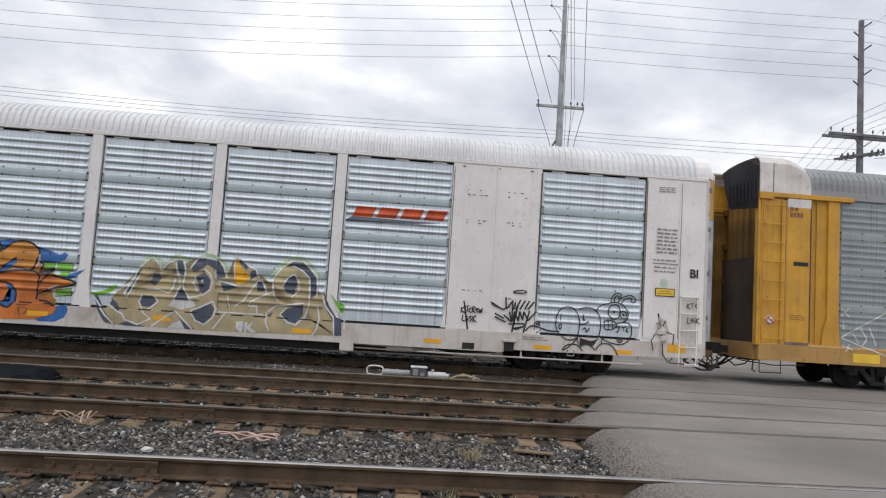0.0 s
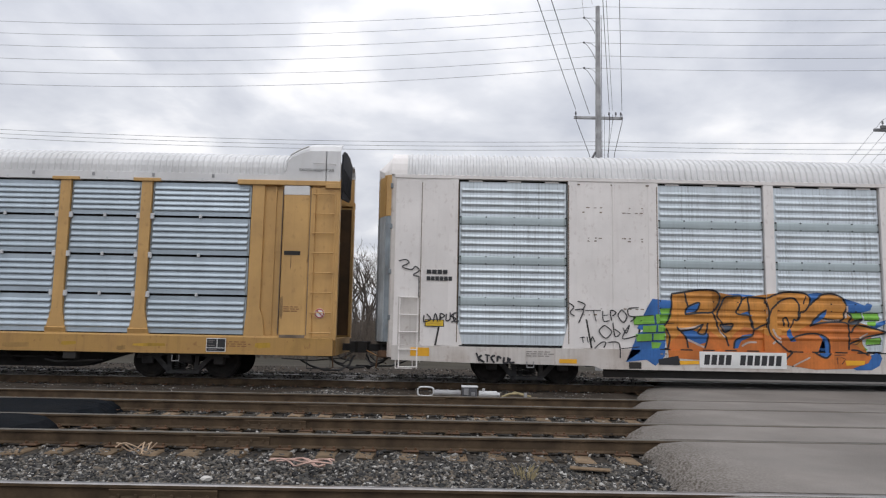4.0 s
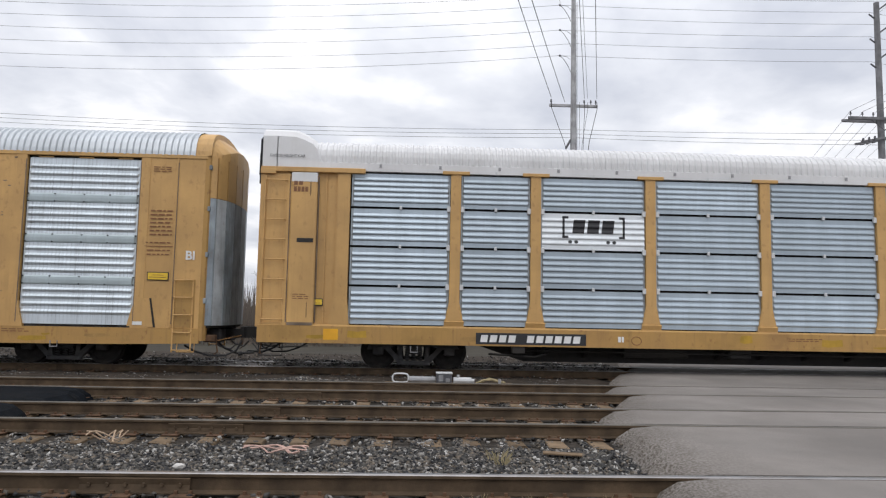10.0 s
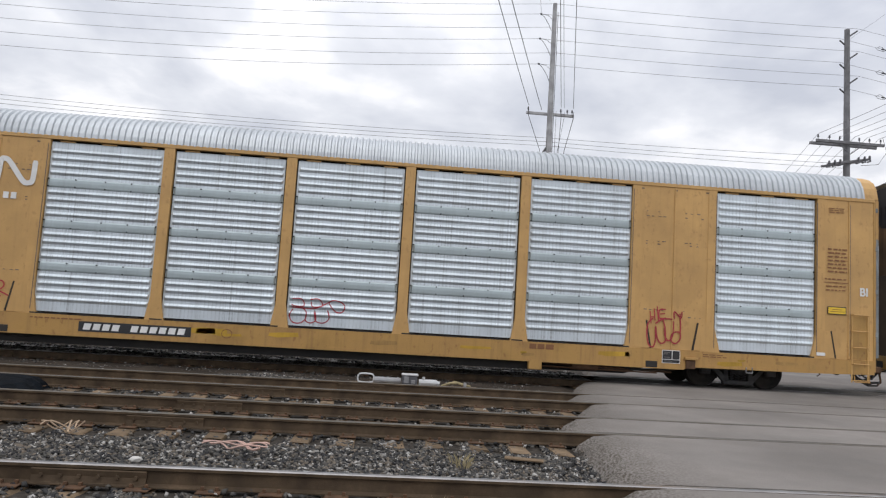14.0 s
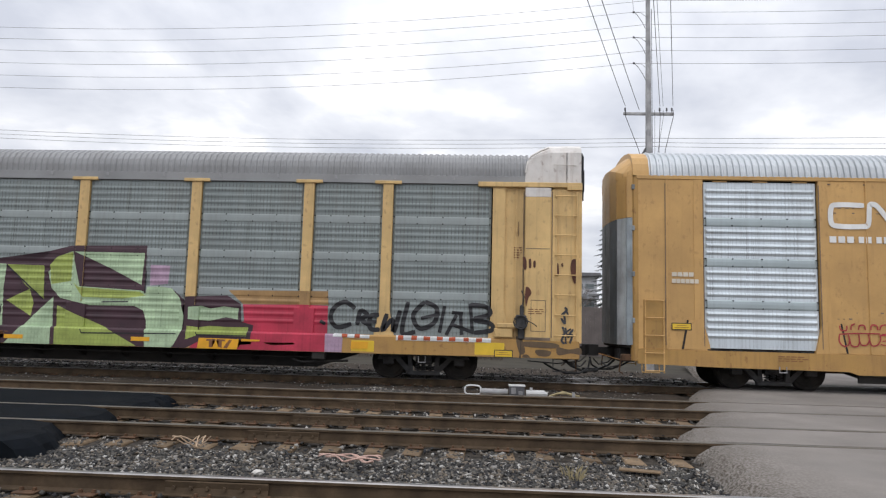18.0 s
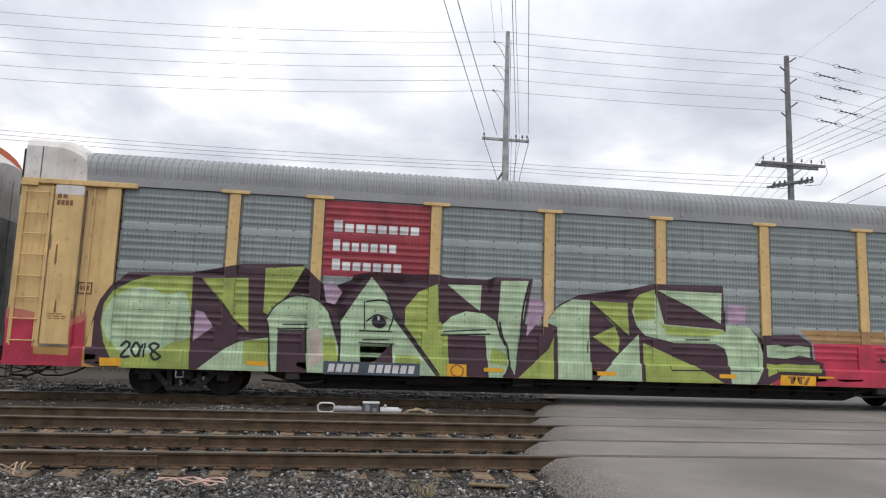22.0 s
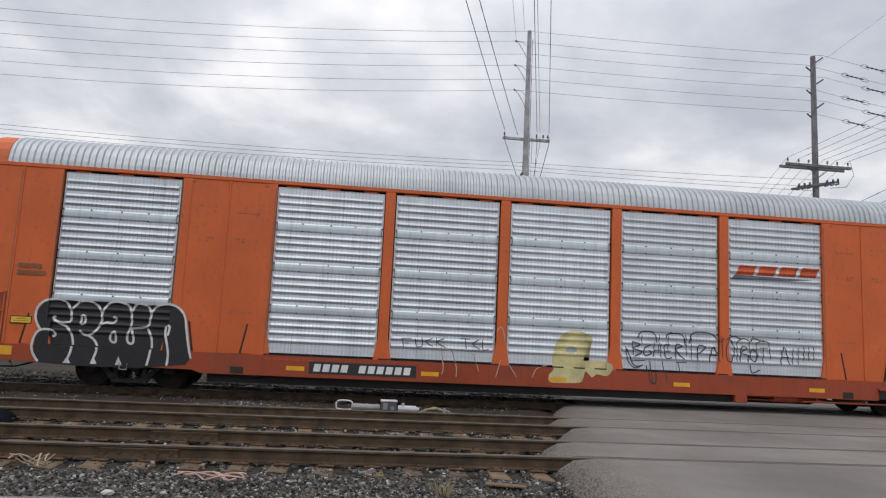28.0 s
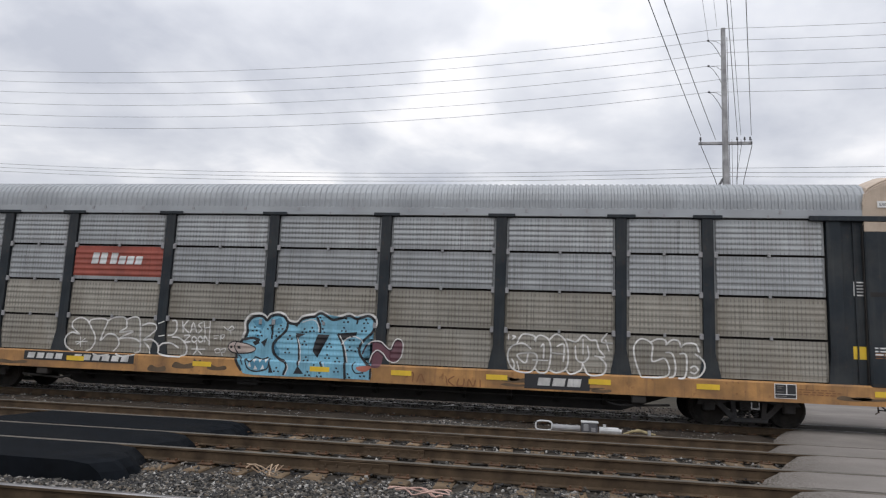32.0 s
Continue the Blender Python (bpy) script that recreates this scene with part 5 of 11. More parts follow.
black_mark = paint("black_lettering", (0.025, 0.025, 0.028))
grey_mark = paint("faded_grey_lettering", (0.24, 0.22, 0.20))
white_mark = paint("white_lettering", (0.78, 0.78, 0.77))
worn_white_mark = paint("worn_white_lettering", (0.66, 0.60, 0.50))
plate_yellow = paint("label_yellow", (0.78, 0.52, 0.04))
amber = paint("amber_reflector", (0.80, 0.40, 0.02))
brown_mark = paint("brown_lettering", (0.23, 0.10, 0.04))
red_mark = paint("red_brown_lettering", (0.40, 0.07, 0.02))
faint_red_mark = paint("faint_red_lettering", (0.49, 0.085, 0.022))


def flush_car(label, x0, tone, sill_tone, roof, screen, door_top, print_tone, mark_tone, rise=1.0):
    """A car carrier with flush sides, screens in seven bays and solid panels near the ends."""
    car = tagged(new("autorack_car"), label, "railway car", "cars of the train")
    car.location = (x0, TRACK_Y, 0)
    lo, hi = FLUSH_Z
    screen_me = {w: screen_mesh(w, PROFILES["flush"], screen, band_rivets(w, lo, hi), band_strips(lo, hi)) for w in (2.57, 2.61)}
    hanger_me = mesh_of("screen_hanger", boxes((-0.17, 0.17, -SIDE + 0.045, -SIDE + 0.08, 4.90, 4.935), bevel=0.006), tone)
    posts = {w: post_mesh(w, 0.90, 4.97, fl, tone, t) for w, fl, t in ((0.24, 0.42, 0.55), (0.22, 0.50, 0.60))}
    end_me = plate_mesh("end_panel", 12.06, 13.42, 0.90, 4.98, tone, (12.72,), studs=[(13.1, 4.0), (13.1, 2.3), (12.4, 4.2)])
    studs = [(8.1 + s * (0.25 + 0.32 * k), z) for s in (-1, 1) for k in (0, 1) for z in (4.45, 4.40, 3.55, 3.50, 1.60)]
    solid_me = plate_mesh("solid_panel", 7.18, 9.02, 0.90, 4.98, tone, (8.1,), studs=studs)
    sill = bmesh.new()
    prism(sill, [(-13.4, 0.90), (-13.4, 0.56), (-11.6, 0.52), (-8.6, 0.50), (-8.4, 0.43), (8.4, 0.43), (8.6, 0.50), (11.6, 0.52), (13.4, 0.56), (13.4, 0.90)], "y", -SIDE - 0.012, -SIDE + 0.10)
    sill_me = mesh_of("side_sill", sill, sill_tone)
    rail_me = mesh_of("top_rail", boxes((-13.42, 13.42, -SIDE - 0.010, -SIDE + 0.12, 4.95, 5.045), bevel=0.01), tone)
    slot_me = mesh_of("vent_slot", boxes((-0.14, 0.14, -SIDE - 0.006, -SIDE + 0.02, 0.905, 0.935)), under_steel)
    gusset = bmesh.new()
    prism(gusset, [(-0.30, 0.92), (0.10, 0.92), (-0.02, 1.60), (-0.30, 1.60)], "y", -SIDE - 0.006, -SIDE + 0.03)
    gusset_me = mesh_of("gusset", gusset, tone)
    back = prism(bmesh.new(), [(0.09, 0.92), (0.135, 0.92), (0.01, 1.60), (-0.03, 1.60)], "y", -SIDE - 0.008, -SIDE + 0.03)
    back_me = mesh_of("gusset_backing", back, under_steel)
    line_me = mesh_of("panel_seam", boxes((-0.010, 0.010, -SIDE - 0.004, -SIDE + 0.01, 1.0, 4.85)), seam_dark)
    corner = bmesh.new()
    prism(corner, [(13.38, -SIDE), (13.47, -SIDE + 0.03), (13.52, -SIDE + 0.12), (13.52, -SIDE + 0.24), (13.38, -SIDE + 0.24)], "z", 0.62, 5.04)
    corner_me = mesh_of("corner_post", corner, sill_tone)
    rung = rung_mesh(0.42, tone)
    marks = bmesh.new()
    mr = random.Random(31)
    for x in (7.55, 8.55):
        for z in (4.30, 4.18, 3.55, 3.48, 1.85, 1.70):
            for dx in (-0.18, -0.05, 0.12, 0.24):
                if mr.random() < 0.6:
                    box(marks, x + dx, x + dx + mr.uniform(0.03, 0.09), -SIDE + 0.004, -SIDE + 0.02, z, z + mr.uniform(0.012, 0.03))
    for x in (7.22, 8.08, 8.9):
        box(marks, x, x + 0.07, -SIDE - 0.002, -SIDE + 0.02, 4.86, 4.89)
    marks_me = mesh_of("bolt_marks", marks, seam_dark)
    cap = bmesh.new()
    crest = [(y * 1.012, 5.042 + (z - 5.03) * rise) for y, z in ROOF_ARC]
    arc = [(-y, z) for y, z in crest] + crest[-2::-1]
    prism(cap, arc, "x", 13.12, 13.50)
    cap_me = mesh_of("roof_cap", cap, tone)
    # bulging folded doors: panels along the plan of each leaf, ochre or white at the top
    plan = [(13.44, -1.47), (13.64, -1.36), (13.80, -1.05), (13.88, -0.56), (13.90, -0.02)]
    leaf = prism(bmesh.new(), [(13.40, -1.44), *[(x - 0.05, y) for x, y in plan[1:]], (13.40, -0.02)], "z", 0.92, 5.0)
    # near-black leaf, standing in for shade in the joints between the folds
    leaf_me = mesh_of("end_door", leaf, inside_shade)
    fold_me, crown_me = [], []
    for (xa, ya), (xb, yb) in zip(plan, plan[1:]):
        d = Vector((xb - xa, yb - ya)).normalized()
        a2, b2 = Vector((xa, ya)) + 0.018 * d, Vector((xb, yb)) - 0.018 * d
        back = Vector((-d.y, d.x)) * 0.05
        quad = [tuple(a2), tuple(b2), tuple(b2 + back), tuple(a2 + back)]
        # one tone per fold from the corner inward: steel, pale, steel, dark
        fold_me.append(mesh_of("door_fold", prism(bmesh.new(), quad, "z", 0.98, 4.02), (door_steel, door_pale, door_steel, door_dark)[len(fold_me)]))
        bm = prism(bmesh.new(), quad, "z", 4.03, 5.02)
        crown = [v for v in bm.verts if v.co.z > 5]
        bmesh.ops.translate(bm, verts=crown, vec=(0, 0, 0.02))
        crown_me.append(mesh_of("door_crown", bm, door_top))
    # the sloping visor between the crown and the roof's arch
    visor = bmesh.new()
    arch = [(-1.46, 5.02), (-1.43, 5.22), (-1.33, 5.43), (-1.12, 5.57), (-0.6, 5.67), (0.0, 5.71)]
    foot = [(13.44, -1.46, 5.02), (13.50, -1.43, 5.04), (13.70, -1.26, 5.12), (13.82, -1.0, 5.22), (13.88, -0.55, 5.34), (13.90, 0.0, 5.38)]
    top_v = [visor.verts.new((13.46, y, z)) for y, z in arch]
    mid_v = [visor.verts.new((x, y, z)) for x, y, z in foot]
    low_v = [visor.verts.new((x, y, 5.0)) for x, y, z in foot]
    for i in range(5):
        visor.faces.new((top_v[i], top_v[i + 1], mid_v[i + 1], mid_v[i]))
        visor.faces.new((mid_v[i], mid_v[i + 1], low_v[i + 1], low_v[i]))
    visor_me = mesh_of("door_visor", visor, door_top if tone is orange_paint else tone)
    hinge_me = mesh_of("door_hinge", boxes((13.45, 13.52, -1.50, -1.40, 0, 0.12), bevel=0.01), door_steel)
    for rz in (0, 180):
        turn = pose(0, 0, 0, 0, 0, rz)
        for x in (-10.525, -5.71, -2.86, 0.0, 2.86, 5.71, 10.525):
            put("screen_panel", screen_me[2.61 if abs(x) > 9 else 2.57], car, turn @ pose(x, 0, 0))
            for dx in (-0.92, 0.02, 0.94):
                put("screen_hanger", hanger_me, car, turn @ pose(x + dx, 0, 0))
        for x, w in ((-11.97, 0.22), (-9.08, 0.22), (-7.12, 0.24), (-4.29, 0.24), (-1.43, 0.24), (1.43, 0.24), (4.29, 0.24), (7.12, 0.24), (9.08, 0.22), (11.97, 0.22)):
            put("post", posts[w], car, turn @ pose(x, 0, 0))
        for s in (0, 1):
            # the panels are alike at both ends of the side
            mirror = Matrix.Diagonal((-1, 1, 1, 1)) if s else Matrix.Identity(4)
            for name, me in (("end_panel", end_me), ("solid_panel", solid_me), ("corner_post", corner_me)):
                put(name, me, car, turn @ mirror)
            tagged(put("bolt_marks", marks_me, car, turn @ mirror), kind="stuff")
            for x in (7.45, 8.75, 12.25):
                put("gusset", gusset_me, car, turn @ mirror @ pose(x, 0, 0) @ (Matrix.Diagonal((-1, 1, 1, 1)) if x == 8.75 else Matrix.Identity(4)))
            for x in (7.45, 8.75, 12.25):
                put("gusset_backing", back_me, car, turn @ mirror @ pose(x, 0, 0) @ (Matrix.Diagonal((-1, 1, 1, 1)) if x == 8.75 else Matrix.Identity(4)))
            for x in (7.03, 9.18, 11.86, 12.745):
                put("panel_seam", line_me, car, turn @ mirror @ pose(x, 0, 0))
            part("ladder_plate", boxes((12.76, 13.27, -SIDE + 0.004, -SIDE + 0.02, 0.92, 2.06)), sill_tone, car, m=turn @ mirror)
            ladder = part("ladder", boxes((12.78, 12.81, -SIDE - 0.02, -SIDE, 0.35, 2.05), (13.21, 13.24, -SIDE - 0.02, -SIDE, 0.35, 2.05)), tone, car, m=turn @ mirror)
            for k in range(5):
                put("rung", rung, ladder, pose(13.01, -SIDE, 0.40 + 0.41 * k))
        put("side_sill", sill_me, car, turn)
        put("top_rail", rail_me, car, turn)
        for k in range(-22, 23):
            if not 7.0 < abs(0.53 * k) < 9.2:
                put("vent_slot", slot_me, car, turn @ pose(0.53 * k, 0, 0))
        put("roof_cap", cap_me, car, turn)
        for y in (1, -1):
            m = turn @ Matrix.Diagonal((1, y, 1, 1))
            leaf = put("end_door", leaf_me, car, m, "folded grey steel door leaf")
            for me in fold_me:
                put("door_fold", me, leaf, Matrix.Identity(4))
            for me in crown_me:
                put("door_crown", me, leaf, Matrix.Identity(4))
            put("door_visor", visor_me, leaf, Matrix.Identity(4))
            for z in (1.5, 2.6, 3.7, 4.7):
                put("door_hinge", hinge_me, leaf, pose(0, 0, z))
    put("roof", roof_mesh(26.3, [(y, 5.03 + (z - 5.03) * rise) for y, z in ROOF_ARC], roof), car)
    add_lining(car, 0.95, 5.0)
    car["tone"] = "yellow" if tone is yellow_paint else "plain"
    add_underframe(car, 0.19)
    add_running_gear(car)
    # the black lower sill, ending at a bracket, then open brake gear
    for rz in (0, 180):
        turn = pose(0, 0, 0, 0, 0, rz)
        part("belly_sill", boxes((-8.3, 4.6, -1.30, -1.24, 0.23, 0.46), bevel=0.01), under_steel, car, m=turn)
        part("sill_end_bracket", boxes((4.55, 4.88, -SIDE - 0.015, -SIDE + 0.15, 0.24, 0.50), bevel=0.02), sill_tone, car, m=turn)
        bm = bmesh.new()
        tube(bm, [(5.65, -1.3, 0.40), (6.3, -1.3, 0.40)], 0.12, 12)
        tube(bm, [(4.9, -1.3, 0.42), (5.65, -1.3, 0.40)], 0.03, 6)
        tube(bm, [(6.3, -1.3, 0.38), (8.2, -1.3, 0.34)], 0.03, 6)
        tube(bm, [(4.9, -1.38, 0.33), (7.8, -1.38, 0.31)], 0.018, 5)
        part("brake_cylinder", bm, plate_steel if tone is yellow_paint else sill_tone, car, "dirty brake cylinder and rods", m=turn)
    if tone is not yellow_paint:
        # a pipe slung on hangers below the sill, past the truck
        bm = tube(bmesh.new(), [(6.4, -1.47, 0.33), (8.0, -1.47, 0.325), (11.9, -1.47, 0.33)], 0.022, 6)
        rail = part("slung_pipe", bm, sill_tone, car)
        for x in (6.8, 8.9, 10.9, 11.8):
            part("pipe_hanger", boxes((x - 0.02, x + 0.02, -1.475, -1.44, 0.32, 0.55)), sill_tone, rail)
        # a valve with its levers and pipes crowded low on the end panel
        bm = boxes((12.20, 12.42, -SIDE - 0.09, -SIDE, 1.08, 1.22), (12.30, 12.46, -SIDE - 0.07, -SIDE, 0.92, 1.05), bevel=0.02)
        tube(bm, [(12.28, -SIDE - 0.03, 1.22), (12.26, -SIDE - 0.04, 1.5), (12.42, -SIDE - 0.04, 1.42), (12.5, -SIDE - 0.04, 1.15)], 0.02, 5)
        tube(bm, [(12.3, -SIDE - 0.03, 1.0), (12.3, -SIDE - 0.03, 0.40)], 0.018, 5)
        part("brake_valve", bm, sill_tone, car)
        for pts in (((12.24, 1.2), (12.18, 1.36), (12.34, 1.30), (12.40, 1.42)), ((12.44, 1.15), (12.62, 1.10), (12.60, 0.86)), ((12.34, 0.88), (12.36, 0.60), (12.50, 0.42), (12.9, 0.40)), ((12.16, 1.10), (12.06, 0.92), (12.12, 0.70))):
            part("brake_lever", tube(bmesh.new(), [(x, -SIDE - 0.08, z) for x, z in pts], 0.017, 5), plate_steel, car, "rusty brown brake lever")
    # a jacking bracket in the sill, with a lip over a dark pocket
    bracket = part("jacking_bracket", boxes((8.42, 8.74, -SIDE - 0.10, -SIDE - 0.012, 0.68, 0.74), bevel=0.01), sill_tone, car)
    part("bracket_pocket", boxes((8.46, 8.70, -SIDE - 0.05, -SIDE - 0.012, 0.46, 0.68), bevel=0.01), plate_steel if tone is yellow_paint else under_steel, bracket)
    part("paper_label", boxes((11.86, 12.08, -SIDE - 0.014, -SIDE - 0.005, 0.97, 1.05)), white_mark, car)
    for s in (-1, 1):
        bm = bmesh.new()
        tube(bm, [(s * 13.3, -SIDE + 0.05, 0.55), (s * 13.3, -SIDE + 0.02, 0.36), (s * 12.9, -SIDE + 0.02, 0.36), (s * 12.9, -SIDE + 0.05, 0.55)], 0.016, 5)
        part("stirrup_step", bm, tone, car)
        bm = bmesh.new()
        tube(bm, [(s * 13.45, -SIDE + 0.1, 0.70), (s * 13.75, -1.1, 0.62), (s * 14.1, -0.3, 0.72)], 0.015, 5)
        part("uncoupling_lever", bm, yellow_sill_paint, car)
    # stencilled notes
    fine_print(car, 12.16, 4.72, 0.45, 3, print_tone, 0.02, 0.03, seed=2)
    fine_print(car, 12.14, 3.66, 0.52, 7, print_tone, seed=3)
    fine_print(car, 12.06, 2.90, 0.62, 1, print_tone, 0.030, 0.09, seed=4)
    fine_print(car, 12.10, 2.72, 0.56, 2, print_tone, 0.028, 0.07, seed=8)
    part("stencilled_line", boxes((12.04, 12.70, -SIDE - 0.007, -SIDE - 0.002, 2.82, 2.838)), print_tone, car)
    warn_plate(car, 12.14, 2.02)
    fine_print(car, 8.9, 0.82, 0.7, 2, print_tone, 0.02, 0.03, out=SIDE + 0.016, seed=5)
    if "orange" not in label:
        fine_print(car, -10.2, 0.80, 0.7, 3, print_tone, 0.02, 0.03, out=SIDE + 0.016, seed=6)
    fine_print(car, -7.0, 0.80, 1.2, 1, print_tone, 0.03, 0.03, out=SIDE + 0.016, seed=7)
    warn_plate(car, -12.62, 1.36, 0.46, 0.17)
    bars(car, -12.6, 2.62, (0.11,) * 4, 0.10, 0.02, mark_tone)
    bars(car, -12.6, 2.46, (0.09,) * 6, 0.10, 0.015, mark_tone)
    return car


def tee_car(label, x0, tone, sill_tone, roof, screen, rows, cap_tone, end_tone, top=5.69):
    """A car carrier with tee-headed posts, nine bays of screens and a tall end bay with a full ladder."""
    car = tagged(new("autorack_car"), label, "railway car", "cars of the train")
    car.location = (x0, TRACK_Y, 0)
    lo, hi = TEE_Z
    bays = [(-11.68, -9.30), (-9.02, -7.34), (-7.06, -4.50), (-4.22, -1.62), (-1.34, 1.34), (1.62, 4.22), (4.50, 7.06), (7.34, 9.02), (9.30, 11.68)]
    made = {}

    def screens(width, row):
        key = (round(width, 2), row)
        if key not in made:
            if row is None:
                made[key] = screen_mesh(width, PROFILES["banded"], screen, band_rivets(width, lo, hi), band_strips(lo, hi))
            else:
                a, b = ROW_EDGES[row], ROW_EDGES[row + 1]
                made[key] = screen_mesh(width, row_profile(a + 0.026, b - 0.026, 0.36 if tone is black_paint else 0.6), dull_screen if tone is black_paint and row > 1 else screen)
        return made[key]

    post_me = post_mesh(0.25, 1.02, 4.76, 0.50, tone, folded=tone in (yellow_paint, deep_yellow_paint))
    cap_me = mesh_of("post_cap", boxes((-0.33, 0.33, -SIDE - 0.03, -SIDE + 0.10, 4.74, 4.82), bevel=0.008), tone)
    latch_me = mesh_of("latch", boxes((-0.042, 0.042, -SIDE - 0.01, -SIDE + 0.05, -0.075, 0.065), bevel=0.01), light_metal if rows and tone is not black_paint else mid_metal)
    stub_me = mesh_of("screen_clip", boxes((-0.03, 0.03, -SIDE - 0.004, -SIDE + 0.05, -0.04, 0.05), bevel=0.008), light_metal if rows and tone is not black_paint else mid_metal)
    sill = bmesh.new()
    prism(sill, [(-SIDE - 0.05, 0.62), (-SIDE - 0.05, 1.02), (-SIDE - 0.01, 1.06), (-SIDE + 0.12, 1.06), (-SIDE + 0.12, 0.62)], "x", -13.8, 13.8)
    sill_me = mesh_of("side_sill", sill, sill_tone)
    rail_me = mesh_of("top_rail", boxes((-12.7, 12.7, -SIDE - 0.002, -SIDE + 0.12, 4.76, 4.97), bevel=0.01), roof)
    eave_me = mesh_of("eave_bracket", boxes((-0.03, 0.03, -SIDE - 0.02, -SIDE + 0.02, 4.86, 4.94)), mid_metal)
    column = bmesh.new()
    prism(column, [(11.66, 1.02), (12.16, 1.02), (12.10, 1.5), (12.02, 1.7), (12.02, 4.76), (11.72, 4.76), (11.72, 1.7)], "y", -SIDE - 0.01, -SIDE + 0.12)
    column_me = mesh_of("end_column", column, tone)
    recess_me = mesh_of("recess_panel", boxes((12.02, 12.55, -SIDE + 0.06, -SIDE + 0.12, 1.02, 4.76), (12.28, 12.31, -SIDE + 0.02, -SIDE + 0.07, 1.1, 4.7)), tone)
    locker = bmesh.new()
    prism(locker, [(12.48, -SIDE + 0.1), (12.50, -SIDE - 0.02), (12.54, -SIDE - 0.05), (13.10, -SIDE - 0.05), (13.14, -SIDE - 0.02), (13.14, -SIDE + 0.1)], "z", 1.10, 4.62)
    locker_me = mesh_of("door_pocket", locker, tone)
    side_me = mesh_of("ladder_panel", boxes((13.14, 13.84, -SIDE - 0.01, -SIDE + 0.06, 1.02, 4.66), (13.78, 13.86, -SIDE - 0.02, -SIDE + 0.16, 0.98, 4.70), bevel=0.01), tone)
    # thin dark strips that paint the shade along the end panels' edges
    edge_shade_me = mesh_of("panel_gap", boxes((12.464, 12.478, -SIDE - 0.022, -SIDE + 0.08, 1.1, 4.6), (13.138, 13.16, -SIDE - 0.03, -SIDE + 0.02, 1.1, 4.6), (12.52, 13.12, -SIDE - 0.052, -SIDE, 1.03, 1.10)), under_steel if tone is black_paint else seam_dark)
    frame_me = mesh_of("ladder_frame", boxes((13.16, 13.26, -SIDE - 0.045, -SIDE, 1.02, 4.62), (13.74, 13.80, -SIDE - 0.04, -SIDE, 1.02, 4.62), (13.5, 13.86, -SIDE - 0.075, -SIDE, 4.64, 4.76), bevel=0.006), tone)
    header_me = mesh_of("header_beam", boxes((11.36, 13.86, -SIDE - 0.06, -SIDE + 0.10, 4.70, 4.82), bevel=0.012), tone)
    white_me = mesh_of("pocket_top", boxes((12.50, 13.12, -SIDE - 0.055, -SIDE + 0.05, 4.46, 4.69), bevel=0.01), cap_tone)
    cap = bmesh.new()
    # the tall skirted roof end, arched from eave to eave; its skirts reach further out than its top
    arc = [(1.535, 4.82), (1.535, 5.57), (1.45, 5.71), (1.2, 5.81), (0.85, 5.88), (0.4, 5.92), (0.0, 5.93)]
    arc = [(-y, z) for y, z in arc] + [(y, z) for y, z in arc[-2::-1]]
    hoops = [[cap.verts.new((x, y, 4.82 + (z - 4.82) * f)) for y, z in arc] for x, f in ((13.50, 1.0), (13.08, 0.99), (12.86, 0.90), (12.64, 0.76), (12.54, 0.60), (12.50, 0.30), (12.49, 0.05))]
    for p, q in zip(hoops, hoops[1:]):
        for i in range(len(arc) - 1):
            cap.faces.new((p[i], q[i], q[i + 1], p[i + 1]))
    for side in (-1, 1):
        near = [(side * y, z) for y, z in ((1.535, 4.82), (1.535, 5.57), (1.45, 5.71), (1.2, 5.81))]
        inner = [(side * y, z) for y, z in ((1.505, 4.82), (1.505, 5.56), (1.43, 5.68), (1.2, 5.77))]
        prism(cap, near + inner[::-1], "x", 13.48, 13.84)
    # a rolled rim along the sloping edge, and a short grab rail
    tube(cap, [(x, -1.545, z) for x, z in ((13.06, 5.68), (12.86, 5.60), (12.64, 5.47), (12.54, 5.32), (12.50, 5.06))], 0.022, 6)
    tube(cap, [(13.72, -1.53, 5.24), (13.70, -1.60, 5.24), (13.20, -1.60, 5.26), (13.18, -1.53, 5.26)], 0.012, 5)
    cap_roof_me = mesh_of("roof_end", cap, cap_tone)
    # a dark folded sheet closes the upper half of the end on the side of its hinges
    sheet_edge = [(-1.50, 4.40), (-0.10, 4.55), (0.16, 5.0), (0.36, 5.60), (-0.30, 5.70), (-0.85, 5.69), (-1.20, 5.64), (-1.50, 5.48)]
    shield = prism(bmesh.new(), sheet_edge, "x", 13.86, 13.90)
    lining_me = mesh_of("skirt_lining", boxes((13.18, 13.82, -1.502, -1.48, 4.62, 5.50)), tone)
    # a darker lining over the inner face of the end panel
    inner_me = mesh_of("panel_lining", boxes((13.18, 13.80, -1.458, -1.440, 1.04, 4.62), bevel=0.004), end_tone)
    shield_rib = mesh_of("shield_rib", boxes((13.90, 13.925, 0.0, 0.07, 4.62, 5.15)), charcoal_sheet)
    shield_me = mesh_of("end_shield", shield, charcoal_sheet)
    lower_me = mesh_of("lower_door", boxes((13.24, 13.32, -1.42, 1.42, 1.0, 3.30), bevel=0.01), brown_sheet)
    rung = rung_mesh(0.50, tone)
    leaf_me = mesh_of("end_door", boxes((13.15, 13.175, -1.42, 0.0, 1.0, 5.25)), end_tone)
    rib_me = mesh_of("door_rib", prism(bmesh.new(), [(13.17, 0), (13.23, 0.04), (13.23, 0.22), (13.17, 0.30)], "z", 1.0, 5.2), end_tone)
    hinge_me = mesh_of("door_hinge", boxes((13.21, 13.33, -1.44, -1.28, 0, 0.16), bevel=0.01), end_tone)
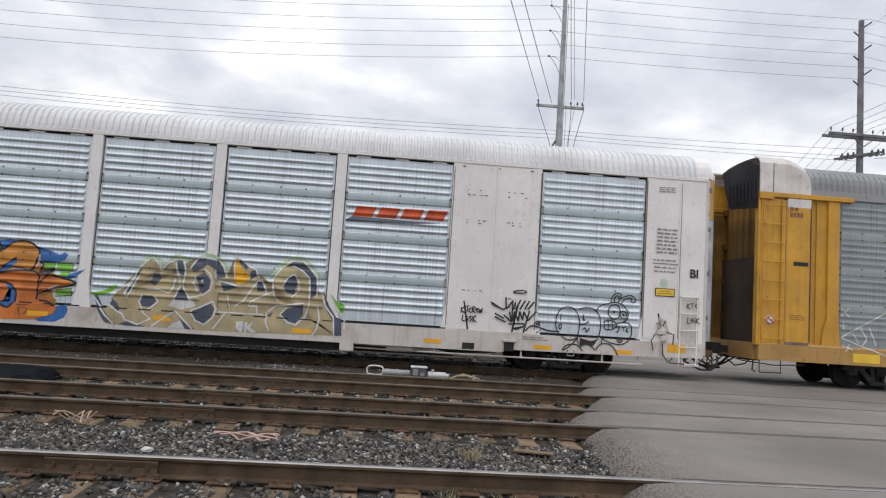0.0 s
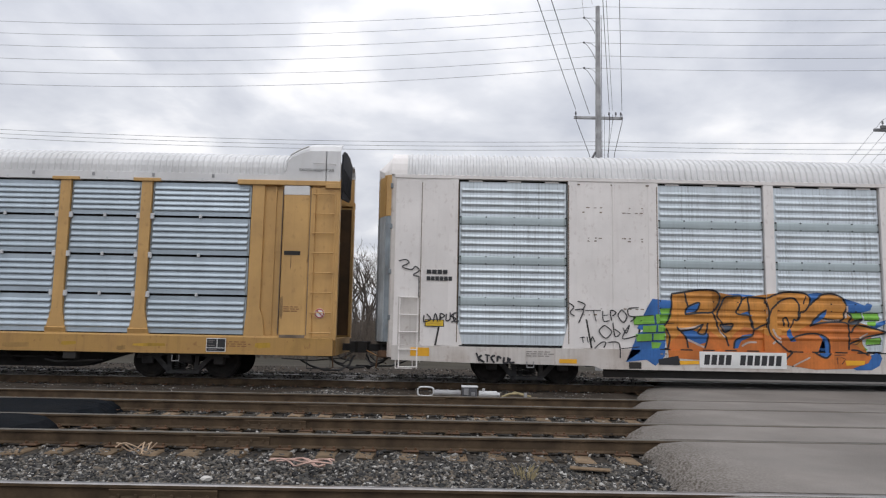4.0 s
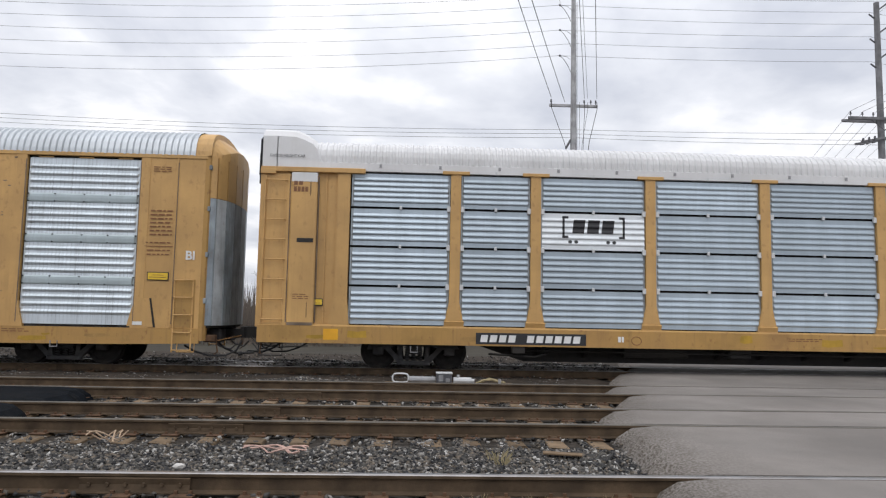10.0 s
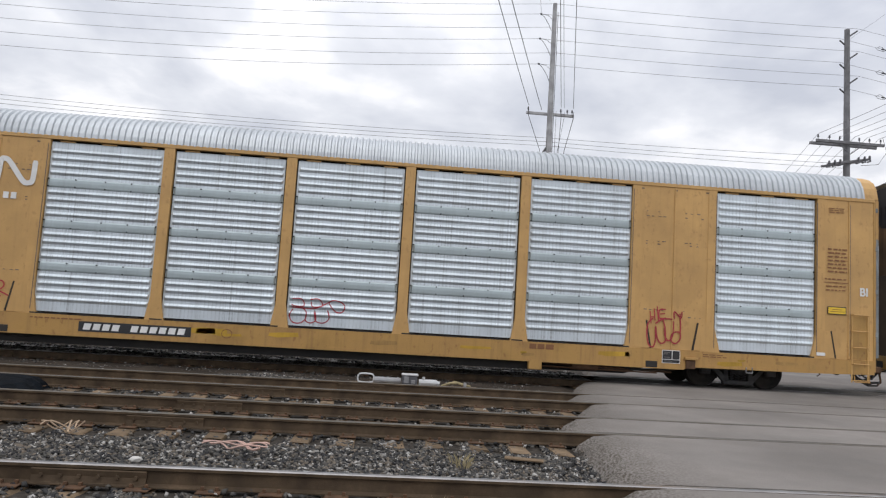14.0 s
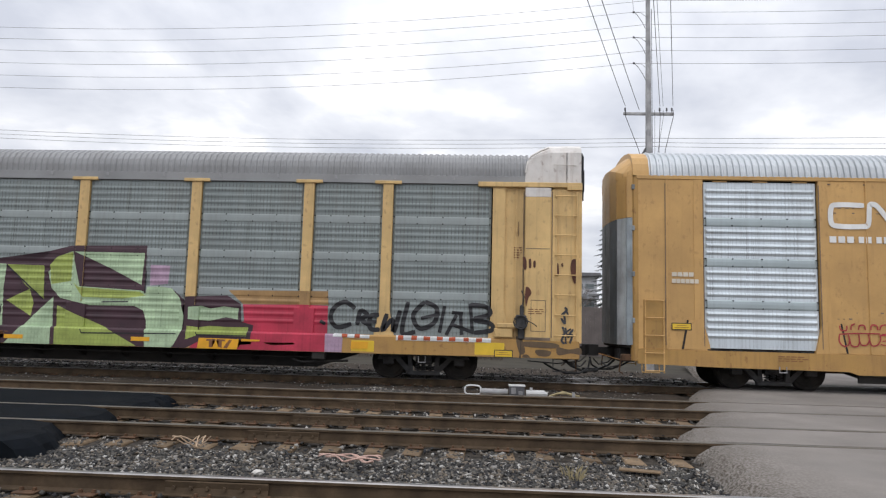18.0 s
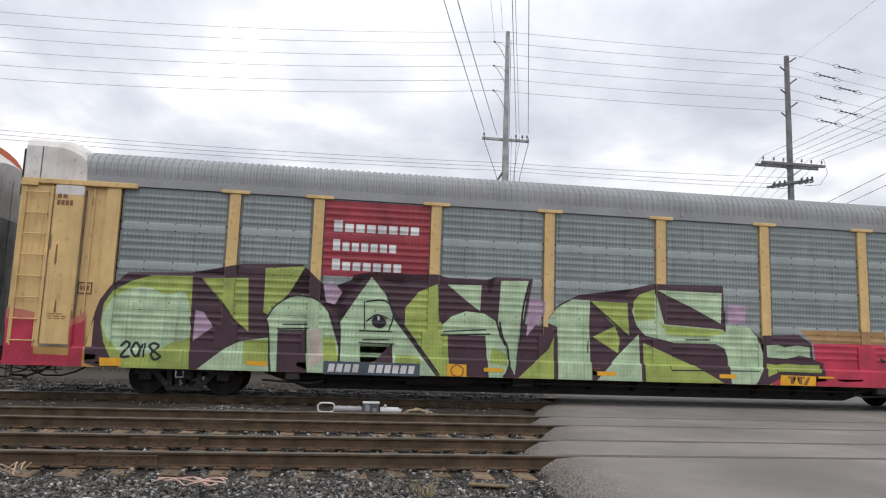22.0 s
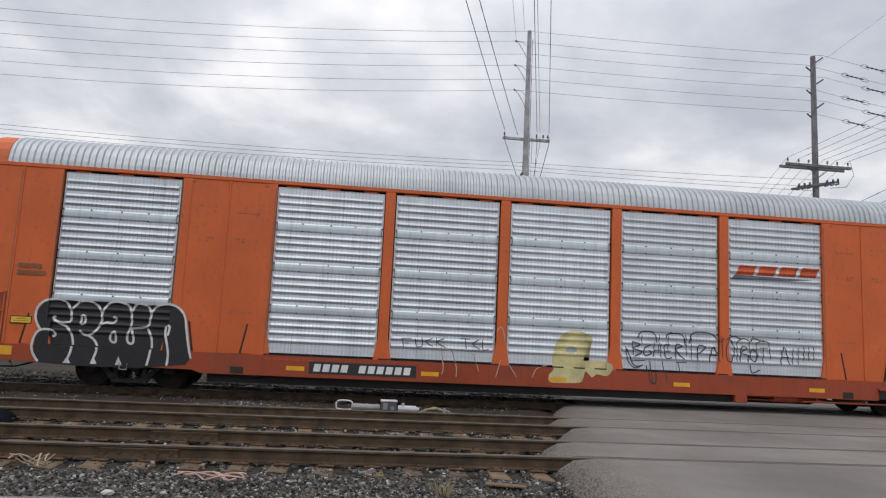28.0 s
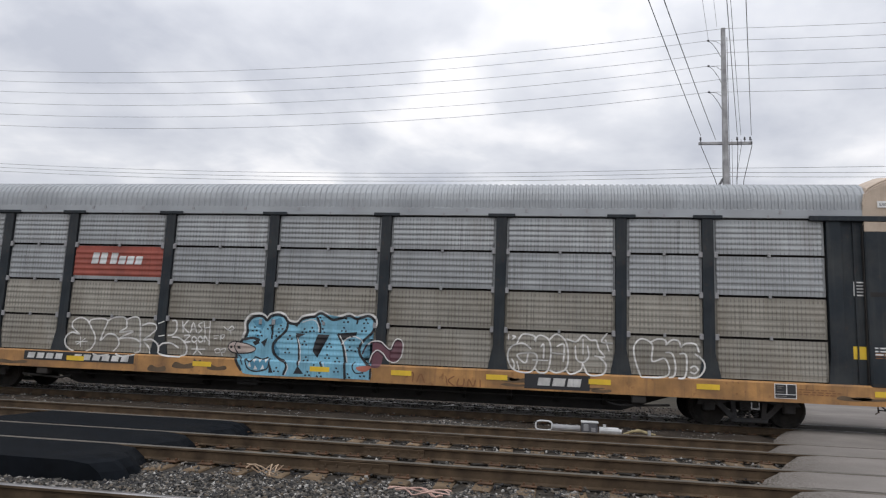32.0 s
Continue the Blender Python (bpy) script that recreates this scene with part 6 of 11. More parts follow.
    for rz in (0, 180):
        turn = pose(0, 0, 0, 0, 0, rz)
        for a, b in bays:
            for row in (range(4) if rows else (None,)):
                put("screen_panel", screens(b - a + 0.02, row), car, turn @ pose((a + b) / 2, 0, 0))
            if rows:
                for z in (*ROW_EDGES[1:4], 4.79):
                    put("screen_clip", stub_me, car, turn @ pose((a + b) / 2, 0, z))
        for x in (-9.16, -7.20, -4.36, -1.48, 1.48, 4.36, 7.20, 9.16):
            put("post", post_me, car, turn @ pose(x, 0, 0))
            put("post_cap", cap_me, car, turn @ pose(x, 0, 0))
            if rows:
                for s in (-0.17, 0.17):
                    for z in ROW_EDGES[1:4]:
                        put("latch", latch_me, car, turn @ pose(x + s, 0, z))
        for s in (0, 1):
            mirror = Matrix.Diagonal((-1, 1, 1, 1)) if s else Matrix.Identity(4)
            for name, me in (("end_column", column_me), ("recess_panel", recess_me), ("door_pocket", locker_me), ("ladder_panel", side_me), ("header_beam", header_me), ("pocket_top", white_me), ("panel_gap", edge_shade_me), ("ladder_frame", frame_me)):
                put(name, me, car, turn @ mirror)
            ladder = part("ladder", boxes((13.24, 13.27, -SIDE - 0.06, -SIDE - 0.01, 1.05, 4.6), (13.72, 13.75, -SIDE - 0.06, -SIDE - 0.01, 1.05, 4.6)), tone, car, m=turn @ mirror)
            for k in range(8):
                put("rung", rung, ladder, pose(13.475, -SIDE - 0.04, 1.16 + 0.475 * k))
        put("side_sill", sill_me, car, turn)
        put("top_rail", rail_me, car, turn)
        for k in range(16):
            put("eave_bracket", eave_me, car, turn @ pose(-11 + 1.45 * k, 0, 0))
        put("roof_end", cap_roof_me, car, turn)
        sheet = put("end_shield", shield_me, car, turn @ (Matrix.Diagonal((1, -1, 1, 1)) if rz else Matrix.Identity(4)), "dark charcoal end sheet")
        for k in range(8):
            put("shield_rib", shield_rib, sheet, pose(0, -1.44 + 0.19 * k, 0))
        for m in (Matrix.Identity(4), Matrix.Diagonal((1, -1, 1, 1))):
            put("skirt_lining", lining_me, car, turn @ m)
            put("panel_lining", inner_me, car, turn @ m, "darker-toned inside of the end panel")
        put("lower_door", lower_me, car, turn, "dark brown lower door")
        for y in (1, -1):
            leaf = put("end_door", leaf_me, car, turn @ Matrix.Diagonal((1, y, 1, 1)))
            for k in range(4):
                put("door_rib", rib_me, leaf, pose(0, -1.40 + 0.34 * k, 0))
            for z in (1.6, 2.6, 3.6, 4.6):
                put("door_hinge", hinge_me, leaf, pose(0, 0, z))
    put("roof", roof_mesh(25.2, [(y, 4.96 + u * (top - 4.96)) for y, u in TEE_ARC], roof, 0.028), car)
    add_lining(car, 1.0, 5.0)
    add_underframe(car, 0.19)
    add_running_gear(car)
    for a, b, c in ((-13.84, -13.60, -12.5), (13.60, 13.84, 12.5)):
        part("end_sill", boxes((a, b, -1.35, 1.35, 0.62, 1.02)), sill_tone, car)
        part("end_step", boxes((min(a, c), max(b, c), -SIDE - 0.03, -SIDE + 0.10, 1.00, 1.09)), tone, car)
    for s in (-1, 1):
        bm = bmesh.new()
        tube(bm, [(s * 13.75, -SIDE, 0.62), (s * 13.75, -SIDE - 0.02, 0.32), (s * 13.2, -SIDE - 0.02, 0.32), (s * 13.2, -SIDE, 0.62)], 0.016, 5)
        part("stirrup_step", bm, under_steel, car)
        bm = bmesh.new()
        tube(bm, [(s * 12.6, -SIDE - 0.02, 0.55), (s * 13.3, -SIDE + 0.1, 0.50), (s * 13.9, -1.0, 0.55), (s * 14.2, -0.3, 0.70)], 0.015, 5)
        part("uncoupling_lever", bm, under_steel, car)
        # a slot in the door pocket
        if tone is not pale_yellow_paint:
            part("pocket_slot", boxes((s * 12.56, s * 12.95, -SIDE - 0.056, -SIDE, 3.0, 3.10) if s > 0 else (-12.95, -12.56, -SIDE - 0.056, -SIDE, 3.0, 3.10)), under_steel, car)
    fine_print(car, 12.6, 1.75, 0.4, 3, brown_mark, 0.02, 0.03, out=SIDE + 0.052, seed=12)
    fine_print(car, -13.0, 1.75, 0.4, 3, brown_mark, 0.02, 0.03, out=SIDE + 0.052, seed=13)
    if tone is not pale_yellow_paint:
        fine_print(car, 11.0, 0.9, 0.9, 3, brown_mark, 0.02, 0.03, out=SIDE + 0.052, seed=14)
    fine_print(car, -1.0, 0.9, 0.9, 2, brown_mark, 0.02, 0.03, out=SIDE + 0.052, seed=15)
    return car


CARS = {}
CARS["amber"] = tee_car("amber yellow covered car carrier with slate grey screens", 22.95, deep_yellow_paint, ochre_sill, grey_roof, slate_screen, False, pale_cap, shaded_amber)
CARS["white"] = flush_car("white covered car carrier with galvanised screens and sprayed graffiti", -5.64, white_paint, white_sill, white_roof, steel_screen, yellow_paint, grey_mark, black_mark)
CARS["ochre"] = tee_car("ochre yellow covered car carrier with four rows of bluish screens", -34.23, yellow_paint, ochre_sill, white_roof, blue_screen, True, white_roof, end_brown, 5.63)
CARS["tan"] = flush_car("ochre yellow covered car carrier with galvanised screens and roof", -62.79, yellow_paint, ochre_sill, steel_roof, steel_screen, yellow_paint, brown_mark, worn_white_mark, 1.05)
CARS["faded"] = tee_car("faded yellow covered car carrier with grey screens under large green graffiti", -91.36, pale_yellow_paint, ochre_sill, grey_roof, grey_screen, False, pale_cap, brown_sheet)
CARS["orange"] = flush_car("orange covered car carrier with galvanised screens and roof", -119.98, orange_paint, orange_sill, steel_roof, bright_screen, pale_cap, faint_red_mark, brown_mark, 1.11)
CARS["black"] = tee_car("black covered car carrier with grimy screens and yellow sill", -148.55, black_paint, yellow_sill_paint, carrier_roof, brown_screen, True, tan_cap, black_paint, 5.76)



# ---- sprayed paint, which follows the ridges, posts and sills that it lies on ----
def sprayed(name, base, plaid=0.35):
    return material(name, base, 0.55, tint=0.15, scale=2.2, fine=25, streak=0.10, grime=0.10, grime_color=tuple(0.5 * c for c in base), plaid=plaid)


blue_spray, brick_green, orange_spray = sprayed("blue_spray", (0.03, 0.14, 0.42)), sprayed("grass_green_spray", (0.20, 0.48, 0.06)), sprayed("orange_spray", (0.62, 0.26, 0.045))
red_orange_spray, slate_spray, gold_spray = sprayed("red_orange_spray", (0.60, 0.175, 0.032)), sprayed("slate_spray", (0.075, 0.095, 0.13)), sprayed("dull_gold_spray", (0.47, 0.385, 0.22))
black_spray, white_spray, crimson_tag = sprayed("black_spray", (0.018, 0.018, 0.022)), sprayed("white_spray", (0.72, 0.73, 0.73)), sprayed("crimson_tag", (0.42, 0.035, 0.05))
plum_spray, crimson_spray, lilac_spray = sprayed("plum_spray", (0.060, 0.026, 0.038)), sprayed("crimson_spray", (0.50, 0.035, 0.075)), sprayed("lilac_spray", (0.48, 0.33, 0.45), 0.65)
faded_orange_spray, lime_spray, mint_spray = sprayed("faded_orange_spray", (0.40, 0.24, 0.10)), sprayed("lime_spray", (0.38, 0.46, 0.11), 0.65), sprayed("mint_spray", (0.47, 0.62, 0.40), 0.65)
rust_stain, pale_yellow_spray, black_tag = sprayed("rust_stain", (0.10, 0.03, 0.015)), sprayed("pale_yellow_spray", (0.66, 0.59, 0.30)), sprayed("faded_black_tag", (0.05, 0.055, 0.065))
dust_line, chalk_spray, sky_spray = sprayed("dusty_drip", (0.60, 0.42, 0.30)), sprayed("chalky_spray", (0.68, 0.67, 0.65)), sprayed("sky_blue_spray", (0.22, 0.50, 0.66), 0.6)
bright_chalk = material("bright_chalky_spray", (0.70, 0.69, 0.67), 0.6, tint=0.12, scale=2.2, fine=25, streak=0.05, grime=0.1, grime_color=(0.5, 0.48, 0.45))
crimson_fade, sky_dark, flesh_spray, mauve_spray, cherry_panel = sprayed("faded_crimson_mist", (0.52, 0.17, 0.12)), sprayed("deep_sky_spray", (0.10, 0.30, 0.44)), sprayed("flesh_spray", (0.55, 0.45, 0.40)), sprayed("mauve_spray", (0.16, 0.065, 0.085)), sprayed("cherry_red_panel", (0.33, 0.035, 0.05), 0.65)
white_panel = material("white_painted_screen", (0.74, 0.78, 0.81), 0.4, 0.35, tint=0.06, scale=1.5, grime=0.15, streak=0.15, grime_color=(0.4, 0.42, 0.44))
brick_panel, logo_orange = sprayed("brick_red_panel", (0.33, 0.075, 0.05)), sprayed("logo_orange", (0.62, 0.10, 0.03))

KIND = {"amber": "banded", "white": "flush", "ochre": "rows", "tan": "flush", "faded": "banded", "orange": "flush", "black": "slack"}
TEE_POSTS = (1.48, 4.36, 7.20, 9.16)
FLUSH_POSTS = (1.43, 4.29, 7.12, 9.08, 11.97)


def side_at(kind, x, z):
    """How far out the side of a car lies at (x, z)."""
    x = abs(x)
    if kind == "flush":
        if z < 0.905:
            return SIDE + 0.012
        if 7.0 < x < 9.2 or x > 11.86:
            rib = min(abs(x - 8.1), abs(x - 12.72)) < 0.02
            return SIDE + (0.012 if rib else 0.007 if z < 1.58 else 0.001)
        for p in FLUSH_POSTS:
            if abs(x - p) < (0.12 if z > 1.47 else 0.21):
                return SIDE
        if z > 4.9:
            return SIDE + 0.01
        prof = PROFILES["flush"]
    else:
        if z < 1.02:
            return SIDE + 0.05
        if x > 12.46 and z < 1.094:
            return SIDE + 0.05
        if z < 1.06:
            return SIDE + 0.05 - (z - 1.02)
        if x > 13.14:
            return SIDE + 0.02
        if x > 12.46:
            return SIDE + 0.05
        if x > 12.04:
            return SIDE - 0.02
        if x > 11.66:
            return SIDE + 0.01
        for p in TEE_POSTS:
            if abs(x - p) < (0.125 if z > 1.66 else 0.25):
                return SIDE
        prof = PROFILES[kind]
    return SCREEN_OUT - float(np.interp(z, [q[0] for q in prof], [q[1] for q in prof]))


def rounded(points, closed, steps=4):
    """A smooth curve through the points."""
    n = len(points)
    if n < 3:
        return points
    out = []
    for i in range(n if closed else n - 1):
        p = [points[(i + k) % n] if closed else points[max(0, min(n - 1, i + k))] for k in (-1, 0, 1, 2)]
        for s in range(steps):
            u = s / steps
            out.append(tuple(0.5 * (2 * p[1][c] + (p[2][c] - p[0][c]) * u + (2 * p[0][c] - 5 * p[1][c] + 4 * p[2][c] - p[3][c]) * u * u + (3 * p[1][c] - p[0][c] - 3 * p[2][c] + p[3][c]) * u ** 3) for c in (0, 1)))
    return out if closed else out + [points[-1]]


def lay_on(bm, kind, lift, floor_z):
    """Cut a flat drawing along the side's edges and ridges, and press it onto them."""
    xs, zs = [v.co.x for v in bm.verts], [v.co.z for v in bm.verts]
    lo_x, hi_x, lo_z, hi_z = min(xs), max(xs), min(zs), max(zs)
    cuts = []
    posts, wide = (FLUSH_POSTS, ((0.12, 0.21))) if kind == "flush" else (TEE_POSTS, ((0.125, 0.25)))
    edges = [p + s * w for p in posts for s in (-1, 1) for w in wide] + ([7.0, 9.2, 11.86] if kind == "flush" else [11.66, 12.04, 12.46, 13.14])
    for e in edges:
        for s in (-1, 1):
            for d in (-0.003, 0.003):
                if lo_x < s * e + d < hi_x:
                    cuts.append(((s * e + d, 0, 0), (1, 0, 0)))
    steps = [q[0] for q in PROFILES[kind]] + ([0.903, 0.907] if kind == "flush" else [1.018, 1.022, 1.058, 1.062, 1.092, 1.096])
    steps += [1.47, 1.58] if kind == "flush" else [1.66]
    for z in steps:
        if lo_z < z < hi_z:
            cuts.append(((0, 0, z), (0, 0, 1)))
    for co, no in cuts:
        bmesh.ops.bisect_plane(bm, geom=bm.verts[:] + bm.edges[:] + bm.faces[:], plane_co=co, plane_no=no, dist=1e-5)
    shift = bm.verts.layers.float.get("shift")
    for v in bm.verts:
        v.co.y = -(side_at(kind, v.co.x, v.co.z) + lift) - v[shift]
    if lo_z < floor_z:
        bmesh.ops.bisect_plane(bm, geom=bm.verts[:] + bm.edges[:] + bm.faces[:], plane_co=(0, 0, floor_z), plane_no=(0, 0, -1), clear_outer=True, dist=1e-5)


def drawing(name, car, tone, layer, loops, quads):
    kind = KIND[car]
    bm = bmesh.new()
    shift = bm.verts.layers.float.new("shift")
    for loop in loops:
        vs = [bm.verts.new((x, 0, z)) for x, z in loop]
        bm.faces.new(vs)
    for k, (a, b) in enumerate(quads):
        vs = [[bm.verts.new((x, 0, z)) for x, z in row] for row in (a, b)]
        for row in vs:
            for v in row:
                v[shift] = 0.0002 * (k % 12)
        for i in range(len(a) - 1):
            bm.faces.new((vs[0][i], vs[0][i + 1], vs[1][i + 1], vs[1][i]))
    bmesh.ops.triangulate(bm, faces=bm.faces[:])
    lay_on(bm, kind, 0.003 + 0.0026 * layer, 0.44 if kind == "flush" else 0.625)
    me = bpy.data.meshes.new(name)
    bm.to_mesh(me)
    bm.free()
    me.materials.append(tone)
    return put(name, me, CARS[car])


def spray(car, tone, layer, origin, shapes, smooth=False):
    """Filled shapes, given from an origin on the side of the car."""
    for k, s in enumerate(shapes):
        loop = [(x + origin[0], z + origin[1]) for x, z in s]
        drawing("painted_shape", car, tone, layer + 0.1 * (k % 5), [rounded(loop, True) if smooth else loop], [])


def scrawl(car, tone, layer, origin, shapes, width=0.04, smooth=True):
    """Lines of one width, given from an origin on the side of the car."""
    strips = []
    for s in shapes:
        pts = [(x + origin[0], z + origin[1]) for x, z in s]
        if smooth:
            pts = rounded(pts, False, 5)
        left, right = [], []
        for i, p in enumerate(pts):
            a, b = Vector(pts[max(0, i - 1)]), Vector(pts[min(len(pts) - 1, i + 1)])
            d = (b - a).normalized() if (b - a).length > 1e-6 else Vector((1, 0))
            n = Vector((-d.y, d.x)) * width / 2 * (0.75 if i in (0, len(pts) - 1) else 1.0)
            left.append((p[0] + n.x, p[1] + n.y))
            right.append((p[0] - n.x, p[1] - n.y))
        strips.append((left, right))
    for k, strip in enumerate(strips):
        drawing("paint_stroke", car, tone, layer + 0.08 * (k % 12), [], [strip])


def board(car, name, x0, x1, z0, z1, tone, out, label=""):
    return part(name, boxes((x0, x1, -out, -out + 0.01, z0, z1)), tone, CARS[car], label)


def number_board(car, x0, x1, z0, z1, ground, ink, out, first, count):
    """A painted board with one block for each character."""
    host = board(car, "number_board", x0, x1, z0, z1, ground, out + 0.006, "painted number board")
    h, pad = (z1 - z0) * 0.62, 0.10
    total = first + count + 1
    w = (x1 - x0 - 2 * pad) / total
    widths = [w * 0.74] * first + [-w * 0.74] + [w * 0.74] * count
    q = x0 + pad
    for b in widths:
        if b > 0:
            bm = bmesh.new()
            prism(bm, [(q, z0 + (z1 - z0 - h) / 2), (q + b, z0 + (z1 - z0 - h) / 2), (q + b + 0.03, z1 - (z1 - z0 - h) / 2), (q + 0.03, z1 - (z1 - z0 - h) / 2)], "y", -out - 0.011, -out - 0.005)
            part("number_block", bm, ink, host)
        q += abs(b) + w * 0.26


# the white car: an orange lettered piece on green bricks, a gold and slate piece, and thin tags
spray("white", blue_spray, 0, (-7.8, 0.5), [[(0.5, 1.4), (0.63, 1.62), (1.09, 1.59), (1.17, 0.99), (0.87, 0.71), (0.26, 0.91)], [(0.27, 0.78), (0.6, 0.96), (0.96, 0.65), (0.91, 0.26), (0.68, 0.03), (0.47, 0.17), (-0.02, 0.11), (0.33, 0.36)]])
spray("white", blue_spray, 0, (-5.6, 0.5), [[(0.05, 1.67), (0.2, 1.77), (0.53, 1.78), (0.92, 1.75), (0.73, 1.66), (0.28, 1.6), (0.08, 1.56)], [(2.18, 1.8), (2.42, 1.85), (2.58, 1.83), (2.4, 1.63), (2.2, 1.53)], [(3.07, 1.72), (3.34, 1.65), (3.58, 1.56), (3.66, 1.62), (3.77, 1.58), (3.7, 1.44), (3.49, 1.38), (3.26, 1.37), (3.13, 1.4)], [(3.61, 1.02), (3.82, 1.13), (4.05, 1.21), (4.2, 1.26), (4.06, 1.13), (3.83, 1), (3.67, 0.93)], [(3.65, 0.38), (3.85, 0.43), (3.91, 0.31), (3.84, 0.13), (3.64, 0.02), (3.29, 0.01), (3.15, 0.07), (3.57, 0.19)]])
spray("white", brick_green, 1, (-7.6, 0.9), [[(-0.04, 0.79), (0.46, 0.83), (0.48, 0.63), (-0.02, 0.6)], [(0.51, 0.85), (0.97, 0.86), (0.94, 0.64), (0.53, 0.63)], [(0.63, 0.99), (0.96, 1.01), (0.94, 0.88), (0.64, 0.86)], [(0.2, 0.57), (0.52, 0.59), (0.5, 0.43), (0.19, 0.42)], [(0.56, 0.6), (0.84, 0.61), (0.8, 0.45), (0.56, 0.44)], [(0.02, 0.37), (0.41, 0.39), (0.4, 0.22), (0.04, 0.2)], [(0.45, 0.39), (0.75, 0.41), (0.74, 0.25), (0.44, 0.24)], [(0.39, 0.19), (0.64, 0.18), (0.57, 0.05), (0.4, 0.04)]])
spray("white", brick_green, 1, (-5.6, 1), [[(3.21, 0.87), (3.49, 0.88), (3.5, 0.72), (3.22, 0.72)], [(3.52, 0.87), (3.9, 0.88), (3.91, 0.7), (3.56, 0.71)], [(3.63, 0.67), (3.85, 0.69), (3.8, 0.56), (3.61, 0.59)], [(3.25, 0.25), (3.53, 0.28), (3.36, 0.13), (3.24, 0.13)], [(3.57, 0.26), (3.92, 0.3), (3.93, 0.14), (3.57, 0.12)], [(3.24, 0.09), (3.49, 0.1), (3.62, 0), (3.52, -0.05)], [(-0.05, 0.82), (0.01, 1.01), (0.12, 1.13), (0.19, 1.18), (0.14, 1.01), (0.07, 0.89)]])
spray("white", orange_spray, 2, (-6.9, 0.5), [[(0.21, 1.74), (0.52, 1.79), (0.84, 1.84), (1.17, 1.84), (1.33, 1.8), (1.37, 1.64), (1.32, 1.52), (1.22, 1.32), (1.39, 1.48), (1.5, 1.69), (1.7, 1.72), (1.86, 1.71), (2.03, 1.72), (2.36, 1.71), (2.62, 1.78), (2.81, 1.82), (3.28, 1.84), (3.48, 1.8), (3.56, 1.67), (3.51, 1.55), (3.69, 1.67), (3.86, 1.8), (4.13, 1.82), (4.32, 1.72), (4.43, 1.55), (4.47, 1.31), (4.67, 1.17), (4.88, 1.05), (5.33, 0.93), (4.97, 0.78), (4.52, 0.68), (4.51, 0.54), (4.85, 0.45), (4.95, 0.32), (4.87, 0.19), (4.47, 0.05), (3.6, 0.01), (2.87, 0.11), (2.01, 0.14), (0.97, 0.18), (0.1, 0.23), (0.07, 0.65), (0.11, 0.79), (0.04, 0.98), (0.19, 1.19)]])
spray("white", red_orange_spray, 3, (-6.8, 0.5), [[(-0.02, 0.52), (0.21, 0.73), (0.37, 0.84), (0.52, 0.65), (0.94, 0.59), (1.01, 0.89), (1.22, 0.73), (1.46, 0.65), (1.66, 0.87), (1.85, 0.99), (2.18, 0.91), (2.39, 0.79), (2.92, 0.82), (3.43, 1.08), (4.1, 1.14), (4.35, 1.09), (4.79, 0.97), (5.23, 0.93), (4.87, 0.78), (4.42, 0.68), (4.75, 0.45), (4.85, 0.32), (4.77, 0.19), (4.37, 0.05), (3.5, 0.01), (2.77, 0.11), (1.91, 0.14), (0.87, 0.18), (0, 0.23)]])
spray("white", blue_spray, 4, (-6.5, 0.8), [[(0.11, 0.99), (0.2, 1.14), (0.49, 1.25), (0.45, 1.12), (0.35, 1.03)], [(0.01, 0.56), (0.26, 0.61), (0.52, 0.51), (0.66, 0.53), (0.67, 0.32), (0.42, 0.24), (0.18, 0.33)], [(1.29, 0.17), (1.31, 0.37), (1.5, 0.49), (1.8, 0.54), (1.7, 0.46), (1.47, 0.35), (1.39, 0.18)], [(2.57, 0.61), (2.64, 0.68), (2.71, 0.5), (2.8, 0.37), (2.67, 0.36), (2.58, 0.48)], [(3.16, 0.78), (3.25, 0.93), (3.54, 1.14), (3.54, 1.03), (3.39, 0.87), (3.24, 0.8)], [(3.35, 0.52), (3.47, 0.53), (3.6, 0.38), (3.59, 0.09), (3.45, -0.02), (3.29, 0.05), (3.49, 0.14), (3.47, 0.34)], [(1.42, 0.99), (1.64, 1.06), (1.74, 0.95), (1.54, 0.97)]])
spray("white", slate_spray, 4, (-6.7, 0.6), [[(1.2, 0.92), (1.46, 0.92), (1.29, 0.75)], [(0.01, 0.04), (0.16, 0.11), (0.17, -0.04), (-0.01, -0.05)], [(4.24, 1.05), (4.58, 1.12), (4.46, 1), (4.3, 0.99)]])
scrawl("white", flesh_spray, 5, (-6.6, 0.6), [[(0.04, 0.81), (0.36, 0.84), (0.63, 0.92)], [(0.28, 0.57), (0.45, 0.49), (0.7, 0.38)], [(1.58, 0.43), (1.74, 0.52), (1.94, 0.53)], [(2.53, 0.54), (2.4, 0.57), (2.3, 0.5)], [(2.31, 0.86), (2.39, 0.7), (2.5, 0.62)], [(3.54, 1.1), (3.76, 1.08), (3.96, 1.1)], [(4.08, 1.14), (4.14, 1.3), (4.14, 1.44)], [(4.41, 0.67), (4.62, 0.79)], [(1.03, 0.82), (1.17, 0.63)], [(2.77, -0.01), (3.18, 0.2)]], width=0.045)
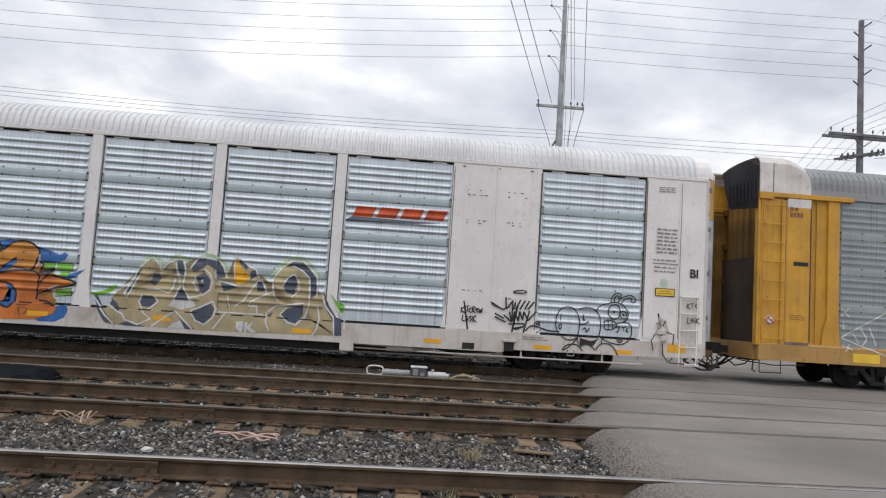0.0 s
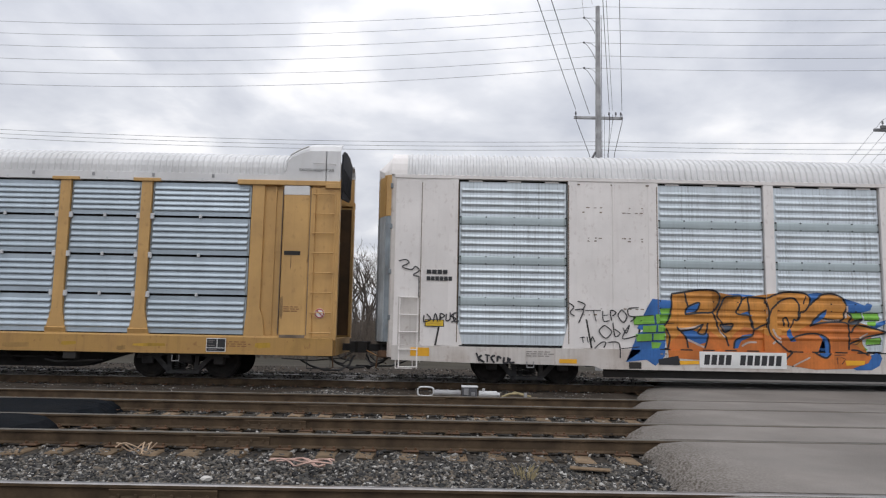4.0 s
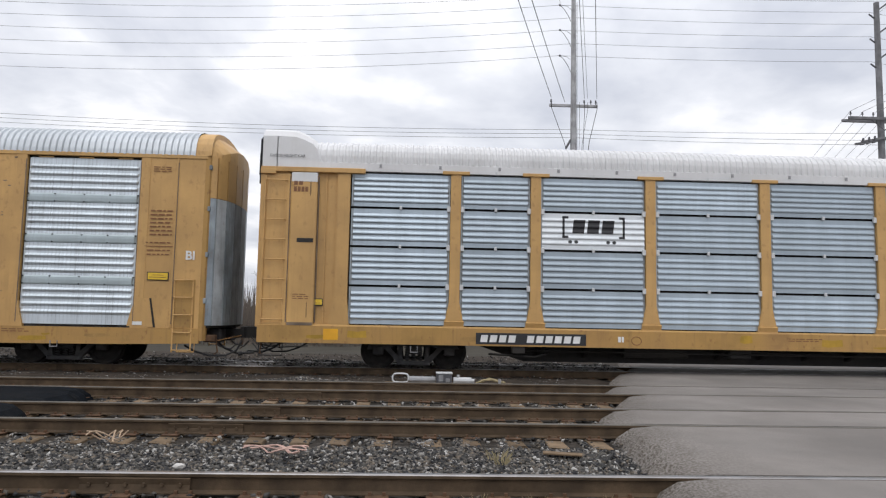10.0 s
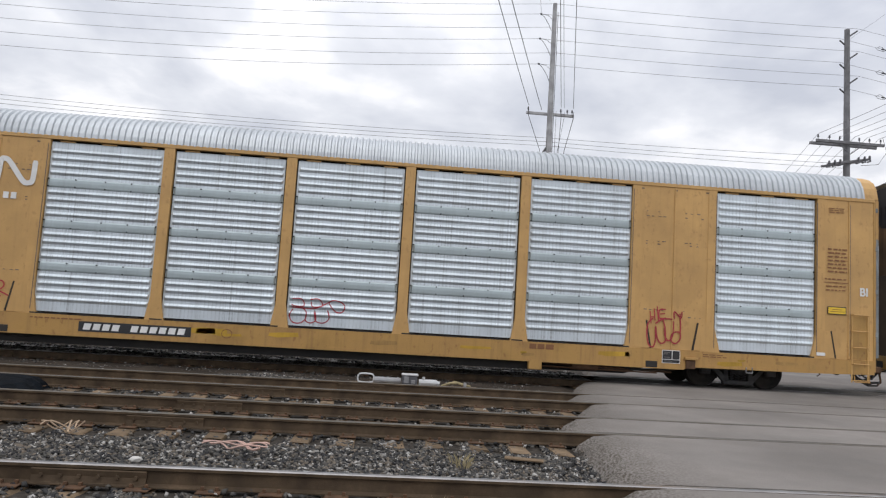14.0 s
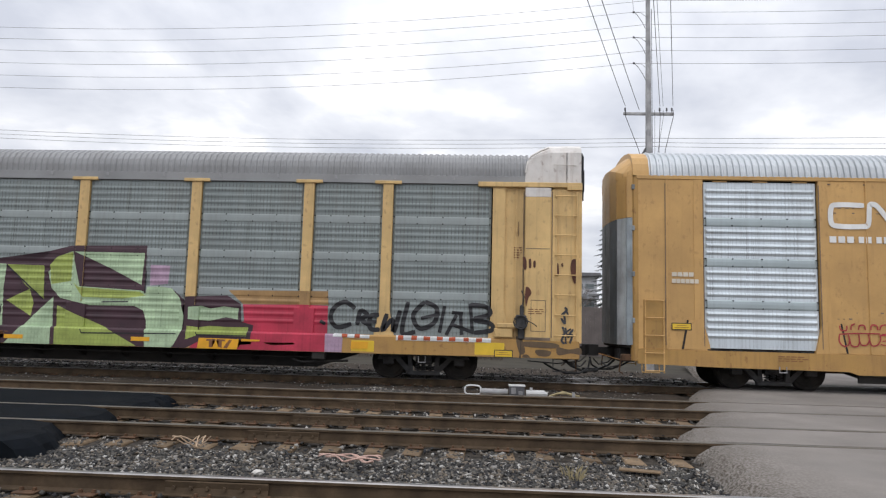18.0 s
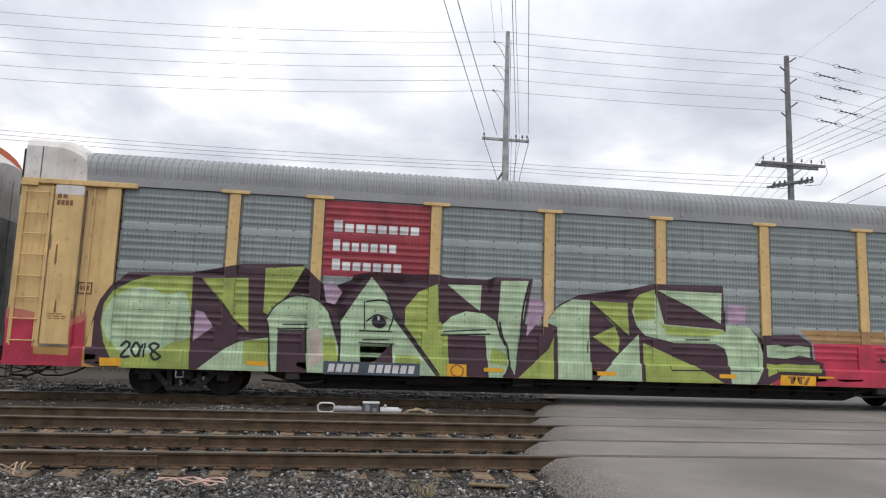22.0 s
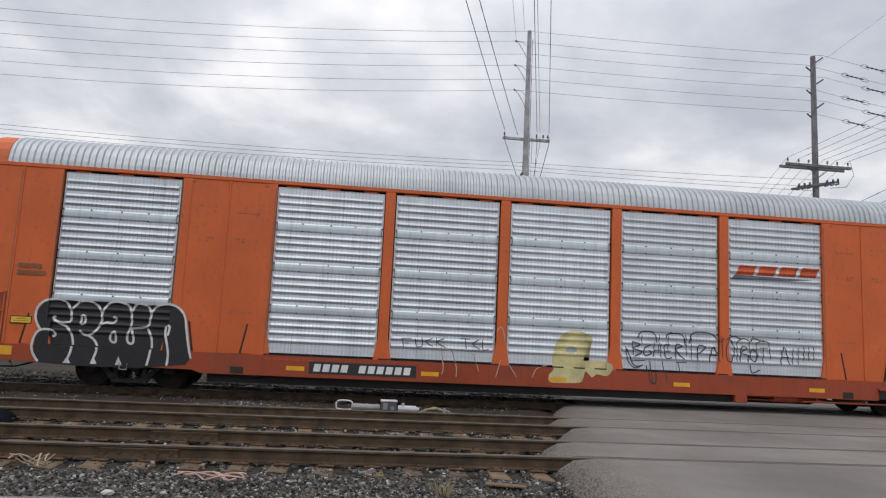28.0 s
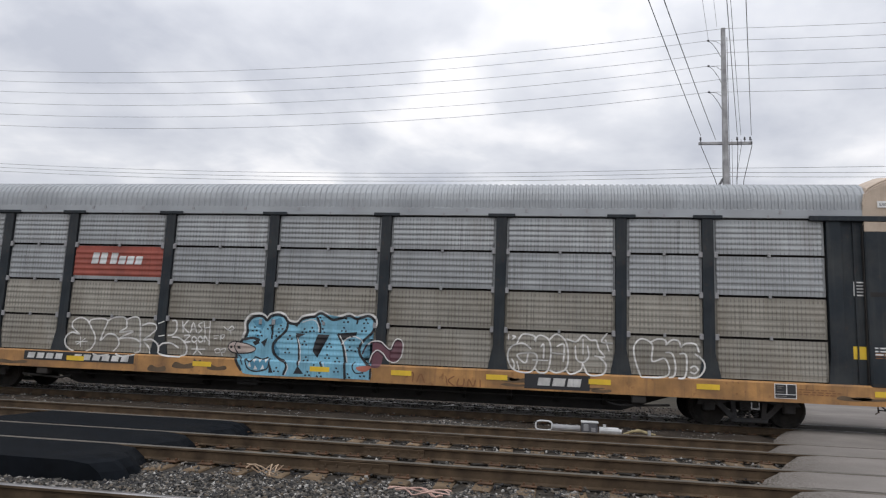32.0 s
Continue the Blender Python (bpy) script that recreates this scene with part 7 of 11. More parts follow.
scrawl("white", black_spray, 5, (-6.9, 0.9), [[(0.2, 1.35), (0.2, 1.05), (0.14, 0.78), (0.03, 0.58)], [(0.2, 1.35), (0.52, 1.4), (0.84, 1.45), (1.17, 1.46), (1.33, 1.4), (1.37, 1.23), (1.3, 1.08), (1.18, 0.93), (0.89, 0.91), (0.53, 0.86)], [(0.53, 0.86), (0.59, 1.04), (0.87, 1.15), (0.78, 0.93), (0.53, 0.86)], [(0.52, 1.39), (0.56, 1.21), (0.59, 1.05)], [(1.18, 0.93), (1.26, 0.76), (1.33, 0.52), (1.49, 0.34), (1.57, 0.12)], [(0.32, 0.57), (0.41, 0.47), (0.72, 0.52), (0.97, 0.64)], [(0.97, 0.64), (0.83, 0.43), (1, 0.41), (1.07, 0.67)], [(0.41, 0.47), (0.55, 0.28), (0.59, 0.06)], [(1.07, 0.42), (1.05, 0.24), (0.99, 0.06)], [(0.1, 0.03), (0.15, 0.31), (0.06, 0.52)]], width=0.042)
scrawl("white", black_spray, 5, (-5.6, 0.9), [[(-0.02, 0.85), (0.07, 1.06), (0.2, 1.29), (0.37, 1.32), (0.56, 1.33), (0.6, 1.22), (0.53, 1.09), (0.47, 0.91), (0.76, 0.86), (0.84, 0.7), (0.87, 0.47), (0.8, 0.37), (0.6, 0.35), (0.43, 0.26), (0.39, 0.07)], [(0.06, 0.63), (0.38, 0.65), (0.19, 0.45), (0.06, 0.63)], [(-0.02, 0.85), (0.12, 0.66)], [(0.6, 1.22), (0.73, 1.31), (0.97, 1.3), (1.19, 1.29), (1.34, 1.36)], [(0.75, 1.31), (0.76, 1.1), (0.85, 0.57), (1.08, 0.63), (1.23, 0.7)], [(1.15, 1.26), (1.23, 0.99), (1.22, 0.66)], [(1.3, 1.03), (1.2, 0.75), (1.24, 0.46), (1.4, 0.26), (1.6, 0.11), (1.72, 0)]], width=0.042)
scrawl("white", black_spray, 5, (-4.3, 1), [[(0, 0.93), (0.13, 1.05), (0.32, 1.17), (0.55, 1.2), (0.67, 1.07), (0.67, 0.83), (0.63, 0.67), (0.55, 0.7)], [(0.31, 0.52), (0.29, 0.68), (0.35, 0.73), (0.4, 0.67), (0.42, 0.5)], [(0.46, 0.48), (0.55, 0.69)], [(0.04, 1.26), (0.35, 1.34), (0.68, 1.34), (0.88, 1.3), (0.96, 1.16), (0.91, 1.02), (0.8, 0.88), (0.72, 0.86), (0.66, 0.67)], [(0.85, 1.25), (0.8, 1.08)], [(0.91, 1.02), (1.09, 1.17), (1.26, 1.3), (1.53, 1.32), (1.74, 1.22), (1.83, 1.05), (1.77, 0.87), (1.69, 0.69), (1.24, 0.72)], [(0.93, 0.54), (1.08, 0.74), (1.34, 0.94)], [(0.93, 0.54), (1.2, 0.62), (1.67, 0.65), (1.85, 0.59), (1.87, 0.36), (1.86, -0.01)]], width=0.042)
scrawl("white", black_spray, 5, (-4, 0.6), [[(0.15, 0.58), (0.28, 0.68), (0.54, 0.75), (0.78, 0.76), (0.98, 0.7), (1.09, 0.55), (1.09, 0.31)], [(1.56, 1.02), (1.9, 1.13), (1.76, 1), (1.6, 0.79)], [(1.76, 1), (2.43, 0.83), (1.94, 0.69), (1.56, 0.52)], [(-0.05, 0.09), (0.16, 0.31), (0.12, 0.34)], [(0.14, -0.03), (0.58, 0.2)], [(0.67, 0.33), (0.95, 0.19), (1.09, 0.31)], [(1.61, 0.39), (1.8, 0.37), (1.98, 0.27)], [(1.54, 1.28), (1.64, 1.2), (1.56, 1.03)], [(2.26, 0.9), (2.41, 0.81), (2.24, 0.76)]], width=0.042)
scrawl("white", black_spray, 5, (-2.8, 0.6), [[(0.41, 1.27), (0.69, 1.28), (0.7, 1.12), (0.42, 1.1)], [(0.72, 1.27), (1.1, 1.28), (1.11, 1.1), (0.75, 1.1)], [(0.43, 0.65), (0.73, 0.68), (0.55, 0.52), (0.44, 0.51)], [(0.77, 0.66), (1.12, 0.7), (1.13, 0.54), (0.77, 0.5)], [(-0.04, 0.26), (0.23, 0.27)], [(0.02, 0.21), (0.03, 0.05)], [(0.12, 0.21), (0.23, 0.17), (0.13, 0.05)]], width=0.02, smooth=False)
spray("white", black_spray, 5, (-7, 0.6), [[(-0.05, 0.09), (0.43, 0.18), (0.47, -0.04), (-0.04, -0.04)]])
spray("white", amber, 5, (-6.6, 0.6), [[(0.03, 0.06), (0.52, 0.07), (0.53, -0.01), (0.07, -0.03)], [(4.01, 0.14), (4.49, 0.14), (4.47, 0.04), (4.04, 0.02)]])
scrawl("white", black_spray, 5, (-7.6, 1.1), [[(-0.04, 0.59), (0.46, 0.63)], [(-0.02, 0.39), (0.96, 0.45)], [(0.19, 0.2), (0.83, 0.24)], [(0.04, -0.01), (0.77, 0.04)], [(0.49, 0.63), (0.51, 0.42)], [(0.53, 0.39), (0.53, 0.24)], [(0.42, 0.19), (0.42, 0.02)]], width=0.02, smooth=False)
spray("white", gold_spray, 1, (-0.9, 0.5), [[(0.12, 0.65), (0.24, 0.82), (0.43, 0.96), (0.61, 1.15), (0.67, 1.35), (0.85, 1.54), (0.98, 1.65), (1.16, 1.48), (1.19, 1.36), (1.26, 1.37), (1.38, 1.57), (1.51, 1.64), (1.71, 1.63), (1.77, 1.4), (1.85, 1.5), (2.01, 1.72), (2.31, 1.71), (2.51, 1.69), (2.63, 1.53), (2.7, 1.32), (2.88, 1.28), (2.85, 1.78), (2.99, 1.75), (3.23, 1.53), (3.37, 1.51), (3.45, 1.32), (3.56, 1.26), (3.65, 1.02), (3.78, 1.09), (3.79, 1.37), (3.95, 1.58), (4.19, 1.78), (4.47, 1.78), (4.64, 1.63), (4.79, 1.43), (4.84, 1.16), (4.9, 1.03), (5.01, 1.08), (5.11, 0.77), (5.29, 0.51), (5.33, 0.08), (2.56, 0.02), (0.08, 0.05), (-0.04, 0.24)]])
spray("white", slate_spray, 2, (-1.2, 0.6), [[(0, 0.59), (0.12, 0.58), (0.24, 0.34), (0.39, 0.15), (0.56, -0.04), (0.34, -0.02), (0.19, 0.2)], [(0.42, 0.55), (0.57, 0.43), (0.66, 0.26), (0.51, 0.25), (0.4, 0.42)], [(1.12, 0.65), (1.34, 0.66), (1.44, 0.52), (1.36, 0.38), (1.12, 0.4), (1.05, 0.5)], [(1.33, 1.17), (1.47, 1.2), (1.51, 1.06), (1.39, 0.89), (1.28, 0.94)], [(0.98, 1.19), (1.06, 1.33), (1.03, 1.19), (0.94, 0.98), (0.84, 0.78), (0.79, 0.64), (0.74, 0.77), (0.85, 0.98)], [(1.81, 1.51), (1.98, 1.53), (2.04, 1.3), (2.01, 1.15), (1.88, 1.25)], [(1.99, 0.88), (2.1, 0.79), (2.17, 0.6), (1.85, 0.6), (1.92, 0.78)]])
spray("white", slate_spray, 2, (0.8, 0.5), [[(0.17, 1.46), (0.31, 1.7), (0.61, 1.7), (0.82, 1.65), (0.92, 1.49), (0.98, 1.29), (0.78, 1.25), (0.74, 1.45), (0.55, 1.56), (0.39, 1.43), (0.23, 1.37)], [(0.3, 1.27), (0.5, 1.37), (0.65, 1.2), (0.63, 1), (0.53, 0.88), (0.42, 0.92), (0.36, 1.11)], [(0.27, 0.46), (0.45, 0.55), (0.68, 0.69), (0.79, 0.54), (0.73, 0.33), (0.56, 0.16), (0.42, 0.18)], [(0.17, 0.03), (-0.03, 0.35), (0.11, 0.25), (0.39, 0.04)], [(0.86, 1.2), (1.03, 1.19), (1.33, 1.11), (0.96, 0.95)], [(1.7, 1.3), (1.87, 1.21), (1.91, 1.03), (1.74, 1)], [(1.29, 1.75), (1.52, 1.57), (1.44, 1.5), (1.26, 1.66)], [(1.54, 1.46), (1.66, 1.51), (1.69, 1.37), (1.55, 1.26)]])
spray("white", slate_spray, 2, (-0.5, 0.5), [[(3.66, 1.63), (3.82, 1.76), (4.07, 1.75), (4.27, 1.56), (4.39, 1.41), (4.42, 1.03), (4.29, 0.91), (4.23, 1.4), (4.04, 1.55), (3.82, 1.67)], [(3.62, 1.18), (3.71, 1.36), (3.87, 1.47), (3.95, 1.27), (3.9, 0.99), (3.73, 1.01)], [(3.6, 0.5), (3.75, 0.64), (4.13, 0.77), (4.14, 0.53), (3.99, 0.32), (3.8, 0.33)], [(4.55, 1.08), (4.61, 1.04), (4.75, 0.77), (4.93, 0.51), (5.05, 0.48), (5.08, 0.09), (4.92, 0.08), (4.89, 0.37), (4.72, 0.61)], [(-0.03, 0.07), (0.19, 0.14), (0.39, 0.06), (0.56, 0.03), (0.1, 0.03)], [(2.38, 0.82), (2.45, 0.63), (2.37, 0.57)], [(2.82, 0.65), (2.89, 0.69), (2.88, 0.6)], [(3.3, 0.46), (3.44, 0.55), (3.38, 0.42)]])
spray("white", chalk_spray, 2, (0.5, 0.5), [[(0.17, 0.81), (0.31, 0.91), (0.51, 0.77), (0.65, 0.58), (0.33, 0.47), (0.03, 0.54)], [(0.19, 0.15), (0.35, 0.22), (0.47, 0.03), (0.07, 0.04)], [(0.7, 1.18), (0.78, 1.23), (0.76, 1.12)]])
spray("white", amber, 3, (0.2, 0.6), [[(1.75, 1.68), (1.93, 1.42), (2.14, 1.26), (2.06, 1.09), (1.86, 1.03), (1.78, 1.14)], [(-0.02, 0.19), (0.34, 0.24), (0.45, 0.1), (0.12, 0.05)], [(3.22, 0.11), (3.7, 0.09), (3.66, 0), (3.25, -0.01)]])
scrawl("white", white_spray, 4, (-0.8, 0.9), [[(0.02, 0.25), (0.14, 0.42), (0.37, 0.58), (0.51, 0.75), (0.57, 0.95), (0.75, 1.14), (0.88, 1.25), (1.06, 1.08), (1.09, 0.95)], [(0.61, 0.82), (0.52, 0.62), (0.43, 0.41), (0.36, 0.27), (0.31, 0.4), (0.42, 0.58), (0.51, 0.72)], [(1.09, 0.95), (1.25, 1.14), (1.41, 1.24)], [(1.41, 1.24), (1.58, 1.23), (1.65, 1.03), (1.64, 0.83), (1.61, 0.62)], [(1.41, 1.24), (1.45, 0.99), (1.52, 0.82), (1.55, 0.62), (1.45, 0.34)], [(1.61, 0.62), (1.73, 0.43), (1.83, 0.29)], [(0.72, 0.35), (0.65, 0.2), (0.77, -0.03), (0.96, 0.11), (1.08, 0.23), (1.01, 0.35)], [(0.8, 0.5), (1.06, 0.52), (1.31, 0.44), (1.4, 0.57), (1.44, 0.79)]], width=0.042, smooth=False)
scrawl("white", white_spray, 4, (-1.2, 0.5), [[(0.43, 0.61), (0.37, 0.49), (0.58, 0.36), (0.72, 0.3), (0.79, 0.17), (1.09, 0.07), (1.36, 0.22), (1.17, 0.37)], [(0, 0.69), (0.18, 0.46), (0.33, 0.25), (0.54, 0.06)], [(1.4, 0.05), (1.9, 0.44), (2.04, 0.31), (2.33, 0.04)], [(2.17, 1.46), (2.31, 1.7), (2.61, 1.71), (2.81, 1.67), (2.93, 1.52), (3, 1.29)], [(2.49, 1.46), (2.64, 1.33), (2.7, 1.14), (2.66, 0.97), (2.51, 0.85), (2.21, 0.77)], [(2.3, 1.27), (2.25, 1.11), (2.37, 0.91)], [(2.24, 0.47), (2.45, 0.55), (2.75, 0.71), (2.83, 0.54), (2.77, 0.33), (2.59, 0.16), (2.38, 0.24), (2.24, 0.47)], [(2.74, 1.45), (2.77, 1.21), (3.05, 1.16), (3.4, 1.07)]], width=0.042, smooth=False)
scrawl("white", white_spray, 4, (1.8, 1), [[(0.18, 0.78), (0.15, 1.28), (0.28, 1.27), (0.53, 1.07), (0.68, 1.01), (0.75, 0.82)], [(0.23, 0.13), (0.42, 0.25), (0.73, 0.75), (0.84, 0.75), (0.93, 0.58), (0.95, 0.45)], [(0.77, -0.04), (0.74, 0.16), (0.55, 0.15), (0.6, 0.26), (0.95, 0.45), (1.11, 0.53)], [(0.05, 0.39), (0.12, 0.1)], [(1.12, 0.46), (1.07, 0.8), (1.25, 1.08), (1.49, 1.28), (1.77, 1.28), (1.94, 1.13), (2.11, 0.93), (2.14, 0.66), (2.12, 0.46)], [(1.52, 1.17), (1.77, 1.05), (1.93, 0.9), (1.96, 0.58), (1.96, 0.24)], [(1.32, 0.68), (1.41, 0.86), (1.58, 0.97), (1.7, 0.77), (1.7, 0.57), (1.54, 0.42)], [(1.12, 0.46), (1.24, 0.3)], [(0.98, 0.02), (1.18, 0.19), (1.85, 0.3)]], width=0.042, smooth=False)
scrawl("white", white_spray, 4, (1.6, 0.5), [[(1.65, 0.67), (1.5, 0.5), (1.7, 0.33), (1.89, 0.28), (2.08, 0.47), (2.16, 0.74)], [(1.18, 0.52), (1.2, 0.28), (1.28, 0.11)], [(-0.01, 0.07), (0.2, 0.37), (0.23, 0.48)], [(2.36, 0.76), (2.43, 0.49), (2.39, 0.21), (2.27, 0.04)], [(2.45, 1.1), (2.55, 0.77), (2.76, 0.51), (2.8, 0.08)], [(2.64, 1.05), (2.82, 0.72), (3.02, 0.5), (3.03, 0.25)], [(0.03, 0.47), (1.12, 0.47)]], width=0.042, smooth=False)
scrawl("white", mint_spray, 0, (-0.5, 1.5), [[(0.02, 0), (0.21, 0.2), (0.42, 0.57), (0.63, 0.68), (0.88, 0.44)], [(0.88, 0.44), (1.07, 0.69), (1.3, 0.68), (1.51, 0.64), (1.9, 0.78), (2.26, 0.56), (2.34, 0.34)], [(3.32, 0.33), (3.52, 0.62), (3.75, 0.81), (4.09, 0.82), (4.46, 0.44)]], width=0.09)
spray("white", brick_green, 0, (-1.3, 1.1), [[(0.04, 0.14), (0.32, 0.2), (0.5, 0.32), (0.64, 0.35), (0.49, 0.17), (0.23, 0.08)], [(5.56, 0.45), (5.71, 0.29), (5.81, 0.26), (5.9, 0.2), (5.87, 0.03), (5.73, 0.05)]], smooth=True)
spray("white", white_spray, 5, (2.1, 0.5), [[(0.02, 0.27), (0.18, 0.3), (0.2, 0.18), (0.17, 0.05), (0.1, 0.05), (0.12, 0.15), (0.03, 0.14)], [(0.22, 0.27), (0.28, 0.28), (0.27, 0.18), (0.42, 0.3), (0.34, 0.16), (0.51, 0.06), (0.4, 0.04), (0.27, 0.11), (0.27, 0.03), (0.22, 0.04)]])
scrawl("white", black_spray, 6, (-9.2, 1.2), [[(0.01, 0.79), (0.14, 0.69), (0.05, 0.56), (0.16, 0.47)], [(0.23, 0.83), (0.41, 0.75), (0.33, 0.61)], [(0.17, 0.62), (0.37, 0.63), (0.31, 0.44), (0.25, 0.31)], [(0.4, 0.61), (0.79, 0.62)], [(0.61, 0.61), (0.67, 0.36)], [(0.83, 0.61), (0.85, 0.37), (0.99, 0.38)], [(0.84, 0.5), (0.95, 0.51)], [(1.04, 0.38), (1.02, 0.62), (1.15, 0.57), (1.06, 0.49)], [(1.29, 0.65), (1.2, 0.51), (1.32, 0.34), (1.41, 0.49), (1.29, 0.65)], [(1.7, 0.7), (1.45, 0.67), (1.46, 0.51), (1.61, 0.47), (1.49, 0.36)], [(0.87, 0.27), (0.74, 0.13), (0.9, -0.04), (1.04, 0.12), (0.87, 0.27)], [(1.07, 0.33), (1.12, 0.01), (1.24, 0.08), (1.11, 0.18)]], width=0.028)
scrawl("white", black_spray, 6, (-8.9, 0.7), [[(1.01, 0.72), (1.09, 0.59), (1.17, 0.79), (1, 0.46), (1.37, 0.54)], [(-0.02, 0.46), (0.1, 0.48)], [(0.04, 0.47), (0.06, 0.34)], [(0.15, 0.49), (0.18, 0.35)], [(0.24, 0.35), (0.28, 0.49), (0.34, 0.36)], [(0.33, 0.21), (0.48, 0.35), (0.6, 0.36), (0.55, 0.23)], [(0.64, 0.36), (0.91, 0.35), (0.94, 0)], [(0.97, 0.22), (1.4, 0.27)]], width=0.028)
scrawl("white", black_spray, 6, (7.4, 1.1), [[(-0.02, 0.35), (-0.02, 0.21)], [(0.06, 0.36), (-0.02, 0.28), (0.08, 0.21)], [(0.08, 0.37), (0.18, 0.39)], [(0.13, 0.38), (0.13, 0.24)], [(0.23, 0.35), (0.17, 0.3), (0.19, 0.24), (0.24, 0.24)], [(0.26, 0.24), (0.25, 0.37), (0.32, 0.35), (0.26, 0.3), (0.33, 0.23)], [(0.34, 0.3), (0.38, 0.32), (0.36, 0.34), (0.34, 0.3), (0.39, 0.25)], [(0.4, 0.35), (0.43, 0.24), (0.45, 0.31), (0.47, 0.24), (0.49, 0.36)], [(0.03, 0.17), (0.02, 0.03), (0.1, 0.04)], [(0.15, 0.14), (0.1, 0.1), (0.16, 0.07), (0.12, 0.01)], [(0.24, 0.15), (0.18, 0.11), (0.24, 0.08), (0.2, 0.01)], [(0.27, 0.16), (0.28, 0.01)], [(0.35, 0.17), (0.28, 0.08), (0.37, 0.01)]], width=0.028)
scrawl("white", black_spray, 6, (8.6, 1.1), [[(0.35, 0.81), (0.32, 0.79), (0.24, 0.77), (0.14, 0.77), (0.06, 0.77), (0.03, 0.79), (0.06, 0.81), (0.13, 0.83), (0.23, 0.84), (0.31, 0.83), (0.35, 0.81)], [(0.72, 0.05), (0.71, 0.01), (0.68, -0.02), (0.63, -0.02), (0.59, 0), (0.58, 0.04), (0.59, 0.08), (0.63, 0.11), (0.67, 0.11), (0.71, 0.09), (0.72, 0.05)], [(0.62, 0.02), (0.65, 0.08), (0.68, 0.02)]], width=0.028)
scrawl("white", black_spray, 6, (8.5, 0.9), [[(0.04, 0.21), (0.38, 0.24), (0.43, 0.19), (0.24, 0.1), (0.19, 0.12), (0.41, 0.17)], [(0.46, 0.07), (0.6, 0.2), (0.85, 0.16), (1.04, 0.11), (1.31, 0.1)], [(0.73, 0.04), (0.85, 0.12)]], width=0.035)
scrawl("white", black_spray, 6, (8.1, 0.9), [[(-0.01, 0.71), (0.29, 0.55)], [(0.01, 0.68), (0.24, 0.57)], [(0.35, 0.85), (0.37, 0.57)], [(0.29, 0.55), (0.45, 0.63)], [(0.1, 0.45), (0.32, 0.34)], [(0.1, 0.37), (0.37, 0.25)], [(0.31, 0.43), (0.52, 0.26)], [(0.45, 0.51), (0.51, 0.28)], [(0.52, 0.26), (0.52, 0.79)], [(0.52, 0.77), (0.4, 0.6)], [(0.59, 0.75), (0.55, 0.56)], [(0.71, 0.8), (0.6, 0.57)], [(0.83, 0.8), (0.7, 0.57)], [(0.93, 0.8), (0.82, 0.58)], [(1.05, 0.78), (0.89, 0.58)], [(0.58, 0.52), (0.54, 0.28)], [(0.58, 0.52), (0.68, 0.29)], [(0.68, 0.29), (0.7, 0.53)], [(0.7, 0.53), (0.78, 0.32)], [(0.78, 0.32), (0.8, 0.53)], [(0.8, 0.53), (0.9, 0.35)], [(0.94, 0.56), (0.81, 0.02)], [(1.11, 0.55), (0.9, 0.31)]], width=0.05)
spray("white", black_spray, 5, (10.3, 0.7), [[(0.01, 0.17), (0.31, 0.12), (0.49, 0.21), (0.36, 0.01), (0.26, 0.02), (0.11, 0.04), (0, -0.01)]])
scrawl("white", white_spray, 6, (10.7, 0.7), [[(0.11, 0.22), (-0.04, -0.02)]], width=0.07)
scrawl("white", black_spray, 6, (9.7, 0.8), [[(0.98, 0.74), (1.1, 0.89), (1.35, 0.98), (1.55, 0.99), (1.72, 0.89), (1.8, 0.73), (1.76, 0.58), (1.68, 0.53)], [(1.49, 0.47), (1.66, 0.52), (1.81, 0.51), (1.89, 0.42), (1.91, 0.26), (1.84, 0.12), (1.7, 0.01), (1.53, -0.02), (1.28, 0.04), (1.12, 0.12)], [(0.56, 0.77), (0.71, 0.82), (0.91, 0.81), (1.05, 0.7), (1.12, 0.5), (1.12, 0.28), (1.05, 0.09), (0.91, 0.02), (0.73, 0.04), (0.58, 0.09)], [(0.26, 0.82), (0.44, 0.78), (0.56, 0.62), (0.6, 0.42), (0.58, 0.2), (0.49, 0.06), (0.32, 0.02), (0.17, 0.09), (0.05, 0.24), (0.01, 0.43), (0.05, 0.64), (0.14, 0.76), (0.26, 0.82)]], width=0.026)
scrawl("white", black_spray, 6, (11, 1.4), [[(0.06, 0.38), (0.07, 0.5), (0.14, 0.6), (0.22, 0.63), (0.29, 0.61), (0.3, 0.54), (0.24, 0.51), (0.23, 0.56), (0.17, 0.54), (0.14, 0.47), (0.15, 0.39)], [(0.24, 0.37), (0.29, 0.49), (0.42, 0.56), (0.54, 0.59), (0.64, 0.54), (0.67, 0.45), (0.61, 0.42), (0.57, 0.45), (0.57, 0.51), (0.47, 0.52), (0.37, 0.45), (0.31, 0.35)], [(0.3, 0.17), (0.28, 0.07), (0.2, 0), (0.11, -0.01), (0.04, 0.05), (0, 0.16), (0.03, 0.26), (0.1, 0.33), (0.2, 0.34), (0.27, 0.28), (0.3, 0.17)], [(0.46, 0.11), (0.44, 0.04), (0.38, 0.01), (0.33, 0.03), (0.3, 0.1), (0.32, 0.17), (0.38, 0.2), (0.43, 0.17), (0.46, 0.11)]], width=0.026)
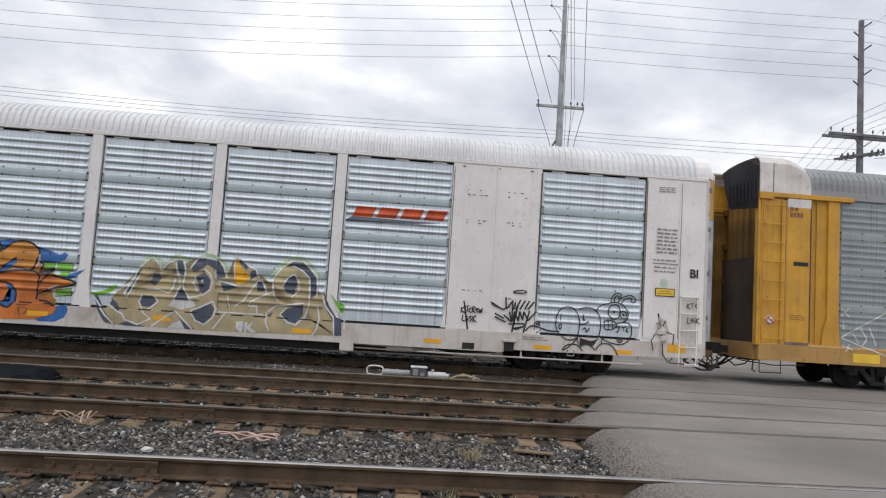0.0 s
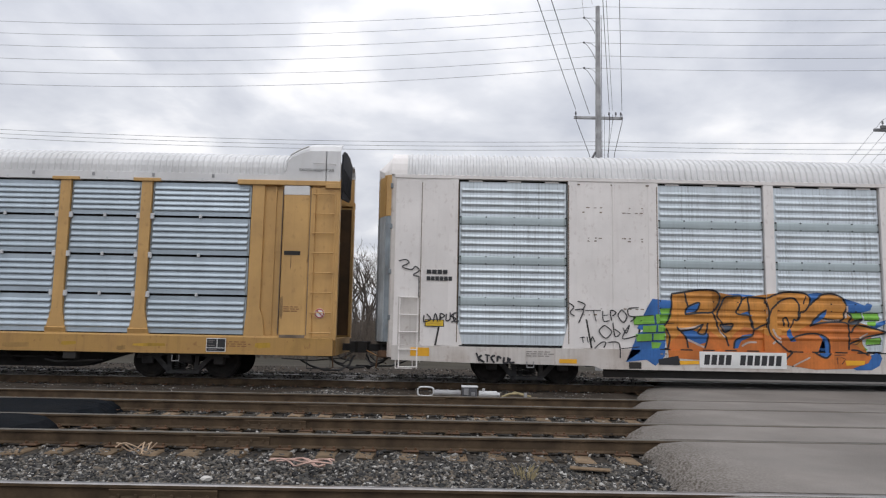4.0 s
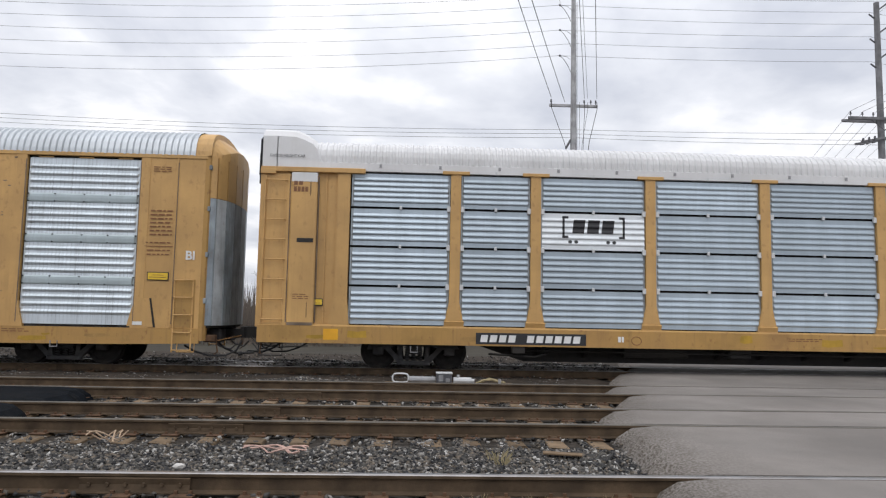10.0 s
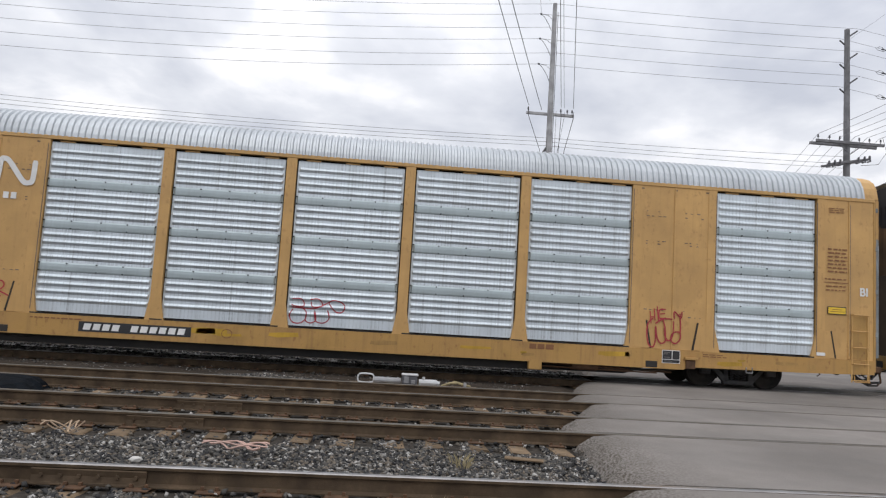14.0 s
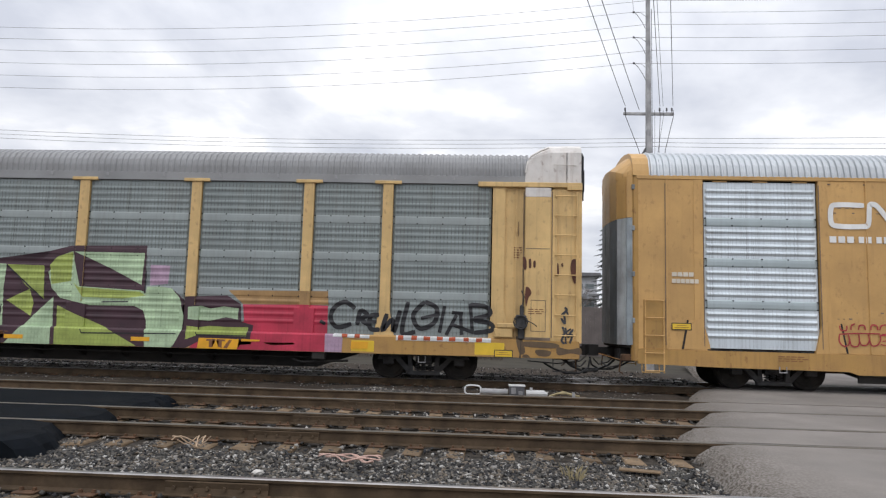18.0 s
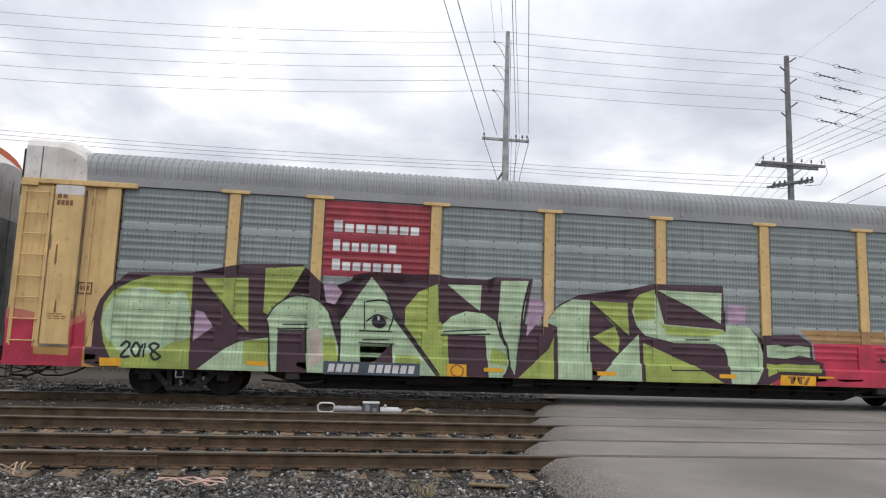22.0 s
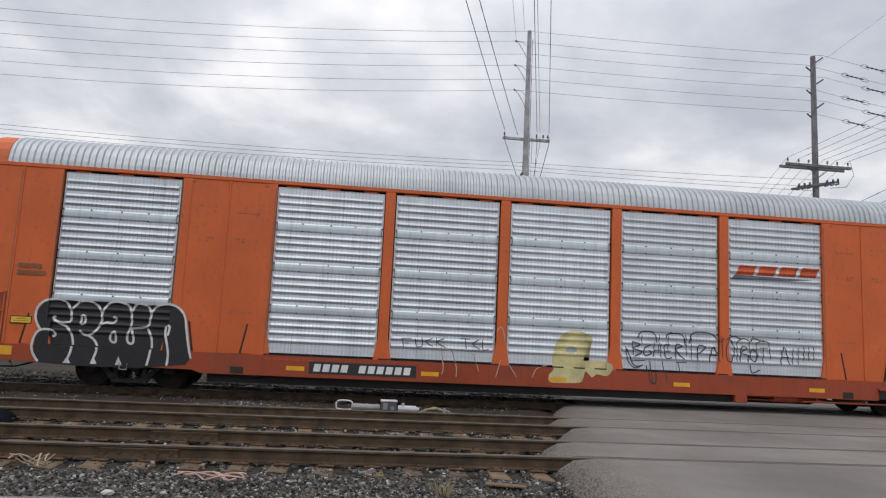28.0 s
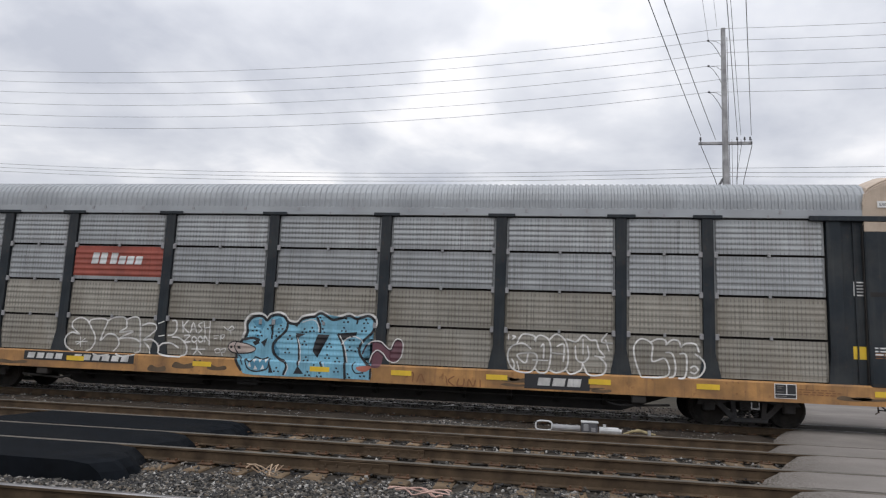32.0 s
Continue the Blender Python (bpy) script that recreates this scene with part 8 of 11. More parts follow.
scrawl("white", black_spray, 6, (10.9, 1.1), [[(0.26, 0.46), (0.25, 0.44), (0.23, 0.45), (0.23, 0.47), (0.25, 0.48), (0.26, 0.46)], [(0.5, 0.4), (0.5, 0.37), (0.48, 0.37), (0.47, 0.39), (0.47, 0.42), (0.49, 0.42), (0.5, 0.4)], [(0.01, 0.22), (0.11, 0.25), (0.24, 0.24), (0.31, 0.17), (0.29, 0.08), (0.17, 0.02), (0.04, 0.04), (0.01, 0.13), (0.01, 0.22)], [(0.01, 0.14), (0.31, 0.17)], [(0.11, 0.24), (0.13, 0.03)], [(0.21, 0.24), (0.23, 0.04)], [(0.31, 0.08), (0.39, 0.1), (0.37, -0.01), (0.31, -0.02)], [(0.44, 0.09), (0.56, 0.11)], [(0.5, 0.09), (0.51, 0)], [(0.59, 0.09), (0.57, -0.01)], [(0.62, 0.07), (0.57, 0.03), (0.64, -0.01)]], width=0.026)
scrawl("white", black_spray, 6, (9.8, 0.6), [[(1.56, 0.3), (1.54, 0.25), (1.5, 0.23), (1.45, 0.25), (1.43, 0.29), (1.45, 0.33), (1.49, 0.35), (1.54, 0.34), (1.56, 0.3)], [(1.47, 0.27), (1.5, 0.32), (1.52, 0.27)], [(0.03, 0.84), (0.03, 0.68)], [(0.06, 0.53), (0.05, 0.48), (0.02, 0.46), (0, 0.5), (0, 0.55), (0.02, 0.59), (0.05, 0.58), (0.06, 0.53)], [(0.58, 0.86), (0.6, 0.72), (0.64, 0.74)], [(0.5, 0.59), (0.62, 0.62), (0.73, 0.7)], [(0.57, 0.48), (0.65, 0.53), (0.68, 0.43), (0.75, 0.54)], [(0.46, 0.29), (0.25, 0.06), (0.08, -0.04)], [(0.44, 0.29), (0.48, 0.08)], [(0.08, -0.04), (0.17, 0.08), (0.32, 0.12), (0.46, 0.1), (0.59, -0.03)], [(0.49, 0.05), (0.61, 0.13), (0.76, 0.12), (0.89, 0.01)]], width=0.026)
scrawl("white", black_spray, 6, (10.7, 0.5), [[(0.01, 0.11), (0.08, 0.23), (0.2, 0.28), (0.35, 0.27), (0.48, 0.16), (0.56, 0)], [(0.15, 0.37), (0.14, 0.26)]], width=0.026)
scrawl("white", black_tag, 5, (13, 1.4), [[(-0.04, 0.48), (-0.04, 0.36)], [(0.02, 0.48), (-0.03, 0.42), (0.04, 0.36)], [(0.04, 0.49), (0.13, 0.5)], [(0.09, 0.5), (0.09, 0.37)], [(0.22, 0.49), (0.16, 0.44), (0.22, 0.38)], [(-0.01, 0.15), (-0.02, 0), (0.04, 0)], [(0.11, 0.13), (0.05, 0.09), (0.11, 0.06), (0.06, 0)], [(0.18, 0.14), (0.13, 0.09), (0.18, 0.06), (0.14, 0.01)], [(0.21, 0.14), (0.2, 0)], [(0.28, 0.14), (0.21, 0.07), (0.29, 0)]], width=0.022)
scrawl("white", black_spray, 6, (-11.4, 0.5), [[(0.02, 0.26), (0.09, 0.06)], [(0.15, 0.21), (0.08, 0.13), (0.21, 0.04)], [(0.22, 0.22), (0.34, 0.2)], [(0.28, 0.22), (0.28, 0.04)], [(0.46, 0.21), (0.37, 0.15), (0.45, 0.03)], [(0.52, 0.06), (0.53, 0.18), (0.61, 0.14)], [(0.68, 0.17), (0.67, 0.04), (0.76, 0.05), (0.77, 0.17)], [(0.82, 0.15), (0.81, 0.05), (0.93, 0.05)]], width=0.05)
scrawl("white", black_spray, 6, (-13.3, 2), [[(0.02, 0.91), (0.19, 0.95), (0.27, 0.87), (0.11, 0.78), (0.33, 0.71), (0.43, 0.79), (0.52, 0.69), (0.38, 0.58), (0.52, 0.55)], [(0.52, 0.55), (0.52, 0.04)]], width=0.028)
scrawl("white", black_spray, 6, (-12.6, 1.5), [[(-0.04, 0.13), (-0.04, -0.03), (0.12, 0.03), (0.02, 0.16)], [(0.18, -0.02), (0.23, 0.17), (0.29, -0.02)], [(0.34, -0.02), (0.35, 0.17), (0.45, 0.12), (0.37, 0.06)], [(0.49, 0.17), (0.49, 0.01), (0.58, 0.04), (0.58, 0.2)], [(0.72, 0.2), (0.61, 0.12), (0.72, 0.05), (0.61, -0.03)], [(0.78, 0.2), (0.66, 0.17), (0.69, -0.01), (0.8, 0.01)]], width=0.03)
# the ochre car with a white mark: thin crimson tags
scrawl("tan", crimson_tag, 2, (-8.8, 1.1), [[(0, 0.46), (0.02, 0.36), (0.14, 0.35), (0.16, 0.46)], [(0.25, 0.36), (0.26, 0.46), (0.35, 0.51)], [(0.41, 0.37), (0.45, 0.47), (0.55, 0.47), (0.57, 0.37)], [(0.69, 0.37), (0.71, 0.48), (0.82, 0.48), (0.85, 0.37)], [(0.89, 0.37), (0.94, 0.48), (1.1, 0.49), (1.16, 0.39), (1.08, 0.3), (0.93, 0.28)], [(-0.01, 0.26), (0.41, 0.29), (0.89, 0.29)], [(-0.01, 0.26), (-0.02, 0.1), (0.07, -0.01), (0.18, 0.02), (0.21, 0.14), (0.18, 0.26)], [(0.21, 0.17), (0.25, 0.01), (0.38, -0.01), (0.43, 0.11), (0.42, 0.27)], [(0.42, 0.15), (0.47, 0.03), (0.59, 0.03), (0.65, 0.14), (0.63, 0.27)], [(0.65, 0.15), (0.7, 0.02), (0.82, 0.03), (0.9, 0.15), (0.89, 0.28)]], width=0.03)
scrawl("tan", crimson_tag, 2, (-7.9, 0.9), [[(-0.01, 0.45), (0.18, 0.45), (0.38, 0.36)], [(0.04, 0.32), (0.22, 0.35)], [(0, 0.25), (0.22, 0.21)], [(0.18, 0.19), (0.11, 0.03)]], width=0.03)
scrawl("tan", crimson_tag, 2, (-1.2, 1), [[(0.03, 0.59), (0.25, 0.59), (0.31, 0.43), (0.1, 0.42), (0.02, 0.46)], [(0.45, 0.59), (0.65, 0.61), (0.74, 0.46), (0.52, 0.42), (0.47, 0.54)], [(0.03, 0.39), (0.34, 0.38), (0.59, 0.39), (0.88, 0.54)], [(0.06, 0.35), (-0.01, 0.19), (0.07, 0.04), (0.25, 0.03), (0.37, 0.14), (0.37, 0.3), (0.28, 0.38)], [(0.38, 0.24), (0.37, 0.09), (0.5, 0.04), (0.61, 0.13), (0.57, 0.34)], [(0.57, 0.32), (0.61, 0.09), (0.81, 0.06), (0.92, 0.18), (0.87, 0.36)], [(0.88, 0.54), (1, 0.6), (1.19, 0.56), (1.27, 0.46), (1.21, 0.33), (1.05, 0.34), (0.88, 0.54)]], width=0.025)
scrawl("tan", crimson_tag, 2, (7.5, 1), [[(0.03, 0.82), (0.06, 0.52)], [(0.13, 0.89), (0.16, 0.59)], [(0.04, 0.68), (0.15, 0.68)], [(0.43, 0.88), (0.27, 0.86), (0.27, 0.66), (0.44, 0.67)], [(0.28, 0.76), (0.41, 0.78)], [(0.2, 0.95), (0.25, 0.59)], [(0.65, 0.65), (0.65, 0.84), (0.82, 0.69), (0.84, 0.85)], [(0.11, 0.65), (-0.02, 0.51), (-0.04, 0.25), (0.01, 0.01), (0.12, -0.05), (0.18, 0.13), (0.17, 0.46)], [(0.18, 0.46), (0.22, 0.19), (0.31, 0.05), (0.43, 0.11), (0.42, 0.4), (0.36, 0.63)], [(0.4, 0.43), (0.43, 0.2), (0.53, 0.12), (0.62, 0.28), (0.63, 0.61)], [(0.17, 0.52), (0.36, 0.64), (0.6, 0.65)], [(0.71, 0.35), (0.59, 0.28), (0.58, 0.12), (0.69, 0.06), (0.8, 0.16), (0.81, 0.32), (0.71, 0.35)]], width=0.034)
scrawl("tan", crimson_tag, 2, (8.3, 1.3), [[(-0.01, 0.5), (0.01, 0.19), (0, -0.01)]], width=0.034)
# the faded car: tall lettering in mint and lime on plum, a crimson patch and a black tag
spray("faded", plum_spray, 0, (-12.2, 0.5), [[(0.06, 0.2), (0.03, 0.63), (0.13, 1.2), (0.24, 1.61), (0.44, 1.93), (0.79, 2.27), (2.19, 2.33), (3.13, 2.3), (3.33, 2.59), (4.7, 2.64), (4.23, 1.98), (4.99, 1.94), (5.47, 1.59), (5.91, 2.45), (6.32, 2.54), (6.66, 2.34), (7.06, 2.25), (7.38, 2.54), (7.91, 2.55), (8.19, 2.49), (8.03, 0.06), (7.51, 0.05), (3.69, 0), (0.79, 0)]])
spray("faded", plum_spray, 0, (-4.2, 0.5), [[(0.17, 2.49), (1.16, 2.48), (1.21, 2.07), (1.38, 2.56), (2.32, 2.56), (2.13, 1.43), (2.71, 1.38), (2.71, 1.59), (2.98, 1.94), (3.5, 2.21), (4.71, 2.22), (4.92, 2.43), (5.44, 2.57), (7.38, 2.61), (7.4, 1.42), (8.07, 1.57), (8.44, 1.26), (8.49, 0.67), (8.34, 0.17), (7.53, 0.04), (4.94, 0.03), (2.17, 0.04), (0.02, 0.06)]])
spray("faded", plum_spray, 0.6, (4, 0.6), [[(0.24, 1.27), (1.28, 1.32), (1.63, 1.11), (1.66, 0.69), (1.96, 0.61), (1.93, 0.27), (0.68, 0.2), (0.32, 0.01), (-0.02, 0), (0.24, 0.4)]])
spray("faded", crimson_spray, 0, (4.4, 0.5), [[(1.28, 1.21), (2.73, 1.24), (3.38, 1.23), (3.39, 0.03), (-0.01, 0.01), (0.15, 0.37), (0.72, 0.64), (1.33, 0.8)]])
spray("faded", faded_orange_spray, 0, (5.3, 1.7), [[(0, 0.35), (2.47, 0.38), (2.49, 0.05), (0.38, 0.02)]])
spray("faded", lilac_spray, 1, (-9.9, 0.6), [[(17.65, 0.46), (18.09, 0.46), (18.07, -0.03), (17.66, -0.05)], [(7.95, 1.99), (8.34, 1.92), (8.32, 1.59), (7.87, 1.03), (7.91, 1.47)], [(13.2, 2.03), (13.7, 2.02), (13.67, 1.57), (13.22, 1.52)], [(0.03, 1.37), (0.21, 1.33), (0.45, 1), (0.02, 0.66)], [(2.9, 2.07), (3.1, 2.18), (3.35, 1.93), (3.19, 1.62), (2.98, 1.68)]])
spray("faded", lime_spray, 1, (-11.9, 0.5), [[(7.63, 2.32), (7.18, 2.11), (6.87, 1.72), (6.87, 1.3), (7.16, 0.94), (7.34, 0.61), (7.73, 0.09), (7.97, 0.07), (7.92, 1.09), (7.69, 1.49)], [(9.6, 0.07), (10.43, 0.84), (10.56, 1.13), (10.56, 0.04)], [(11.52, 2.07), (12.48, 2.06), (12.53, 1.22), (12.06, 1.54)]])
spray("faded", lime_spray, 1, (-0.3, 0.6), [[(-0.03, 1.08), (0.55, 1.37), (0.68, 1.03), (0.63, 0.7)], [(1.29, 0.98), (1.75, 0.79), (2.62, 0.45), (3.41, 0.04), (1.33, -0.01)], [(4.62, 0.56), (4.91, 0.53), (5.18, 0.57), (5.65, 0.55), (6.14, 0.56), (6.13, 0.33), (4.91, 0.34), (4.63, 0.23)], [(3.97, 0.28), (4.21, 0.29), (4.22, 0.03), (3.98, 0.02)]])
spray("faded", lime_spray, 1, (-11.9, 0.5), [[(1, 2.22), (1.91, 2.24), (1.94, 1.3), (1.95, 0.84), (2, 0.02), (0.65, -0.01), (0.32, 0.28), (0.11, 0.66), (0.01, 1.11), (0.04, 1.54), (0.22, 1.85), (0.57, 2.07)], [(2.12, 2.21), (3.16, 2.26), (3.24, 1.02), (2.92, 1.28), (2.54, 1.79)], [(3.54, 2.51), (4.46, 2.6), (4.13, 1.97), (3.65, 1.42), (3.55, 1.48)]])
spray("faded", mint_spray, 2, (-11.8, 0.9), [[(-0.01, 1.05), (0.28, 1.41), (0.81, 1.55), (1.27, 1.4), (1.65, 1.47), (1.82, 1.01), (1.83, 0.44), (1.47, 0.31), (1.05, 0.07), (0.51, 0), (0.11, 0.32), (-0.05, 0.66)]], smooth=True)
spray("faded", mint_spray, 2, (-9.9, 0.5), [[(0.04, 0.02), (0.74, 0.61), (1.07, 0.79), (1.74, 0.9), (1.8, 0.07)], [(1.63, 1.36), (1.81, 1.66), (2.14, 1.88), (2.43, 1.93), (2.79, 1.82), (3.04, 1.54), (3.18, 1.13), (3.32, 0.72), (3.37, 0.11), (2.63, 0.09), (2.57, 1.07), (1.9, 1.05), (1.94, 0.08), (1.82, 0.07), (1.7, 1.19)]])
spray("faded", lime_spray, 3, (-8.8, 0.8), [[(0.05, 0.49), (0.65, 0.58), (0.67, 0.02), (0.06, -0.02)], [(1.85, 0.64), (2.13, 0.65), (2.21, 0.07), (1.91, 0)]])
spray("faded", flesh_spray, 3, (-7.3, 0.7), [[(0.02, 0.87), (0.25, 0.95), (0.38, 0.22), (0.1, 0.03)]])
scrawl("faded", black_spray, 4, (-10, 1.4), [[(1.73, 0.43), (1.91, 0.73), (2.24, 0.96), (2.53, 1), (2.91, 0.89), (3.2, 0.58), (3.38, 0.05)], [(2.03, 0.17), (2.67, 0.19)], [(0.02, 0.4), (0.09, 0.08)]], width=0.035)
spray("faded", mint_spray, 2, (-9.8, 0.5), [[(3.93, 2.42), (4.29, 2), (4.51, 1.42), (4.93, 0.91), (5.59, 0.07), (4.52, 0.07), (4.49, 0.87), (3.72, 0.85), (3.76, 0.08), (3.31, 0.06), (3.25, 0.85), (3.21, 1.27), (3.45, 1.67), (3.64, 1.97)], [(5.78, 2.32), (6.62, 2.34), (6.6, 1.7), (6.21, 1.98)]])
spray("faded", mint_spray, 2, (-4.2, 0.5), [[(0.1, 1.36), (0.3, 1.55), (0.65, 1.69), (1.1, 1.65), (1.39, 1.48), (1.5, 1.11), (1.65, 0.85), (1.73, 0.48), (1.58, 0.05), (1.24, 0.07), (1.15, 1.11), (0.25, 1.11), (0.05, 1.17)], [(1.51, 2.47), (2.21, 2.5), (2.09, 1.56), (1.95, 1.02), (1.87, 0.19), (1.73, 0.48), (1.64, 0.95), (1.45, 1.43)], [(2.65, 1.5), (2.95, 1.87), (3.34, 2.09), (3.8, 2.08), (3.77, 1.46), (3.84, 0.05), (2.97, 0.06), (2.96, 1.39)], [(3.88, 0.04), (4.58, 0.8), (5.08, 1.29), (5.13, 0.05)]])
spray("faded", mint_spray, 2, (0.7, 0.6), [[(0.6, 2.33), (0.2, 2.19), (0, 1.77), (0.12, 1.4), (0.35, 1.16), (1.14, 1), (2.25, 1.01), (2.49, 0.9), (2.57, 0.67), (2.62, -0.07), (3.22, -0.05), (3.35, 0.11), (3.51, 0.43), (3.53, 0.8), (3.39, 1.23), (3.18, 1.46), (2.88, 1.5), (2.55, 1.49), (2.53, 1.34), (2.4, 1.39), (0.85, 1.46), (0.69, 1.7)], [(0.66, 2.32), (2.44, 2.32), (2.4, 1.53), (1.62, 1.91)], [(3.63, 1.02), (3.97, 1.05), (4.17, 0.99), (4.51, 1.05), (4.88, 1.01), (4.87, 0.74), (4.58, 0.79), (4.18, 0.69), (3.64, 0.72)]])
spray("faded", lime_spray, 3, (-6.9, 0.8), [[(8.28, 1.35), (8.42, 1.24), (9.98, 1.16), (10.12, 1.07), (9.54, 0.98), (8.53, 1)], [(-0.02, 0.24), (0.37, 0.25), (0.35, 0.06), (0, 0.05)], [(7.63, 1.78), (7.8, 1.99), (8.2, 2.12), (8.2, 1.39), (7.7, 1.3)], [(4.03, 0.54), (4.39, 0.38), (4.37, 0.11), (3.94, 0.16)], [(1.68, 0.29), (2.18, 0.27), (2.35, 0.09), (1.67, 0.1)]])
scrawl("faded", black_spray, 4, (-8.2, 0.6), [[(1.57, 1.5), (1.64, 0.91), (1.65, 0.07)], [(2.7, 1.98), (2.97, 1.35), (3.47, 0.77), (4.03, 0.04)], [(5.49, 1.37), (5.57, 1.01), (5.71, 0.71), (5.73, 0.24), (5.58, 0.04)], [(-0.02, 1.08), (0.08, 0.02)], [(6.24, 2.43), (6.07, 1.67), (6.03, 0.92)], [(7.82, 1.94), (8.82, 1.12)], [(11.41, 1.87), (11.4, 1.32)]], width=0.05)
scrawl("faded", black_spray, 4, (1.7, 0.9), [[(-0.03, 0.12), (0.01, 0.02), (1.17, 0.04), (2.39, 0.06)], [(2.87, 0.12), (2.9, 0.05), (3.52, 0.05), (4.16, 0.05)]], width=0.03, smooth=False)
scrawl("faded", black_spray, 4, (-8, 1.3), [[(-0.02, 0.3), (0.71, 0.34)], [(0.1, 0.41), (0.68, 0.43)], [(1.88, 0.05), (2.74, 0.04)], [(1.98, 0.12), (2.61, 0.14)], [(3.84, 0.29), (5.07, 0.36)], [(3.89, 0.38), (4.96, 0.46)], [(10.12, 0.39), (10.79, 0.41)], [(1.89, 0.33), (2.67, 0.33)], [(1.98, 1.02), (2.02, 0.36)], [(7.55, 0.28), (7.54, -0.02)]], width=0.04, smooth=False)
scrawl("faded", black_spray, 4, (-6, 1.6), [[(0.01, 0.72), (0.42, 0.77), (0.64, 0.61), (0.68, 0.35), (0.59, 0.05)], [(0.04, 0.24), (0.28, 0.42), (0.55, 0.34)]], width=0.035)
spray("faded", black_spray, 5, (-5.8, 1.7), [[(0.09, 0.3), (0.25, 0.26), (0.33, 0.13), (0.23, 0.01), (0.1, 0.01), (-0.01, 0.1), (-0.01, 0.23)]], smooth=True)
spray("faded", white_spray, 6, (-5.7, 1.9), [[(0, 0.07), (0.05, 0.1), (0.07, 0), (0.02, -0.01)]])
scrawl("faded", black_spray, 5, (-11.4, 0.8), [[(-0.03, 0.29), (0.08, 0.4), (0.16, 0.32), (0.02, 0.07), (0.21, 0.08)], [(0.3, 0.4), (0.22, 0.25), (0.33, 0.08), (0.41, 0.23), (0.3, 0.4)], [(0.49, 0.38), (0.5, 0.06)], [(0.68, 0.39), (0.59, 0.31), (0.73, 0.19), (0.86, 0.09), (0.74, 0.02), (0.66, 0.14), (0.79, 0.32), (0.68, 0.39)], [(0.44, 0.36), (0.4, 0.06)]], width=0.055)
scrawl("faded", black_spray, 3, (7.9, 1.1), [[(0.55, 0.58), (0.29, 0.73), (0.03, 0.58), (-0.04, 0.32), (0.13, 0.12), (0.47, 0.21)], [(0.61, 0.18), (0.68, 0.52), (0.85, 0.43), (0.71, 0.32), (0.9, 0.19)], [(1.14, 0.44), (0.93, 0.4), (0.93, 0.11), (1.17, 0.09)], [(0.93, 0.27), (1.09, 0.27)], [(1.33, 0.47), (1.23, 0.07), (1.46, 0.34), (1.5, 0.05), (1.64, 0.56)], [(1.83, 0.77), (1.7, 0.03), (2.02, 0.06)], [(2.23, 0.78), (1.96, 0.46), (2.12, 0.14), (2.47, 0.29), (2.52, 0.63), (2.23, 0.78)], [(2.15, 0.38), (2.6, 0.5)], [(2.71, 0.69), (2.6, 0.05)], [(2.89, 0.54), (3.16, 0.52)], [(3, 0.48), (2.76, 0)], [(3.1, 0.49), (3.13, 0.01)], [(2.86, 0.27), (3.42, 0.07)], [(3.32, 0.76), (3.39, 0.07)]], width=0.11)
scrawl("faded", black_spray, 3, (7.6, 1.2), [[(3.62, 0.63), (4.01, 0.59), (4.09, 0.41), (3.72, 0.29), (4.11, 0.2), (4.14, 0.04), (3.72, -0.03)], [(4.22, 0.04), (4.29, -0.01)], [(0, 0.16), (0.13, 0.09)]], width=0.11)
# red and white reflective tape
spray("faded", white_spray, 4, (8, 0.9), [[(-0.05, 0.18), (0.83, 0.15), (0.83, 0.07), (-0.05, 0.09)], [(1.47, 0.17), (3.73, 0.15), (3.73, 0.05), (1.47, 0.05)]])
spray("faded", red_mark, 5, (8.2, 0.9), [[(-0.04, 0.17), (0.1, 0.16), (0.1, 0.09), (-0.03, 0.08)], [(0.27, 0.17), (0.4, 0.16), (0.4, 0.08), (0.27, 0.08)], [(1.32, 0.17), (1.45, 0.16), (1.45, 0.06), (1.32, 0.05)], [(1.64, 0.17), (1.77, 0.16), (1.77, 0.07), (1.64, 0.06)], [(1.93, 0.16), (2.09, 0.15), (2.09, 0.06), (1.93, 0.06)], [(2.25, 0.16), (2.39, 0.15), (2.39, 0.07), (2.25, 0.07)], [(2.54, 0.15), (2.69, 0.16), (2.69, 0.06), (2.53, 0.06)], [(2.88, 0.15), (3.01, 0.15), (3.01, 0.06), (2.88, 0.06)], [(3.18, 0.14), (3.32, 0.15), (3.32, 0.06), (3.18, 0.05)]])
# amber plate with a brown mark, the round stencil, dents
spray("faded", amber, 6, (-11.8, 0.6), [[(16.47, 0.28), (17.46, 0.27), (17.42, -0.03), (16.43, -0.03)], [(17.52, 0.28), (17.98, 0.27), (17.97, 0.23), (17.52, 0.22)], [(7.81, 0.32), (8.28, 0.31), (8.29, -0.01), (7.82, 0.01)], [(-0.03, 0.23), (0.42, 0.23), (0.44, 0.06), (-0.01, 0.05)], [(3.17, 0.25), (3.61, 0.25), (3.62, 0.15), (3.15, 0.15)], [(6, 0.31), (6.49, 0.29), (6.48, 0.2), (6, 0.2)], [(8.71, 0.25), (9.18, 0.25), (9.17, 0.15), (8.71, 0.16)], [(11.56, 0.24), (12.05, 0.24), (12.04, 0.14), (11.56, 0.14)], [(14.78, 0.26), (15.25, 0.26), (15.24, 0.16), (14.78, 0.16)], [(20.2, 0.29), (20.61, 0.29), (20.6, 0.13), (20.19, 0.12)]])
